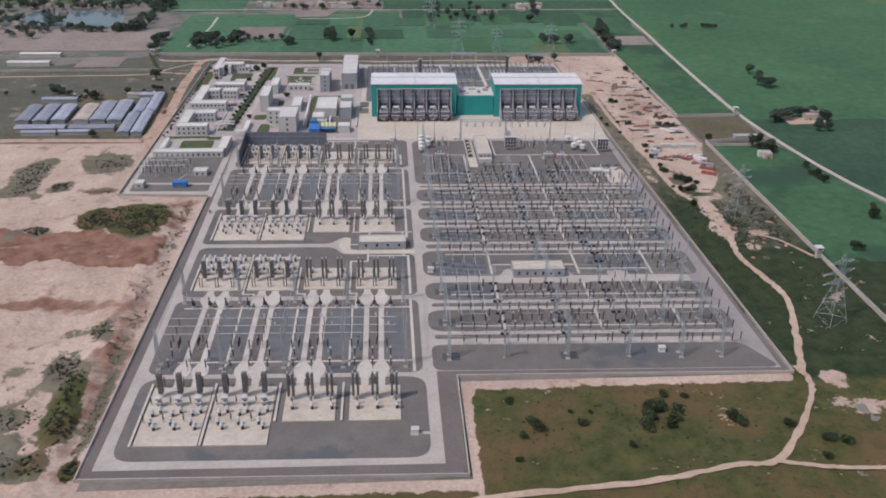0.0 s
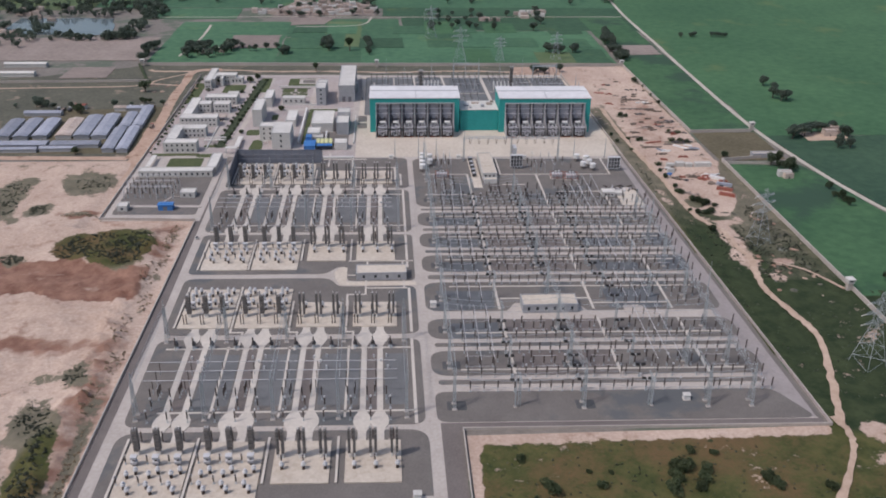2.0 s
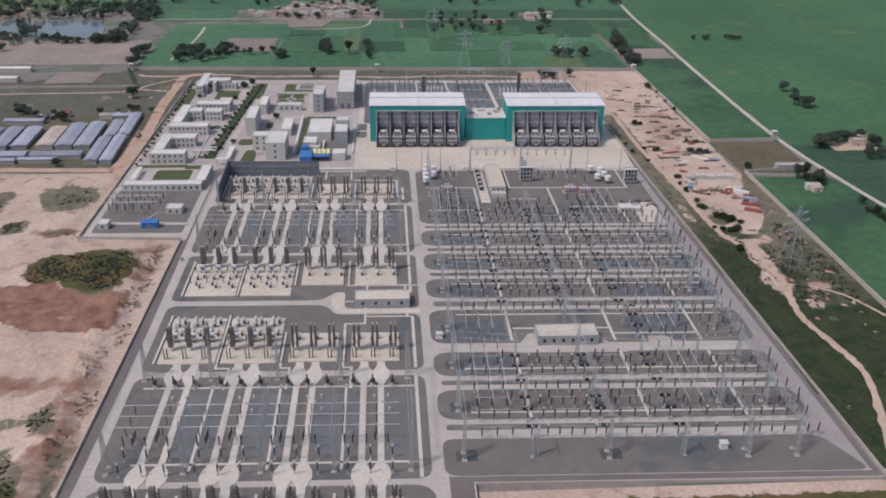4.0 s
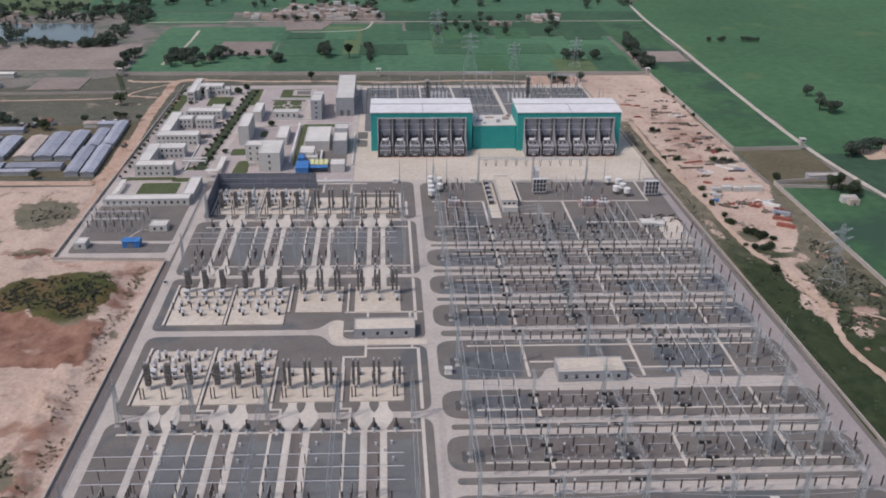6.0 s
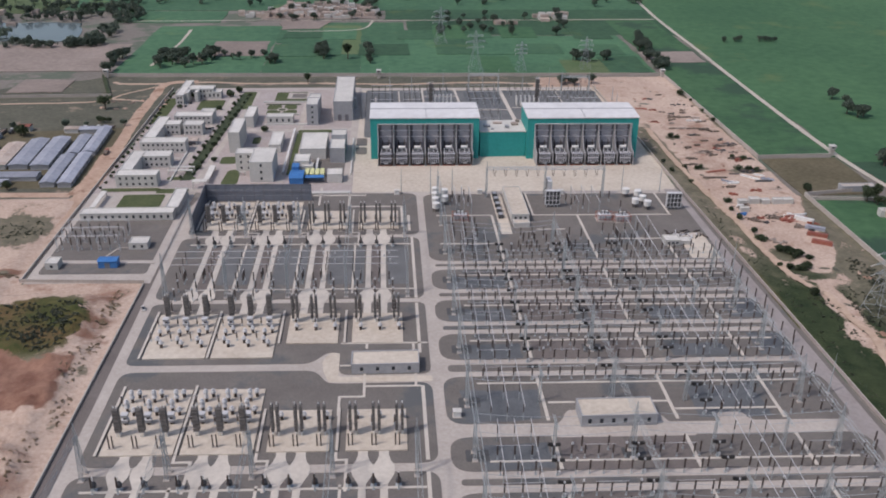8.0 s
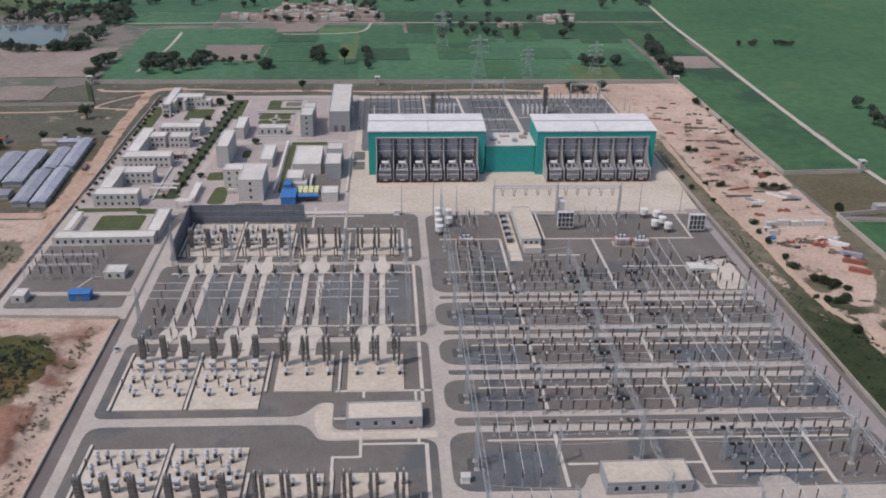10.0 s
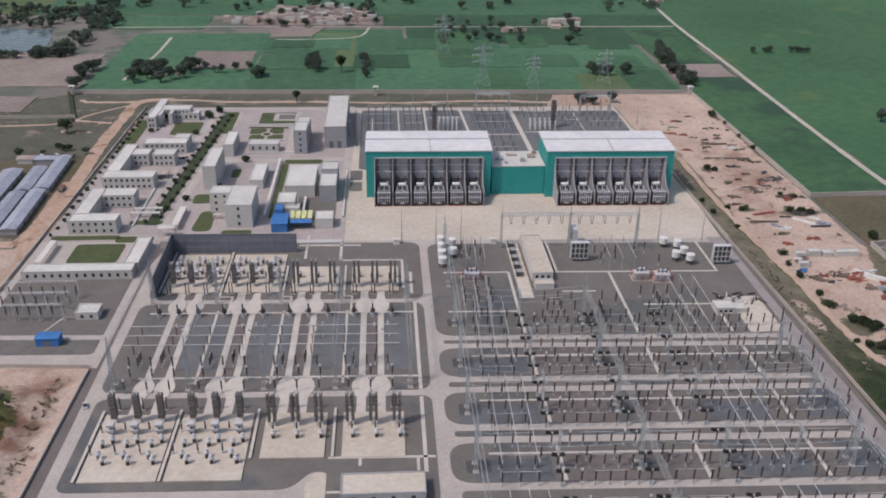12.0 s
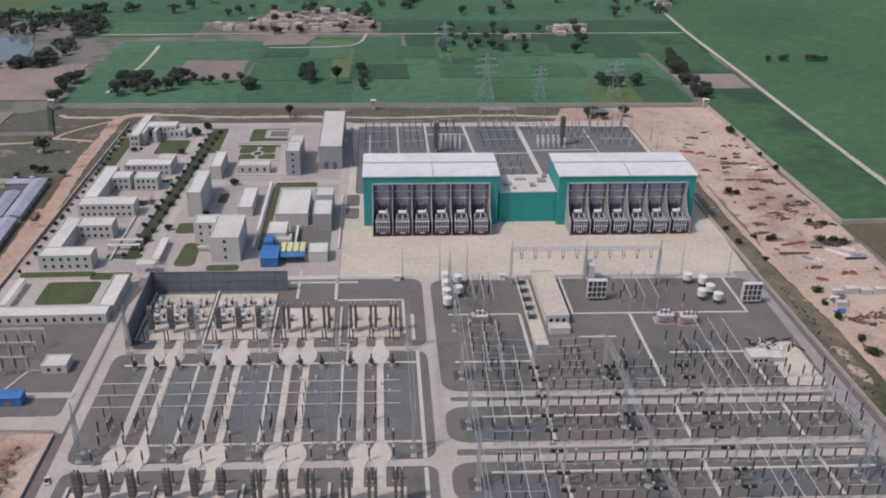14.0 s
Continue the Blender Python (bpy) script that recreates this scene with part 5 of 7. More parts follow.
# ---- feeder end of the switchyard ----
def drum(label="white drum-shaped air-core reactor on dark legs"):
    ob = thing("shunt_reactor", pose(0, 0, 0), label, "reactor", "white drum reactors")
    part("coil", Shape().lathe(0, 0, [(2.0, 2.6), (2.3, 2.8), (2.3, 5.6), (2.0, 5.9)], 16), WHITE, ob)
    part("lid", Shape().lathe(0, 0, [(2.5, 5.9), (2.5, 6.15), (0.4, 6.6)], 16), WHITE, ob)
    for a in range(4):
        c, s = 1.6 * math.cos(a * math.pi / 2), 1.6 * math.sin(a * math.pi / 2)
        part("leg", Shape().tube((c, s, 0), (c, s, 2.6), 0.2, n=6), BROWN, ob)
    return ob


d = drum()
for x, y in ((35.5, 57), (35.0, 48), (34.7, 39), (34.5, 30), (41.5, 54), (41, 42), (166, 54), (173, 50), (174, 41), (168, 36), (175, 32)):
    put(d, x + 3.5, y, 0.4)


def rack_tower():
    ob = thing("capacitor_bank", pose(0, 0, 0), "tall grey frame of stacked dark capacitor racks", "capacitor bank", "feeder capacitor banks")
    for i in range(4):
        x = -3.6 + i * 2.4
        part("column", Shape().box(x - 0.85, -1.2, 2.0, x + 0.85, 1.2, 11.5), DARK, ob)
        part("leg", Shape().insulator(x, 0, 0, 2.0, 0.25, 4), WHITE, ob)
    for z in (1.9, 4.9, 8.1, 11.4):
        part("rail", Shape().box(-4.8, -1.5, z, 4.8, 1.5, z + 0.35), PALE_STEEL, ob)
    for x in (-4.8, -2.4, 0, 2.4, 4.8):
        part("upright", Shape().box(x - 0.14, -1.45, 1.9, x + 0.14, 1.45, 11.7), PALE_STEEL, ob)
    return ob


rt = rack_tower()
rt.scale = (0.85, 0.85, 0.85)
put(rt, 116, 37, 0.4)
put(rt, 196, 32, 0.4)
put(rt, 117, 58, 0.4, 90)


def feeder_transformer():
    ob = thing("feeder_transformer", pose(0, 0, 0), "grey transformer ringed by red sprinkler pipes", "transformer", "feeder transformers")
    part("tank", Shape().box(-4, -2.2, 0.3, 4, 2.2, 4.2), PALE_STEEL, ob)
    part("plinth", Shape().box(-5.4, -3.8, 0, 5.4, 3.8, 0.3), CONCRETE, ob)
    for s in (-1, 1):
        for k in range(4):
            x = -3 + k * 2
            part("radiator", Shape().box(x - 0.6, s * 2.3 - 0.1 * s, 1.0, x + 0.6, s * 3.1, 3.8), GREY_CLAD, ob)
    for x in (-2.4, 0, 2.4):
        part("bushing", Shape().insulator(x, 0, 4.2, 7.4, 0.32, 6), BROWN, ob)
    for z in (1.6, 4.6):
        pipe = Shape()
        for a, b in (((-5, -3.5), (5, -3.5)), ((5, -3.5), (5, 3.5)), ((5, 3.5), (-5, 3.5)), ((-5, 3.5), (-5, -3.5))):
            pipe.tube((*a, z), (*b, z), 0.16, n=5)
        part("sprinkler_pipe", pipe, RED, ob, "red pipe loop")
    for x, y in ((-5, -3.5), (5, -3.5), (5, 3.5), (-5, 3.5), (0, -3.5), (0, 3.5)):
        part("pipe_stand", Shape().tube((x, y, 0.3), (x, y, 4.6), 0.14, n=5), RED, ob)
    part("conservator", Shape().tube((-2.5, 1.2, 5.4), (2.5, 1.2, 5.4), 0.6, n=10), WHITE, ob)
    return ob


ft = feeder_transformer()
for x, y in ((53, 16), (146, 15), (157, 13)):
    put(ft, x, y, 0.4)

house("long low pale building beside the feeder trench", "switch house", [(85.5, 11, 97, 59, 5, dict(roof=PAD, floors=1, n=3))], "switch_house")
house("low white equipment house near the wall", "switch house", [(174.5, -28, 184, -20, 3.4, dict(floors=1, n=3)), (184.5, -27, 191, -20, 2.2, {})], "switch_house")
spares = random.Random(9)
for i in range(22):
    x, y = spares.uniform(181, 203), spares.uniform(-13, -3)
    a, n = spares.uniform(0, math.pi), spares.uniform(1.6, 3.2)
    u = Vector((math.cos(a), math.sin(a), spares.uniform(0.0, 0.25))) * n
    lying = solid("spare_insulator", Shape().tube((-u.x, -u.y, 0.4), (u.x, u.y, 0.5 + u.z), 0.42, 0.34, 7), BROWN if i % 3 else PALE_STEEL, "spare insulator lying in a cradle on the apron", "insulator", "spare insulators on the apron", "", spot(x, y, 0.43))
    part("cradle", Shape().box(-0.5, -0.5, -0.02, 0.5, 0.5, 0.35), CLOTH, lying)
for y in (20, 29, 38, 47, 56):
    unit = thing("cooling_unit", spot(79.5, y, 0.43), "dark cooling unit beside the switch house", "cooling unit", "cooling units")
    part("case", Shape().box(-1.6, -2.4, 0, 1.6, 2.4, 2.6), DARK, unit)
    part("grille", Shape().box(-1.3, -2.0, 2.6, 1.3, 2.0, 2.75), GREY_CLAD, unit)
sheet("concrete_yard", grid_rect(186, -42, 203, -6), 0.43, PAD, "pale concrete apron by the wall", "yard")
house("low porch before the switch house", "porch", [(86, 2, 96, 7.8, 3, dict(roof=PAD))], "porch")
sheet("concrete_yard", grid_rect(77, -6, 84, 60), 0.43, PAD, "pale concrete lane beside the feeder building", "yard")
strip(38, 22.4, 74, 23.6)
strip(100, 22.4, 192, 23.6)
strip(190.5, 23, 191.8, 60)
strip(38, -20.6, 73, -19.4)
strip(100, 0, 118, 1.2)
strip(140, -14.6, 176, -13.4)
strip(100.5, 24, 101.8, 62)
ac_sw_n = disconnector((-3, 0, 3), "dark disconnector on the transformer feeder")
for x, y in ((47, 4), (54, 4), (61, 4), (47, -6), (54, -6), (61, -6), (47, -14), (54, -14), (61, -14), (88, -12), (95, -12), (102, -12), (109, -14), (88, -22), (95, -22), (102, -22), (118, -12), (125, -14), (140, -6), (147, -6), (154, -6), (140, -22), (147, -22), (154, -22), (162, -6), (168, -10)):
    put(ac_cvt, x, y, 0.4)
for x, y in ((92, -30), (112, -30), (140, -30), (158, -30), (54, -27), (92, -18), (115, -22), (147, -14)):
    put(ac_sw_n, x, y, 0.4, 90 if x % 2 else 0)
for x, y in ((48, 40), (54, 40), (60, 40), (50, 48), (58, 50), (126, 42), (132, 42), (138, 42), (128, 34), (136, 34), (150, 46), (156, 46), (160, 30)):
    put(ac_post, x, y, 0.4)
for xs, lo, hi in (((45, 51.5, 58), -40, 4), ((51, 56, 61), 24, 56), ((131, 138, 145), 24, 56), ((155, 162, 169), -40, 4)):
    for x in xs:
        bus = thing("bus_tube", spot(x, lo, 0), "thin pale aluminium bus tube over the feeder", "busbar", "switchyard bus tubes")
        part("tube", Shape().tube((0, 0, 8.6), (0, hi - lo, 8.6), 0.14, n=6), PALE_STEEL, bus)
        for v in (2, hi - lo - 2):
            part("stem", Shape().tube((0, v, 0.3), (0, v, 8.5), 0.17, n=5), STEEL, bus)


def kiosk(x, y, label="small white control kiosk"):
    ob = thing("kiosk", spot(x, y, 0.25), label, "kiosk", "control kiosks")
    part("cabinet", Shape().box(-1.6, -1.3, 0.2, 1.6, 1.3, 2.9), WHITE, ob)
    part("roof", Shape().box(-1.9, -1.6, 2.9, 1.9, 1.6, 3.15), ROOF, ob)
    part("step", Shape().box(-2.0, -1.8, 0, 2.0, 1.7, 0.2), CONCRETE, ob)
    return ob


kiosk(19.5, -358)
kiosk(35, -193)
kiosk(157, -289)
kiosk(13, 61)
kiosk(70, 61)
kiosk(126, 60)
kiosk(180, 60)
sheet("service_lane", grid_rect(21, -359, 27.5, -357), 0.56, CONCRETE, "short pale lane to the kiosk", "lane")
# aprons round the two relay houses
sheet("concrete_yard", rounded([(x, row_y(x, y)) for x, y in ((74, -209), (136, -209), (126, -200), (123, -193), (119, -190), (83, -190), (80, -197), (76, -201))], 3), 0.42, CONCRETE, "pale concrete apron round the relay house", "yard")
sheet("concrete_yard", rounded([(x, row_y(x, y)) for x, y in ((148, -208), (197, -208), (197, -199), (161, -199), (160, -193), (148, -193))], 3), 0.42, CONCRETE, "pale concrete apron in the switchyard", "yard")
sheet("concrete_yard", rounded([(x, row_y(x, y)) for x, y in ((-21.5, -166.2), (26, -166.2), (26, -161.6), (-17.4, -162.0), (-17.4, -141.6), (-22.4, -141.6), (-25.5, -149), (-24.5, -157))], 1.5), 0.42, PAD, "pale concrete apron round the relay house", "yard")

# ---- direct-current yard behind the halls ----
for x0, x1, w, lo, hi in ((18.5, 18.5, 1.1, 186, 319), (40.5, 40.5, 1.7, 186, 327), (77, 71, 2.1, 190, 327), (118, 114.5, 3.4, 178, 326), (168.5, 167.4, 0.9, 186, 314), (-3, -3, 0.9, 200, 300)):
    sheet("cable_trench", [(x0 - w / 2, lo), (x0 + w / 2, lo), (x1 + w / 2, hi), (x1 - w / 2, hi)], 0.66, LANE, "pale concrete strip in the rear yard", "trench", depth=0.35)
for x0, x1, y in ((-10, 40, 322), (41, 71, 300), (78, 116, 256), (119, 166, 262), (-8, 18, 250)):
    sheet("cable_trench", [(x0, y), (x1, y), (x1, y + 1.2), (x0, y + 1.2)], 0.63, LANE, "pale concrete strip in the rear yard", "trench", depth=0.35)
for x0, y0, x1, y1 in ((79, 262, 112, 318), (43, 268, 69, 322), (-8, 256, 16, 314)):
    sheet("gravel_bed", rounded([(x0, y0), (x1, y0), (x1, y1), (x0, y1)], 2), 0.412, SLATE_GRAVEL, "bluish slate gravel in the rear yard", "gravel bed")


def direct_current_post():
    ob = solid("post_insulator", Shape().tube((0, 0, -0.1), (0, 0, 3.2), 0.24, n=6), STEEL, "slim grey post insulator in the rear yard", "insulator", "rear yard post insulators")
    part("insulator", Shape().insulator(0, 0, 3.2, 8.4, 0.36, 6), RACK, ob)
    return ob


def white_bushing():
    ob = solid("arrester_column", Shape().box(-0.6, -0.6, -0.1, 0.6, 0.6, 0.8), CONCRETE, "pale grey arrester column on a concrete foot", "arrester", "rear yard arresters")
    part("column", Shape().insulator(0, 0, 0.8, 7.6, 0.62, 8), WHITE, ob)
    part("ring", Shape().hoop(7.2, 1.0, 0.12), PALE_STEEL, ob)
    return ob


def filter_stack():
    """A tall dark capacitor column on a steel frame."""
    ob = thing("filter_column", pose(0, 0, 0), "very tall dark capacitor column on insulator legs", "capacitor column", "rear yard capacitor columns")
    for x in (-1.4, 1.4):
        for y in (-1.4, 1.4):
            part("leg", Shape().insulator(x, y, -0.1, 3.6, 0.3, 5), BROWN, ob)
    for k in range(5):
        z = 3.6 + k * 4.0
        part("rack", Shape().box(-2.0, -2.0, z, 2.0, 2.0, z + 0.4).box(-1.7, -1.7, z + 0.4, 1.7, 1.7, z + 3.1), RACK, ob)
        part("spacer", Shape().tube((0, 0, z + 3.1), (0, 0, z + 4.0), 0.5, n=8), BROWN, ob)
    part("crown_ring", Shape().hoop(24.0, 2.0, 0.2), PALE_STEEL, ob)
    return ob


rear_post, rear_white, rear_stack = direct_current_post(), white_bushing(), filter_stack()


def stand(ob, x, y):
    """Stands a model, or a copy of it, in the rear yard."""
    if ob.name not in first:
        first[ob.name] = ob
        ob.matrix_world = pose(x, y, 0.4)
        return ob
    return copy_thing(ob, pose(x, y, 0.4))


for x, y in ((46, 261), (143, 274)):
    stand(rear_stack, x, y)
for x0, y0, n, m, dx, dy in ((50, 266, 5, 3, 3.6, 7.5), (124, 268, 6, 2, 4.0, 8.0), (8, 214, 3, 3, 6, 9)):
    for i in range(n):
        for j in range(m):
            stand(rear_white, x0 + i * dx + 0.6 * j, y0 + j * dy)
for x0, y0, n, m, dx, dy in ((-6, 262, 4, 5, 6, 11.5), (23, 262, 4, 5, 5, 12), (45, 296, 4, 3, 6, 9), (82, 264, 5, 5, 6.4, 11), (122, 290, 4, 3, 6, 12), (152, 268, 3, 4, 5.5, 13), (172, 264, 5, 4, 6, 14), (82, 205, 4, 3, 7, 14)):
    for i in range(n):
        for j in range(m):
            stand(rear_post, x0 + i * dx, y0 + j * dy)
    bus = thing("bus_tube", pose(x0, y0, 0), "thin pale aluminium bus tube in the rear yard", "busbar", "rear yard bus tubes")
    for j in range(0, m, 2):
        part("tube", Shape().tube((-1, j * dy, 8.9), ((n - 1) * dx + 1, j * dy, 8.9), 0.16, n=6), PALE_STEEL, bus)
for x, y, h in ((10, 270, 34), (30, 292, 26), (60, 312, 24), (96, 300, 30), (104, 276, 22), (135, 312, 26), (158, 300, 28), (185, 296, 24), (196, 276, 22)):
    mast(x, y, h)
cross_gantry(84, 112, 312, 18, 1, "lattice gantry in the rear yard")
cross_gantry(172, 198, 312, 16, 1, "lattice gantry in the rear yard")
for x, y in ((215.5, 289), (214.5, 269)):
    mast(x, y, 14, "short lamp mast beside the rear yard wall", 0.5)
wall_run("wall_yard", (-17.8, 318), (-14.5, 234), 3.0, 0.3, BARRIER, "bluish fence wall of the rear yard")

# ---- side yard with a small switchyard ----
sheet("service_lane", [(-190, -38), (-128, -40), (-128, -36), (-190, -34)], 0.56, CONCRETE, "pale concrete lane through the side yard", "lane")
house("small white control house in the side yard", "control house", [(-147, -21, -136, -12, 4, dict(floors=1, n=2))], "control_house")
house("white guard hut by the gate", "guard hut", [(-187, -46, -180, -38, 4, dict(floors=1, n=1))], "guard_hut")
shed = thing("shed", pose(-158, -45, 0.4), "bright blue metal shed beside the lane", "shed")
part("wall", Shape().box(0, 0, 0, 10.5, 6, 4.2), BLUE, shed)
part("roof", Shape().sideways([(-0.4, 4.2), (-0.4, 4.4), (3, 5.1), (6.4, 4.4), (6.4, 4.2)], -0.3, 10.8), BLUE, shed)
part("door", Shape().box(3.5, -0.08, 0, 6.5, 0.0, 3.2), BARRIER, shed)
for i in range(7):
    for j in range(3):
        put(bay_post, -186 + i * 5.6, -24 + j * 10, 0.4)
for j in range(3):
    cross = thing("small_gantry", pose(-188, -22 + j * 12, 0.4), "slender pale steel gantry of the side yard", "gantry", "side yard gantries")
    for k in range(4):
        part("column", Shape().lattice((k * 12, 0, 0), (k * 12, 0, 10), 0.9, 0.5, 6, 0.06), PALE_STEEL, cross)
    part("beam", Shape().lattice((0, 0, 10), (36, 0, 10), 0.7, 0.7, 18, 0.05), PALE_STEEL, cross)
sheet("cable_trench", [(-160, -34), (-158.8, -34), (-153, -19), (-138, -19), (-138, -18), (-154, -18)], 0.7, CONCRETE, "pale bent cable trench cover", "trench")

# ---- blue plant and tanks behind the barrier ----
plant = thing("treatment_plant", pose(-62, 79, 0.26), "blue sheet-metal plant with pale yellow tanks", "plant")
part("wall", Shape().box(0, 0, 0, 9.5, 16, 5.5), BLUE, plant)
part("roof", Shape().sideways([(-0.3, 5.5), (-0.3, 5.7), (8, 6.5), (16.3, 5.7), (16.3, 5.5)], -0.3, 9.8), BLUE, plant)
part("canopy", Shape().box(10.5, 3.5, 4.3, 24, 9, 4.7), BLUE, plant, "blue canopy")
part("stair_tower", Shape().box(0.5, 16.4, 0, 5.5, 25, 8.0), BLUE, plant, "blue sheet-metal tower")
part("tank_house", Shape().box(6.0, 23, 0, 15, 31, 6.0), WALL, plant, "white tank house")
part("canopy_wall", Shape().box(10.8, 8, 0, 23.7, 8.8, 4.3), BARRIER, plant)
for i in range(4):
    part("tank", Shape().box(9.8 + i * 3.6, 10.5, 0, 12.7 + i * 3.6, 22, 4.8), YELLOW, plant, "pale yellow tank")
sheet("gravel_bed", [(-50, 97), (-25, 96), (-25, 132), (-50, 133)], 0.34, GRAVEL, "grey paving between plant buildings", "paving")

# ---- lawns and hedges of the offices ----
def lawn(pts, r=4.0, label="green lawn with a pale kerb"):
    return sheet("lawn", rounded(pts, r), 0.42, LAWN, label, "lawn")


def lawn_box(x0, y0, x1, y1, r=3.0):
    return lawn([(x0, y0), (x1, y0), (x1, y1), (x0, y1)], r)


for box in ((-172, 42, -144, 66), (-161, 263, -139, 293), (-98, 248, -86.5, 261), (-84, 248, -72, 261), (-99, 263, -86.5, 276), (-84, 263, -73, 276), (-190, 72, -150, 78), (-150, 93, -130, 99), (-152, 68, -130, 76), (-192, 225, -182, 300), (-92, 76, -74, 83), (-104, 132, -90, 144), (-66.5, 100, -62, 196), (-66, 196, -38, 204), (-100, 170, -94, 186), (-118, 125, -106, 140), (-95, 286, -66, 318), (-126, 264, -114, 320)):
    lawn_box(*box)
ring_path = [(-85.3 + 5 * math.cos(i * math.pi / 10), 262 + 5 * math.sin(i * math.pi / 10)) for i in range(20)]
sheet("round_path", ring_path, 0.46, CONCRETE, "round pale path in the garden", "path")
sheet("flower_bed", [(-85.3 + 3 * math.cos(i * math.pi / 8), 262 + 3 * math.sin(i * math.pi / 8)) for i in range(16)], 0.5, HEDGE, "round planted bed in the garden", "planting")
sheet("flower_bed", [(-101, 277), (-70, 276), (-70, 279), (-101, 280)], 0.6, HEDGE, "dark clipped hedge of the garden", "planting")
lawn([(-111, 82), (-99, 82), (-100, 112), (-109, 112)], 5)
sheet("concrete_basin", [(-84, 296), (-64, 295), (-63, 314), (-84, 315)], 0.7, CONCRETE, "pale open concrete basin", "basin")
sheet("basin_floor", [(-80, 299), (-67, 298.5), (-66.5, 311), (-80, 311.5)], 0.75, GRAVEL, "grey floor of the basin", "basin")
sheet("planted_strip", [(-140, 92), (-133, 92), (-118, 312), (-127, 312)], 0.5, HEDGE, "dark planted strip between two roads", "planting")
for k, (pts, w) in enumerate((([(-147, 84), (-143, 150), (-132, 320)], 5), ([(-128, 84), (-113, 320)], 5), ([(-22, 80), (-20, 200), (-19, 330)], 6), ([(-70, 84), (-66, 190), (-64, 320)], 5), ([(-190, 76), (-120, 73), (-60, 71)], 7), ([(-118, 203), (-64, 203), (-20, 205)], 8), ([(-190, 140), (-148, 138)], 5), ([(-190, 330), (-20, 328), (205, 326)], 6))):
    track("service_road", pts, w, 0.34 + 0.008 * k, CONCRETE, "pale concrete road between offices", "road", 0.0)


def portico(x, y, w, d, h, label, mat=ROOF):
    ob = thing("canopy", pose(x, y, 0.3), label, "canopy")
    part("roof", Shape().box(0, 0, h, w, d, h + 0.4), mat, ob)
    for px in (0.4, w - 0.4):
        for py in (0.4, d - 0.4):
            part("post", Shape().box(px - 0.2, py - 0.2, 0, px + 0.2, py + 0.2, h), WALL, ob)
    return ob


portico(-151, 103, 18, 2.2, 3, "white parking canopy beside the office")
portico(-151, 110, 18, 2.2, 3, "white parking canopy beside the office")
portico(-162, 168, 20, 9, 3.4, "pale canopy roof in the office court", MUD)
portico(-186, 36, 3.5, 28, 3.6, "long white canopy beside the lawn")
portico(-122, 84, 4, 28, 3.4, "long white canopy behind the barrier")
portico(-128, 74, 10, 5, 5.5, "pale gate house roof at the barrier")
portico(-100, 100, 5, 2, 2.6, "small pale bench shelter")
for x, y, d in ((-68.5, 100, 100), (-45, 98, 30)):
    rack_run = thing("pipe_rack", pose(x, y, 0.3), "long white covered pipe run between buildings", "pipe run")
    part("cover", Shape().box(-0.7, 0, 2.2, 0.7, d, 3.0), WHITE, rack_run)
    for i in range(int(d / 10) + 1):
        part("support", Shape().box(-0.5, i * 10 - 0.2, 0, 0.5, i * 10 + 0.2, 2.2), CONCRETE, rack_run)
for x0, y0, x1, y1 in ((-95, 217.5, -50, 219), (-96, 246, -69, 247.5), (-147, 90, -146, 150), (-104, 284, -62, 285.5), (-20.6, 100, -19.4, 180), (-46, 62, -19, 66)):
    sheet("low_wall", [(x0, y0), (x1, y0), (x1, y1), (x0, y1)], 1.4, WALL, "low white garden wall", "wall", depth=1.2)
house("white porch block with a stair", "porch", [(-117, 188, -107, 193, 12, {})], "stair_tower")


# ---- trees ----
def tree_mesh(seed, h, spread, leaf, foliage=LEAVES):
    rnd = random.Random(seed)
    trunk = Shape().tube((0, 0, -0.2), (0.15, 0.1, h * 0.45), 0.035 * h + 0.1, 0.02 * h + 0.05, 7)
    blobs = []
    for i in range(7):
        a = rnd.uniform(0, 6.28)
        r = spread * rnd.uniform(0.15, 0.62)
        tip = Vector((r * math.cos(a), r * math.sin(a), h * rnd.uniform(0.5, 0.85)))
        trunk.tube((0.1, 0.1, h * rnd.uniform(0.25, 0.42)), tip, 0.015 * h + 0.04, 0.03, 5)
        blobs.append((tip, spread * rnd.uniform(0.32, 0.55)))
    blobs.append((Vector((0, 0, h * 0.8)), spread * 0.5))
    crown = Shape()
    for tip, size in blobs:
        for k in range(70):
            d = Vector((rnd.gauss(0, 1), rnd.gauss(0, 1), rnd.gauss(0, 0.8))).normalized() * size * rnd.uniform(0.45, 1.0) ** 0.6
            p = tip + d
            p.z = max(p.z, h * 0.16)
            u = Vector((rnd.gauss(0, 1), rnd.gauss(0, 1), rnd.gauss(0, 0.6))).normalized() * leaf * rnd.uniform(0.6, 1.2)
            w = u.cross(Vector((rnd.gauss(0, 1), rnd.gauss(0, 1), rnd.gauss(0, 1)))).normalized() * leaf * rnd.uniform(0.5, 1.0)
            crown.add([p - u, p + w * 0.7, p + u, p - w * 0.7], [(0, 1, 2, 3)])
    return trunk.mesh("trunk", BARK), crown.mesh("crown", foliage)


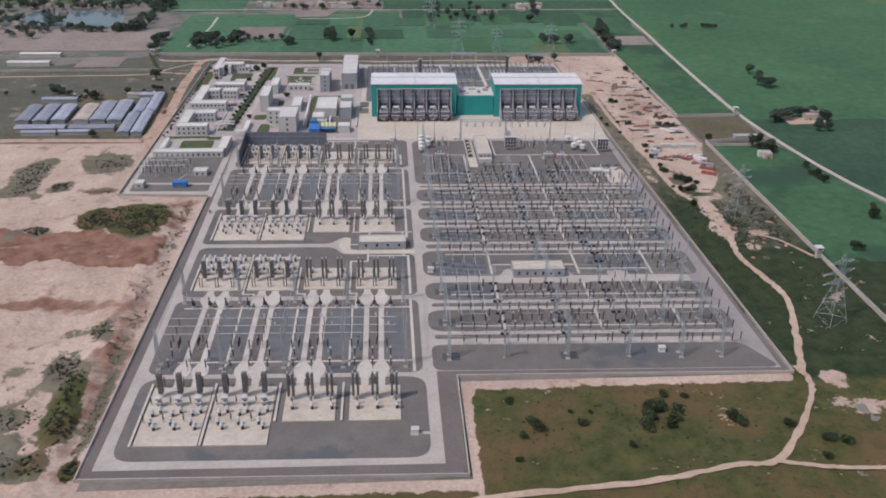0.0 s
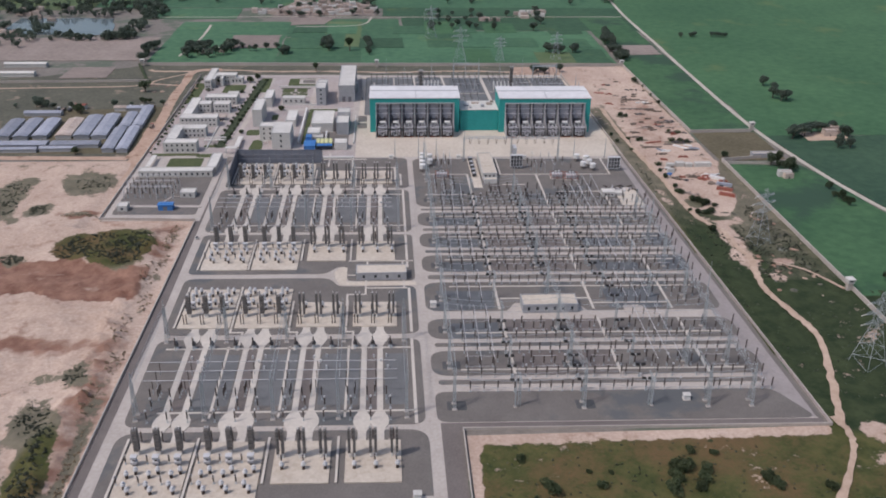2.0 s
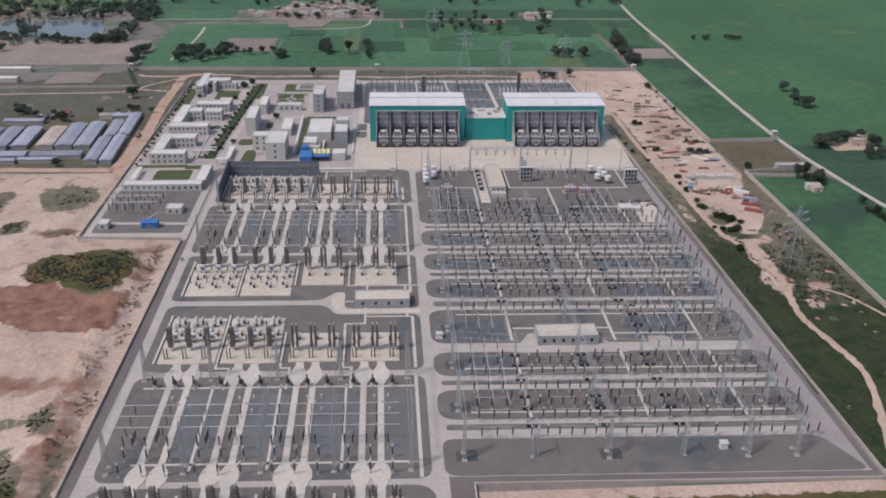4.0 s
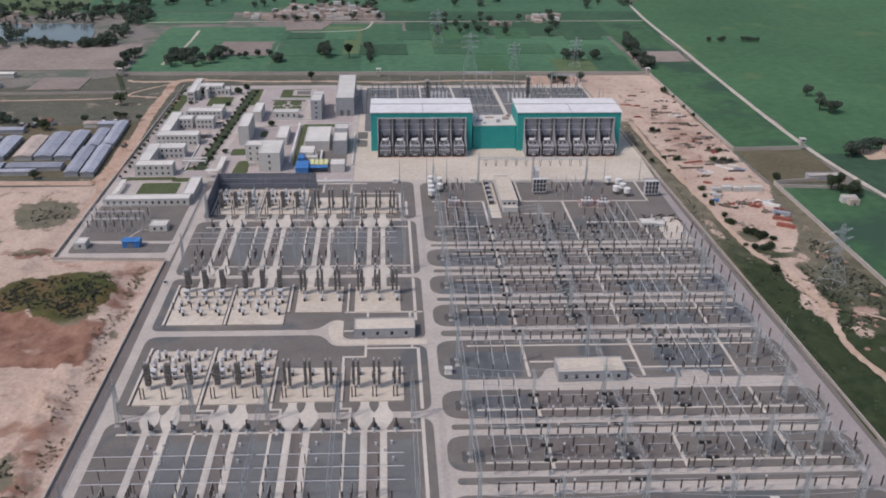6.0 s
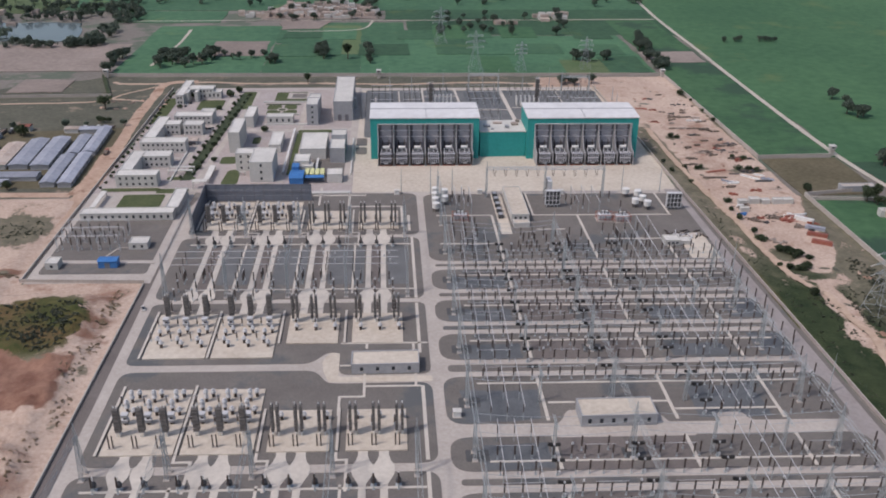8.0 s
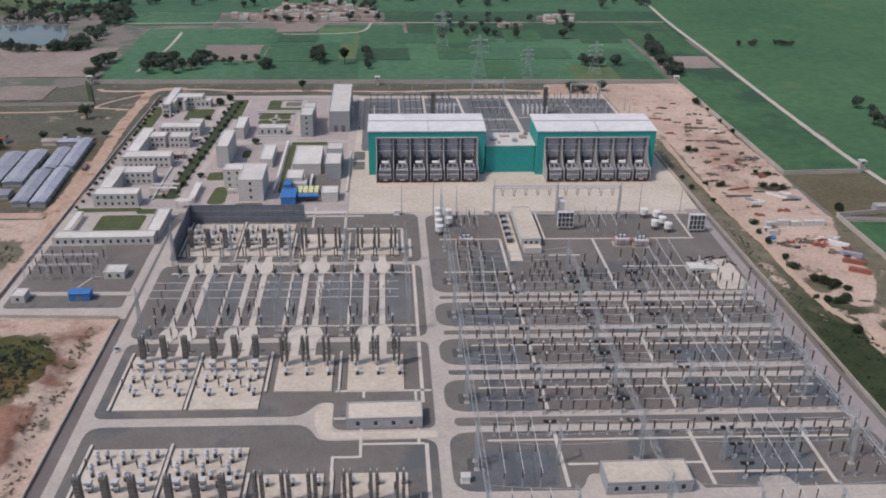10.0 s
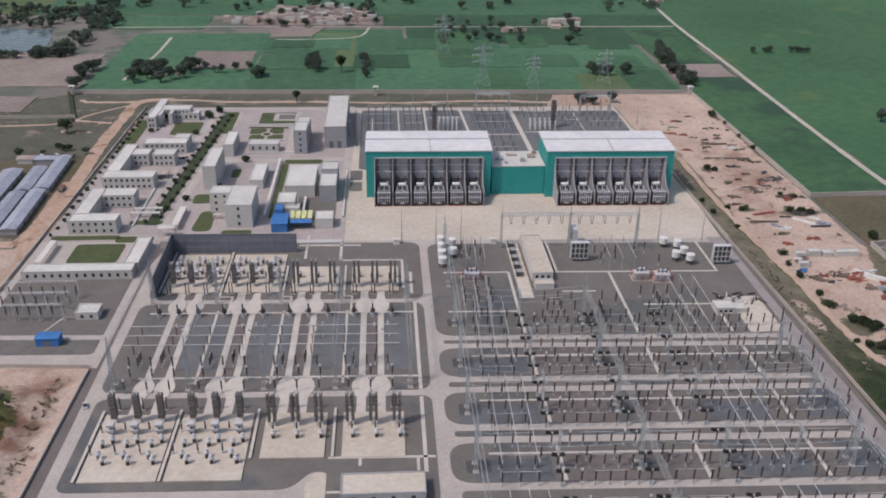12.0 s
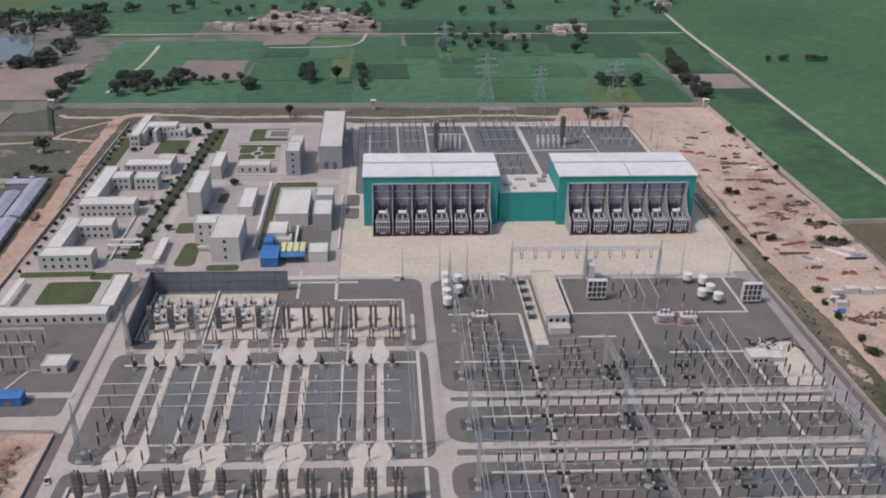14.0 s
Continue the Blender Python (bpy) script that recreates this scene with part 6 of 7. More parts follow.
# Farther trees wear the leaf colour with haze painted in.
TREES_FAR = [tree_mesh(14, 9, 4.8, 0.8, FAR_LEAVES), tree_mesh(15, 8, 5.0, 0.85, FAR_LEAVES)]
TREES = [tree_mesh(11, 9, 4.6, 0.75), tree_mesh(12, 8, 5.2, 0.8), tree_mesh(13, 12, 4.4, 0.8)]
BUSHES = [tree_mesh(21, 2.6, 2.2, 0.4), tree_mesh(22, 2.0, 2.6, 0.4)]
GRASS_BUSHES = [tree_mesh(23, 2.4, 2.3, 0.4, BUSH_LEAVES), tree_mesh(24, 1.9, 2.6, 0.4, BUSH_LEAVES)]


def tree(kind, x, y, s, label="dark green broad-leaved tree", name="tree", z=0.1, group=""):
    ob = new(name, kind[0])
    crown = new("crown", kind[1])
    crown.parent = ob
    ob.matrix_world = pose(x, y, z, 0, 0, rnd.uniform(0, 360)) @ Matrix.Diagonal((s, s, s * rnd.uniform(0.85, 1.1), 1))
    return tagged(ob, label, "tree" if name == "tree" else "bush", group)


rnd = random.Random(77)
for x0, y0, x1, y1, n, lo, hi, label in (
    (-234, 412, -176, 470, 26, 0.9, 1.5, "dark tree in the farmyard grove"), (-170, 445, -120, 470, 7, 0.7, 1.2, "dark tree beside the bare plot"),
    (-278, 386, -270, 470, 12, 0.8, 1.4, "dark tree in a field hedge"), (-60, 440, -60, 495, 5, 0.9, 1.5, "dark tree at a field edge"),
    (-12, 392, -8, 480, 5, 0.8, 1.3, "dark tree at a field edge"), (208, 432, 232, 440, 6, 1.1, 1.6, "dark tree in a clump amid crops"),
    (240, 434, 250, 442, 3, 1.1, 1.5, "dark tree in a clump amid crops"), (288, 380, 300, 520, 16, 0.9, 1.5, "dark tree along the field wall"),
    (-200, 650, 0, 790, 26, 0.8, 1.3, "dark tree among village houses"),
    (70, 560, 240, 680, 24, 0.7, 1.4, "dark tree scattered in the fields"), (380, 100, 440, 130, 12, 0.9, 1.5, "dark tree round the farm"),
    (410, 78, 425, 90, 3, 1.0, 1.5, "dark tree by the farm"), (326, 18, 350, 36, 7, 0.8, 1.2, "dark tree beside the small farm"),
    (415, 222, 430, 292, 5, 1.0, 1.5, "dark tree standing in the field"), (-400, 210, -210, 222, 14, 0.5, 0.9, "small dark tree behind the sheds"),
    (-340, 215, -330, 235, 3, 0.6, 1.0, "small dark tree behind the sheds"), (170, 336, 212, 346, 6, 0.7, 1.2, "dark tree inside the rear wall"),
    (355, -56, 361, -12, 9, 0.5, 0.8, "dark tree in a line beside the farm road"), (363, -122, 368, -116, 3, 0.7, 1.0, "dark tree standing in the field"), (324, -174, 332, -166, 2, 0.6, 0.9, "dark tree in a field corner"),
    (300, 470, 305, 536, 10, 0.9, 1.4, "dark tree along the field wall"), (-14, 480, -10, 492, 3, 0.9, 1.3, "dark tree at a field edge"), (-70, 462, -64, 500, 6, 0.8, 1.2, "dark tree at a field edge"), (-116, 426, -108, 446, 6, 0.8, 1.2, "dark tree beside the bare plot"),
    (60, 565, 130, 600, 8, 0.7, 1.2, "dark tree scattered in the fields"), (400, 520, 470, 530, 9, 0.6, 0.9, "dark tree in a far field hedge"),
):
    for i in range(n):
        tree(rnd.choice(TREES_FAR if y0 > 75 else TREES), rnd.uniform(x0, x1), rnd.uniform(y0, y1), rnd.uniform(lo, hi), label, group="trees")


def far_wood(x0, y0, x1, y1, n, lo, hi, label):
    """Distant trees that nobody could count, in one mesh."""
    s = Shape()
    for i in range(n):
        cx, cy, size = rnd.uniform(x0, x1), rnd.uniform(y0, y1), rnd.uniform(lo, hi)
        s.tube((cx, cy, 0), (cx, cy, 4 * size), 0.4 * size, 0.2 * size, 5)
        for b in range(6):
            bx, by, bz = cx + rnd.gauss(0, 2.2) * size, cy + rnd.gauss(0, 2.2) * size, rnd.uniform(3.2, 7.5) * size
            for k in range(26):
                d = Vector((rnd.gauss(0, 1), rnd.gauss(0, 1), rnd.gauss(0, 0.8))).normalized() * 2.3 * size
                p = Vector((bx, by, bz)) + d * rnd.uniform(0.6, 1)
                u = Vector((rnd.gauss(0, 1), rnd.gauss(0, 1), rnd.gauss(0, 0.6))).normalized() * 1.0 * size
                w = u.cross(d).normalized() * 0.8 * size
                s.add([p - u, p + w, p + u, p - w], [(0, 1, 2, 3)])
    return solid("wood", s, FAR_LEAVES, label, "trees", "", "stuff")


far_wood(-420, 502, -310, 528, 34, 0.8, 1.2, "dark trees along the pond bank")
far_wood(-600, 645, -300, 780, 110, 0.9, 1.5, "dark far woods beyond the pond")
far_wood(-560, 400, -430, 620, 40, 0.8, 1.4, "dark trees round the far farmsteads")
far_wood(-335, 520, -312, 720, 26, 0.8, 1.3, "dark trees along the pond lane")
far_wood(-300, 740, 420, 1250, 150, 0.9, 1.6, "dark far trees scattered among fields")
tree(TREES[0], -240, 268, 1.5, "round dark tree on waste ground")
for x, y, k in ((-177, 297, 0.6), (-173, 301, 0.65), (-168, 304, 0.7), (-137, 303, 0.7), (-131, 318, 0.6), (-176, 270, 0.4), (-140, 264, 0.45), (-122, 130, 0.4), (-93, 200, 0.5), (-104, 150, 0.4)):
    tree(BUSHES[0], x, y, k * 3.2, "dark leafy tree beside the quarters", "tree", 0.3, "garden trees")
for x, y, s in ((-284, 194, 1.2), (-288, 198, 1.0), (-254, 78, 0.9), (-234, 230, 0.7), (-230, 228, 0.6), (-226, 229, 0.6)):
    tree(TREES[1], x, y, s, "dark tree beside the sheds")
tree(TREES[2], -69, 348, 1.0, "dark tree inside the rear wall")
tree(TREES[2], -34, 449, 1.4, "dark tree alone in a field")
for i in range(34):
    s = i / 33
    tree(BUSHES[i % 2], -136.5 + 13.5 * s + (3.6 if i % 2 else -3.6), 96 + 212 * s, rnd.uniform(0.6, 1.15), "clipped dark bush in the planted strip", "bush", 0.5, "bushes of the planted strip")
for i in range(24):
    tree(BUSHES[i % 2], -191 + 0.6 * (i % 3), 78 + i * 10.2, rnd.uniform(0.5, 0.9), "small dark bush along the office wall", "bush", 0.3, "bushes along the wall")
for x, y, s in ((134, -351, 1.5), (140, -345, 1.7), (146, -352, 1.4), (137, -342, 1.5), (131, -358, 1.6), (149, -346, 1.3), (143, -357, 1.2), (175, -353, 1.5), (177, -357, 1.4), (78, -357, 1.6), (76, -353, 1.3), (67, -335, 1.0), (70, -363, 1.0), (100, -355, 1.1), (146, -333, 1.0), (156, -335, 0.9), (120, -372, 0.9), (96, -345, 0.6), (106, -346, 0.6), (200, -360, 1.2), (214, -372, 1.4), (222, -374, 1.3), (208, -384, 1.0), (66, -380, 0.8)):
    tree(GRASS_BUSHES[int(x) % 2], x, y, s * 1.15, "green thorn bush in rough grass", "bush", 0.02, "thorn bushes in the grass")
for x, y, s in ((237, 39, 1.2), (234, 24, 1.0), (234, 10, 1.3), (236, -10, 1.2), (236, -23, 1.5), (242, -36, 1.5), (245, -42, 1.7), (250, -46, 1.6), (248, -60, 1.4), (255, -50, 1.3), (300, 58, 2.0)):
    tree(BUSHES[int(y) % 2], x, y, s, "dark thorn bush beside the sandy track", "bush", 0.12, "thorn bushes by the track")

def scrub_patch(spots, n, lo, hi, leaf_mat, label, ground):
    """Low clumps that nobody could count, thrown over oval patches."""
    s = Shape()
    for cx, cy, rx, ry, share in spots:
        for i in range(int(n * share)):
            a, r = rnd.uniform(0, 2 * math.pi), math.sqrt(rnd.random())
            x, y, size = cx + rx * r * math.cos(a), cy + ry * r * math.sin(a), rnd.uniform(lo, hi)
            z = ground(x, y)
            for k in range(16):
                d = Vector((rnd.gauss(0, 1), rnd.gauss(0, 1), abs(rnd.gauss(0, 0.7)))).normalized() * size
                u = Vector((rnd.gauss(0, 1), rnd.gauss(0, 1), rnd.gauss(0, 0.5))).normalized() * size * 0.5
                w = u.cross(d).normalized() * size * 0.4
                p = Vector((x, y, z)) + d * rnd.uniform(0.4, 1.0)
                s.add([p - u, p + w, p + u, p - w], [(0, 1, 2, 3)])
    return solid("scrub", s, leaf_mat, label, "scrub", "", "stuff")


scrub_patch([(-178, -110, 24, 20, 1.4), (-160, -114, 13, 26, 1.1), (-198, -114, 10, 17, 0.5), (-150, -336, 5, 20, 0.5), (-145, -352, 4, 10, 0.2), (-134, -378, 3, 7, 0.2), (-151, -377, 6, 8, 0.2)], 190, 0.4, 1.2, SCRUB_LEAVES, "dense grey-green scrub in a dug hollow", west_height)
scrub_patch([(-275, -12, 12, 24, 0.8), (-270, -44, 10, 18, 0.5), (-243, -44, 7, 10, 0.5), (-219, 8, 15, 15, 0.5), (-232, -129, 8, 6, 0.5), (-161, -297, 8, 13, 0.6), (-151, -262, 6, 9, 0.4), (-153, -311, 6, 10, 0.4), (-172, -340, 12, 12, 0.4), (-163, -372, 10, 10, 0.4)], 130, 0.4, 1.0, SCRUB_LEAVES, "thin grey-green scrub on the sand", west_height)
scrub_patch([(-139, -92, 4, 20, 0.4), (-136, -128, 3, 10, 0.2), (-141, -150, 5, 14, 0.35), (-136, -182, 4, 12, 0.25), (-141, -214, 4, 16, 0.35), (-136, -246, 4, 14, 0.3), (-140, -284, 4, 18, 0.4), (-135, -340, 3, 36, 0.5), (-212, -54, 14, 3, 0.4)], 150, 0.3, 0.9, STRAW, "dry straw-coloured scrub along the station wall", west_height)
scrub_patch([(262, -110, 9, 26, 0.6), (282, -120, 9, 45, 0.9), (280, -70, 8, 20, 0.5), (240, -115, 8, 30, 0.3), (258, -155, 12, 14, 0.4)], 210, 0.4, 1.1, SCRUB_LEAVES, "grey-green scrub beside the crop wall", east_height)
scrub_patch([(224, -120, 3, 90, 0.6), (220, -10, 3, 60, 0.5), (130, -400, 90, 60, 0.9), (130, -350, 80, 28, 0.9), (255, -250, 30, 50, 0.6)], 150, 0.25, 0.7, SCRUB_LEAVES, "low tufts in the rough grass", east_height)

# ---- sheds, village and farms ----
def long_shed(x, y, w, d, h=3.6, mat=SHEET, label="long low shed with a weathered sheet roof", rz=0.0):
    ob = thing("shed", pose(x, y, 0.1, 0, 0, rz), label, "shed", "sheds beside the sandy road")
    part("wall", Shape().box(-w / 2, 0, 0, w / 2, d, h), GREY_CLAD if mat is SHEET else WALL, ob)
    part("roof", Shape().extruded([(-w / 2 - 0.5, h), (w / 2 + 0.5, h), (w / 2 + 0.5, h + 0.15), (0, h + 1.3), (-w / 2 - 0.5, h + 0.15)], -0.5, d + 0.5), mat, ob)
    n = max(2, int(d / 9))
    for i in range(n):
        part("door", Shape().box(w / 2 - 0.03, d * (i + 0.4) / n, 0, w / 2 + 0.07, d * (i + 0.4) / n + 1.6, 2.2), DARK, ob)
    return ob


for x, y, w, d in ((-261, 118, 13, 59), (-245.5, 117, 12.5, 64), (-228.5, 82, 9.5, 58), (-230, 143, 9, 43), (-216.5, 81, 9, 62), (-219, 146, 9, 61), (-297, 118, 12, 50), (-313, 116, 12, 52), (-329, 116, 12, 50)):
    long_shed(x, y, w, d, rz=3)
long_shed(-276.5, 118, 13, 50, 3.6, MUD, "long low shed with a tan roof", 3)
for x, y, w, d in ((-240, 100, 11, 40), (-284, 100, 11, 44), (-256, 88, 6, 30), (-288, 86, 6, 30), (-226, 205, 8, 16), (-300, 190, 8, 34)):
    long_shed(x, y, w, d, 3.2, SHEET, "low cross shed with a weathered sheet roof", 90)
long_shed(-243, 205, 8, 11, 3.4, MUD, "small shed with a tan roof", 90)
long_shed(-283, 210, 7, 9, 4.2, RED, "small red-roofed house beside the sheds", 90)
for y in (374, 334):
    long_shed(-374, y, 9, 46, 4, ROOF, "long red-walled shed with a pale roof", 90)


def truck(x, y, rz, mat, label):
    ob = thing("truck", pose(x, y, 0.12, 0, 0, rz), label, "truck", "parked trucks")
    part("cab", Shape().sideways([(3.0, 0.7), (5.2, 0.7), (5.2, 1.9), (4.8, 2.9), (3.0, 2.9)], -1.15, 1.15), mat, ob)
    part("windscreen", Shape().box(-1.0, 5.0, 1.9, 1.0, 5.15, 2.7), GLASS, ob)
    part("load_bed", Shape().box(-1.25, -4.6, 1.0, 1.25, 2.8, 2.5), CLOTH if mat is not WHITE else DARK, ob)
    for v in (-3.0, 4.0):
        part("axle", Shape().tube((-1.25, v, 0.5), (1.25, v, 0.5), 0.5, n=10), DARK, ob, "dark wheels on one axle")
    return ob


for x, y, rz, m in ((-240, 209, 10, WHITE), (-235, 209, -8, DARK), (-230, 210, 5, WHITE), (-222, 214, 80, DARK), (-308, 203, 3, WHITE), (-303, 203, -4, DARK), (-297, 204, 6, WHITE), (-207, 150, 4, RED)):
    truck(x, y, rz, m, {WHITE: "white truck with a dark load bed", DARK: "dark dusty truck", RED: "dusty red truck on the sandy road"}[m] + " parked beside sheds")
def car(x, y, rz, mat, label):
    ob = thing("car", pose(x, y, 0.25, 0, 0, rz), label, "car", "parked cars")
    part("body", Shape().sideways([(-2.2, 0.3), (2.2, 0.3), (2.25, 0.8), (1.2, 0.95), (-2.1, 1.0)], -0.88, 0.88), mat, ob)
    part("cabin", Shape().sideways([(-1.7, 0.98), (1.2, 0.95), (0.5, 1.5), (-1.3, 1.52)], -0.78, 0.78), GLASS, ob, "dark glazed cabin")
    for sx in (-0.85, 0.85):
        for sy in (-1.35, 1.35):
            part("wheel", Shape().tube((sx - 0.1, sy, 0.33), (sx + 0.1, sy, 0.33), 0.33, n=10), DARK, ob)
    return ob


for x, y, rz, m, label in ((-146, 207, 85, WHITE, "white car parked beside the office"), (-143, 208, 92, RED, "dark red car parked beside the office"), (-140, 208, 88, DARK, "dark car parked beside the office"), (-137.5, 209, 90, WHITE, "white car parked beside the office"),
                           (-172, 274, 5, DARK, "dark car parked at the quarters"), (-172, 280, 0, WHITE, "white car parked at the quarters"), (-169, 284, 8, DARK, "dark car parked at the quarters"), (-148, 168, 90, DARK, "dark car beside the canopy")):
    car(x, y, rz, m, label)
car(-121.5, -93.5, 20, WHITE, "white car parked beside the filter bank")
sheet("station_paving", [(-334, 80), (-206, 80), (-206, 216), (-334, 200)], 0.09, PLOT, "bare trodden yard between sheds", "yard")


def mud_house(x, y, w, d, h, mat, rz, label):
    if y > 500:
        t, g = 0.4, h + 0.7
        rings = [[(a, b, z) for a, b in ((i, i), (w - i, i), (w - i, d - i), (i, d - i))] for i, z in ((0, 0), (0, g), (t, g), (t, h))]
        far = Shape().add([p for r in rings for p in r], [(4 * k + i, 4 * k + (i + 1) % 4, 4 * k + 4 + (i + 1) % 4, 4 * k + 4 + i) for k in range(3) for i in range(4)] + [(12, 13, 14, 15)])
        return solid("village_house", far, mat, label, "house", "village houses", "", pose(x, y, 0.0, 0, 0, rz))
    ob = thing("village_house", pose(x, y, 0.0, 0, 0, rz), label, "house", "village houses")
    part("wall", Shape().box(0, 0, 0, w, d, h), mat, ob)
    par = Shape()
    for a in ((0, 0, w, 0.4), (0, d - 0.4, w, d), (0, 0.4, 0.4, d - 0.4), (w - 0.4, 0.4, w, d - 0.4)):
        par.box(a[0], a[1], h, a[2], a[3], h + 0.8)
    part("parapet", par, mat, ob)
    if y < 500:
        part("door", Shape().box(w * 0.4, -0.08, 0, w * 0.4 + 1.4, 0, 2.2), DARK, ob)
    return ob


for x0, y0, x1, y1, n in ((-150, 664, -8, 712, 70), (-190, 668, -150, 684, 10), (-130, 712, -20, 770, 38), (198, 640, 236, 680, 12), (140, 620, 168, 632, 3), (404, 108, 426, 120, 4), (328, 4, 342, 12, 2), (-222, 425, -190, 440, 4), (-520, 620, -440, 700, 12), (-560, 500, -470, 560, 8), (330, 800, 420, 900, 6)):
    for i in range(n):
        m = rnd.choice((MUD, MUD, WALL, MUD, MUD, WALL, MUD))
        mud_house(rnd.uniform(x0, x1), rnd.uniform(y0, y1), rnd.uniform(6, 14), rnd.uniform(5, 10), rnd.uniform(3, 6), m, rnd.uniform(-8, 8), {MUD: "flat-roofed mud-plastered village house", WALL: "flat-roofed whitewashed village house", RED: "flat-roofed red brick village house"}[m])
sheet("village_ground", wild([(-150, 660), (-60, 660), (-2, 664), (-6, 716), (-20, 770), (-130, 770), (-140, 712)], 4, 10, 90), 0.7, FALLOW, "trodden bare ground of the village", "ground")
sheet("village_ground", wild([(-122, 598), (-72, 598), (-62, 654), (-126, 654)], 3, 8, 92), 0.68, FALLOW, "bare threshing ground below the village", "ground")
sheet("village_ground", wild([(396, 100), (434, 100), (434, 122), (396, 122)], 3, 6, 91), 0.72, DIRT, "trodden pale ground of the farm", "ground")

house("long grey low building on the plot wall", "farm building", [(324, 53.5, 348, 60, 4, dict(wall=GREY_CLAD, roof=CONCRETE))], "farm_building")
wall_run("wall_field", (297, 41), (356, 36), 2.6, 0.5, CONCRETE, "low pale wall below the olive plot")

# ---- watchtowers on the wall and power-line towers ----
def watchtower(x, y):
    ob = thing("watchtower", pose(x, y, 0.1), "small pale watchtower on the wall", "watchtower", "watchtowers on the wall")
    part("shaft", Shape().box(-1.5, -1.5, 0, 1.5, 1.5, 5.5), CONCRETE, ob)
    part("cabin", Shape().box(-2.0, -2.0, 5.5, 2.0, 2.0, 7.8), WALL, ob)
    part("roof", Shape().box(-2.5, -2.5, 7.8, 2.5, 2.5, 8.2), ROOF, ob)
    for k, (a, b) in enumerate(((-2.05, -1.2), (1.95, -1.2))):
        part("window", Shape().box(-1.2, a, 6.3, 1.2, a + 0.1, 7.3), GLASS, ob)
    return ob


for x, y in ((-0.5, 369), (286, 366), (-268, 375), (294.5, -182), (352, 130)):
    watchtower(x, y)


def pylon(x, y, h, rz=0.0):
    ob = thing("pylon", pose(x, y, 0, 0, 0, rz), "grey lattice power-line tower with three arms", "pylon", "power-line towers")
    part("base_frame", Shape().lattice((0, 0, 0), (0, 0, h * 0.55), 0.3 * h, 0.09 * h, 6, 0.14), STEEL, ob)
    part("body", Shape().lattice((0, 0, h * 0.55), (0, 0, h), 0.09 * h, 0.03 * h, 8, 0.11), STEEL, ob)
    for z, w in ((0.6, 0.2), (0.74, 0.23), (0.88, 0.18)):
        for s in (-1, 1):
            part("arm", Shape().lattice((0, 0, h * z), (s * h * w, 0, h * z + 0.4), 0.06 * h, 0.01 * h, 5, 0.08), STEEL, ob)
            part("insulator_string", Shape().tube((s * h * w, 0, h * z + 0.4), (s * h * w, 2.6, h * z - 2.0), 0.22, n=5), WHITE, ob)
    return ob


pylon(265, -264, 44, 20)
pylon(264, -112, 40, 20)
pylon(98, 392, 42, 10)
pylon(146, 396, 30, 10)
pylon(214, 400, 34, 10)
pylon(70, 520, 42, 10)

# ---- builders' clutter on the sandy strip ----
def pile(x, y, w, d, h, mat, label, rz=0.0):
    s = Shape()
    n = 10
    ring = [(math.cos(2 * math.pi * i / n), math.sin(2 * math.pi * i / n)) for i in range(n)]
    for k, (r, z) in enumerate(((1, 0), (0.8, 0.45), (0.45, 0.85), (0.1, 1.0))):
        s.v.extend((c[0] * r * w / 2 * rnd.uniform(0.8, 1.2), c[1] * r * d / 2 * rnd.uniform(0.8, 1.2), z * h) for c in ring)
    s.f = [(a * n + i, a * n + (i + 1) % n, (a + 1) * n + (i + 1) % n, (a + 1) * n + i) for a in range(3) for i in range(n)] + [tuple(range(3 * n, 4 * n))]
    return solid("mound", s, mat, label, "mound", "mounds on the sand", "", pose(x, y, 0.1, 0, 0, rz))


def container(x, y, rz, mat, label):
    ob = thing("container", pose(x, y, 0.14, 0, 0, rz), label, "container", "site containers")
    part("body", Shape().box(-6, -1.25, 0.1, 6, 1.25, 2.6), mat, ob)
    for i in range(9):
        part("rib", Shape().box(-5.6 + i * 1.35, -1.33, 0.3, -5.3 + i * 1.35, -1.25, 2.4), mat, ob)
    part("door", Shape().box(6, -1.15, 0.2, 6.07, 1.15, 2.5), mat, ob)
    return ob


def timber_stack(x, y, w, rz, mat, label="stack of dusty beams on the sand"):
    ob = thing("beam_stack", pose(x, y, 0.14, 0, 0, rz), label, "stack", "stacks of beams")
    for i in range(5):
        z, y0 = (0, i * 0.7 - 1.1) if i < 3 else (0.6, (i - 3) * 0.7 - 0.7)
        part("beam", Shape().box(-w / 2 + rnd.uniform(-0.6, 0.6), y0, z, w / 2 + rnd.uniform(-0.6, 0.6), y0 + 0.55, z + 0.55), mat, ob)
    return ob


def heap(x, y, w, d, n, mat, label, rz=0.0):
    """Boards, frames and offcuts thrown together."""
    s = Shape()
    for i in range(n):
        u, v, a = rnd.gauss(0, w / 4), rnd.gauss(0, d / 4), rnd.gauss(0, 0.5)
        p, q, z = rnd.uniform(0.6, max(1.4, w / 5)), rnd.uniform(0.15, 0.6), rnd.uniform(0.2, 1.4)
        c, e = math.cos(a), math.sin(a)
        s.prism([(u + i0 * c - j0 * e, v + i0 * e + j0 * c) for i0, j0 in ((-p, -q), (p, -q), (p, q), (-p, q))], 0.0, z)
    return solid("scrap_heap", s, mat, label, "scrap heap", "scrap heaps on the sand", "stuff", pose(x, y, 0.3, 0, 0, rz))


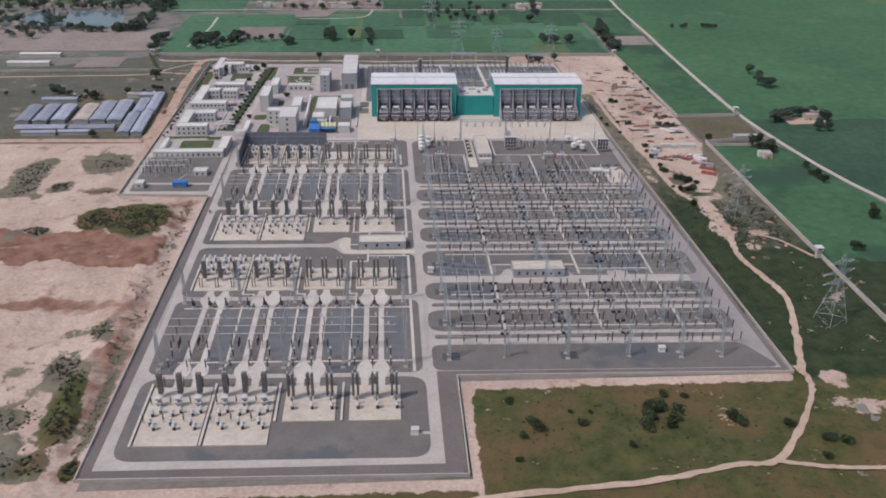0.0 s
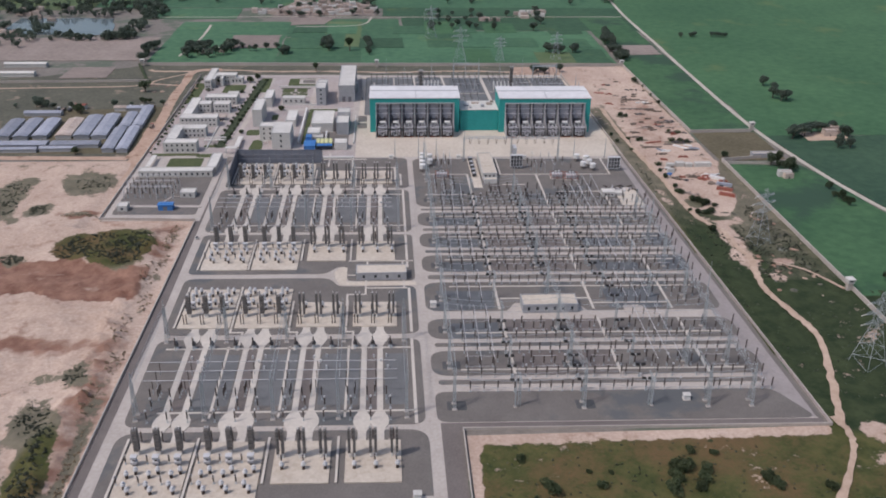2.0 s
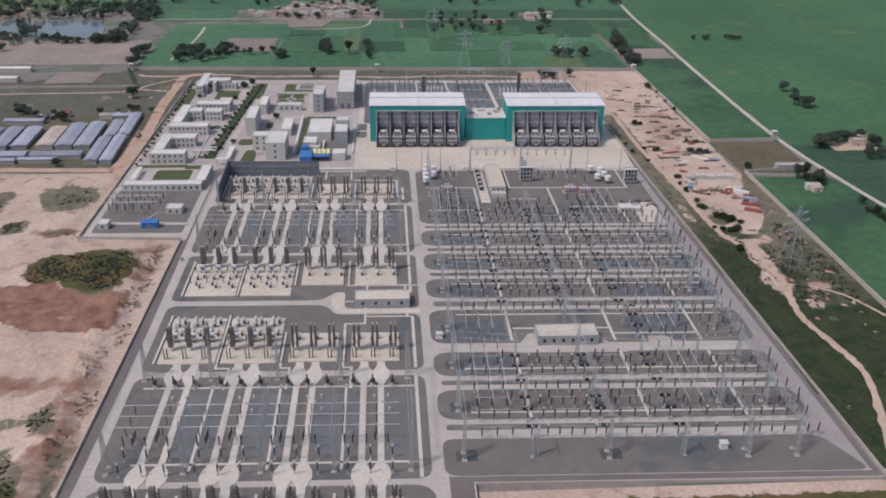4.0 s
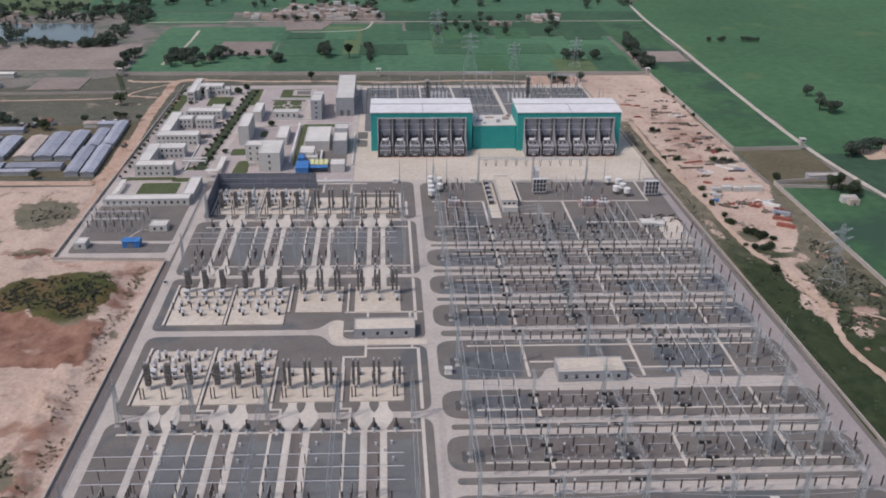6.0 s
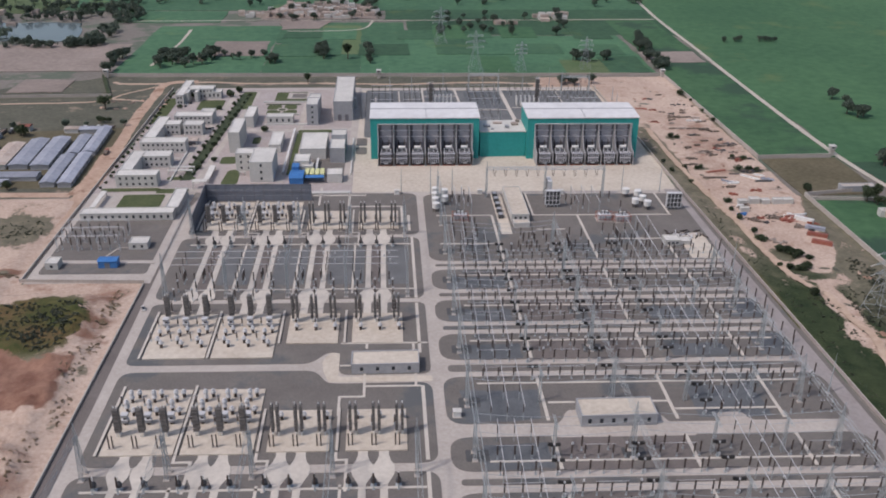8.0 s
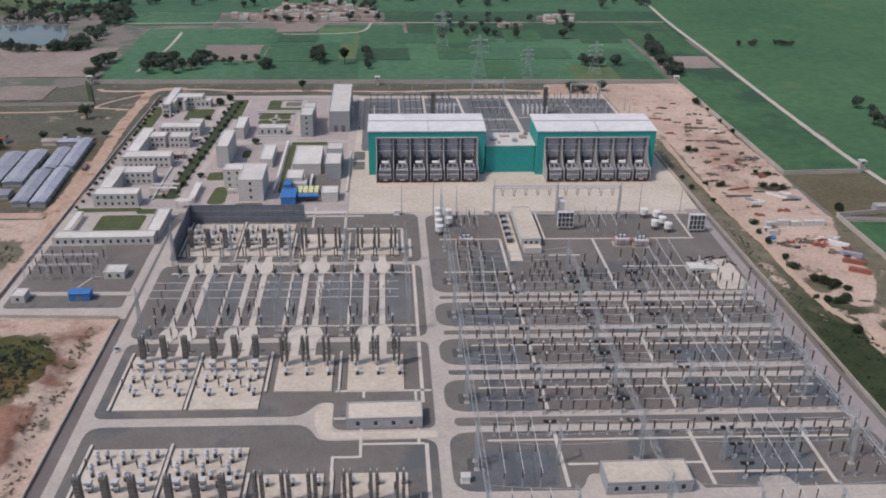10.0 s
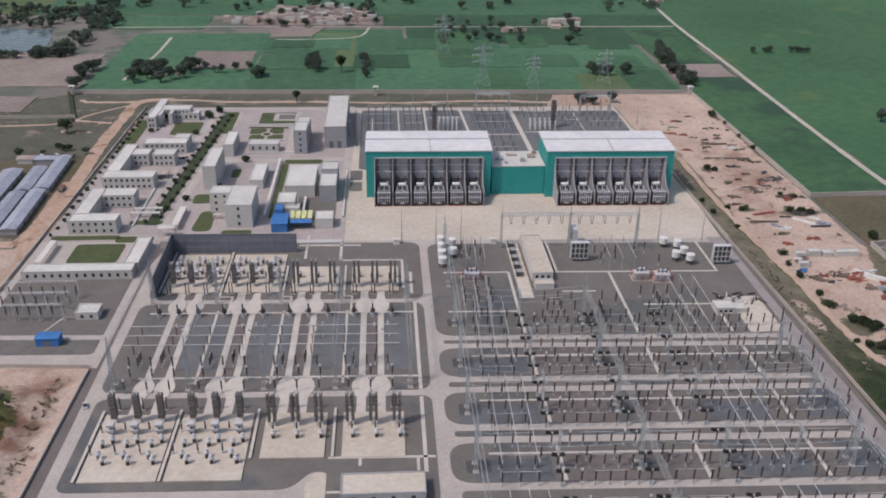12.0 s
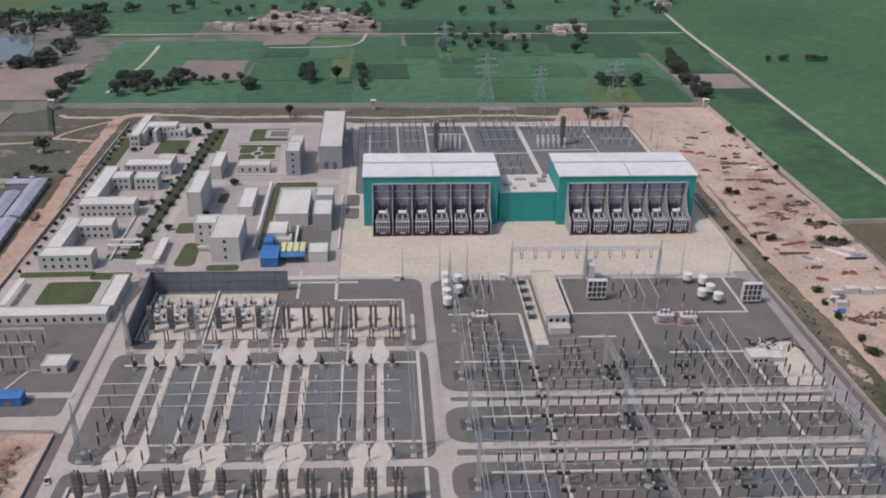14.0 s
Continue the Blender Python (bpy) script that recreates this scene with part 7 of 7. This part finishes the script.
container(274, -18, 150, RED, "faded red container on the sand")
container(272, -29, 150, RED, "rusty red container on the sand")
container(277, -8, 150, SHEET, "pale grey container on the sand")
container(276, 6, 140, WHITE, "dusty white container on the sand")
for x, y in ((243, 34), (251, 35), (259, 34), (267, 34), (274, 34), (240, 22)):
    house("small site hut with a pale roof", "hut", [(x, y, x + rnd.uniform(5.5, 7.2), y + rnd.uniform(3, 5), rnd.uniform(2.4, 3.2), {})], "site_hut", "site huts")
for x, y, w, rz, m in ((262, 230, 20, 2, CLOTH), (261, 198, 34, -2, CLOTH), (259, 181, 10, -12, CLOTH), (263, 166, 6, 0, CLOTH), (278, 154, 10, -30, CLOTH), (249, 97, 16, 16, RED), (244, 84, 17, -2, CLOTH), (281, 153, 8, 60, CLOTH), (240, 125, 9, -25, CLOTH), (270, 84, 14, -45, WHITE), (278, 88, 7, -20, WHITE), (277, 76, 12, 0, DARK), (250, 77, 9, -50, SHEET), (254, 156, 5, 10, CLOTH), (257, 137, 6, -40, CLOTH)):
    timber_stack(x, y, w, rz, m)
for x, y, w, d, n, m, label in (
    (259, 240, 8, 4, 12, DARK, "dark steel offcuts on the sand"), (273, 219, 12, 5, 16, WHITE, "pale crates and frames on the sand"),
    (274, 193, 9, 4, 14, CLOTH, "brown timber offcuts on the sand"), (277, 168, 4, 3, 8, DARK, "dark steel offcuts on the sand"),
    (273, 154, 12, 6, 24, CLOTH, "brown timber offcuts on the sand"), (283, 156, 8, 7, 18, DARK, "dark steel offcuts on the sand"),
    (256, 141, 7, 5, 14, CLOTH, "brown timber offcuts on the sand"), (258, 132, 7, 5, 12, CLOTH, "brown timber offcuts on the sand"),
    (276, 124, 14, 5, 26, CLOTH, "brown timber in dry scrub"), (240, 124, 8, 5, 12, CLOTH, "brown timber in dry scrub"),
    (274, 97, 20, 8, 40, DARK, "dark frames in dry scrub"), (253, 74, 8, 5, 14, WHITE, "pale crates and frames on the sand"),
    (282, 80, 10, 6, 16, SHEET, "grey sheets and frames on the sand"), (248, 66, 10, 6, 10, CLOTH, "brown timber offcuts on the sand"),
    (257, 12, 12, 8, 30, CLOTH, "brown timber offcuts on the sand"), (266, 8, 12, 8, 30, RED, "rusty frames on the sand"),
    (268, -4, 8, 6, 20, CLOTH, "brown timber offcuts on the sand"), (274, 14, 12, 6, 22, WHITE, "pale crates and frames on the sand"),
    (240, 18, 6, 4, 10, BLUE, "blue sheets beside a hut"), (244, 30, 8, 4, 10, WHITE, "pale crates beside a hut"),
    (252, 222, 8, 5, 10, CLOTH, "brown timber offcuts on the sand"), (268, 242, 8, 4, 8, CLOTH, "brown timber offcuts on the sand"),
):
    heap(x, y, w, d, n, m, label, rnd.uniform(-15, 15))
litter = random.Random(15)
for i in range(58):
    x, y = litter.uniform(234, 284), litter.choice((litter.uniform(60, 320), litter.uniform(90, 240), litter.uniform(-30, 60)))
    m, label = litter.choice(((CLOTH, "brown timber offcuts on the sand"), (CLOTH, "brown timber offcuts on the sand"), (DARK, "dark steel offcuts on the sand"), (MUD, "dusty crates and boards on the sand"), (RED, "rusty frames on the sand")))
    heap(x, y, litter.uniform(3, 11), litter.uniform(2, 4), litter.randint(5, 14), m, label, litter.uniform(-25, 10))
for x, y, s in ((242, -38, 1.3), (246, -42, 1.5), (248, -47, 1.2), (238, -60, 1.2), (244, -63, 1.4), (248, -61, 1.3), (234, -58, 1.0), (238, -92, 1.5), (274, 99, 1.3), (280, 97, 1.2), (267, 101, 1.3), (240, 104, 1.2), (236, 103, 1.0), (239, 176, 1.5), (243, 174, 1.2), (285, 302, 1.8), (289, 280, 1.3), (289, 248, 1.0), (289, 218, 1.2), (272, 126, 1.0), (279, 123, 1.1), (228, 106, 1.0), (216, 118, 1.0), (217, 100, 1.1), (224, 76, 1.0)):
    tree(BUSHES[int(y) % 2], x, y, s, "dark thorn bush on the sand", "bush", 0.15, "thorn bushes on the sand")
for i in range(40):
    x, y = rnd.uniform(230, 286), rnd.uniform(60, 330)
    pile(x, y, rnd.uniform(1.5, 6), rnd.uniform(1.5, 4), rnd.uniform(0.3, 0.9), rnd.choice((SAND, SAND, PIT, DIRT, SCRUB)), "low mound of rubble and earth", rnd.uniform(0, 180))
for i in range(34):
    x, y = rnd.uniform(246, 292), rnd.uniform(-190, -60)
    pile(x, y, rnd.uniform(3, 9), rnd.uniform(2, 6), rnd.uniform(0.3, 0.8), rnd.choice((SAND, PIT, SCRUB, SCRUB)), "low mound of earth in rough grass", rnd.uniform(0, 180))
for i in range(16):
    x, y = rnd.uniform(-250, -190), rnd.uniform(265, 300)
    pile(x, y, rnd.uniform(2, 7), rnd.uniform(2, 5), rnd.uniform(0.5, 1.4), rnd.choice((SAND, CLOTH)), "mound of pale builders' rubble", rnd.uniform(0, 180))
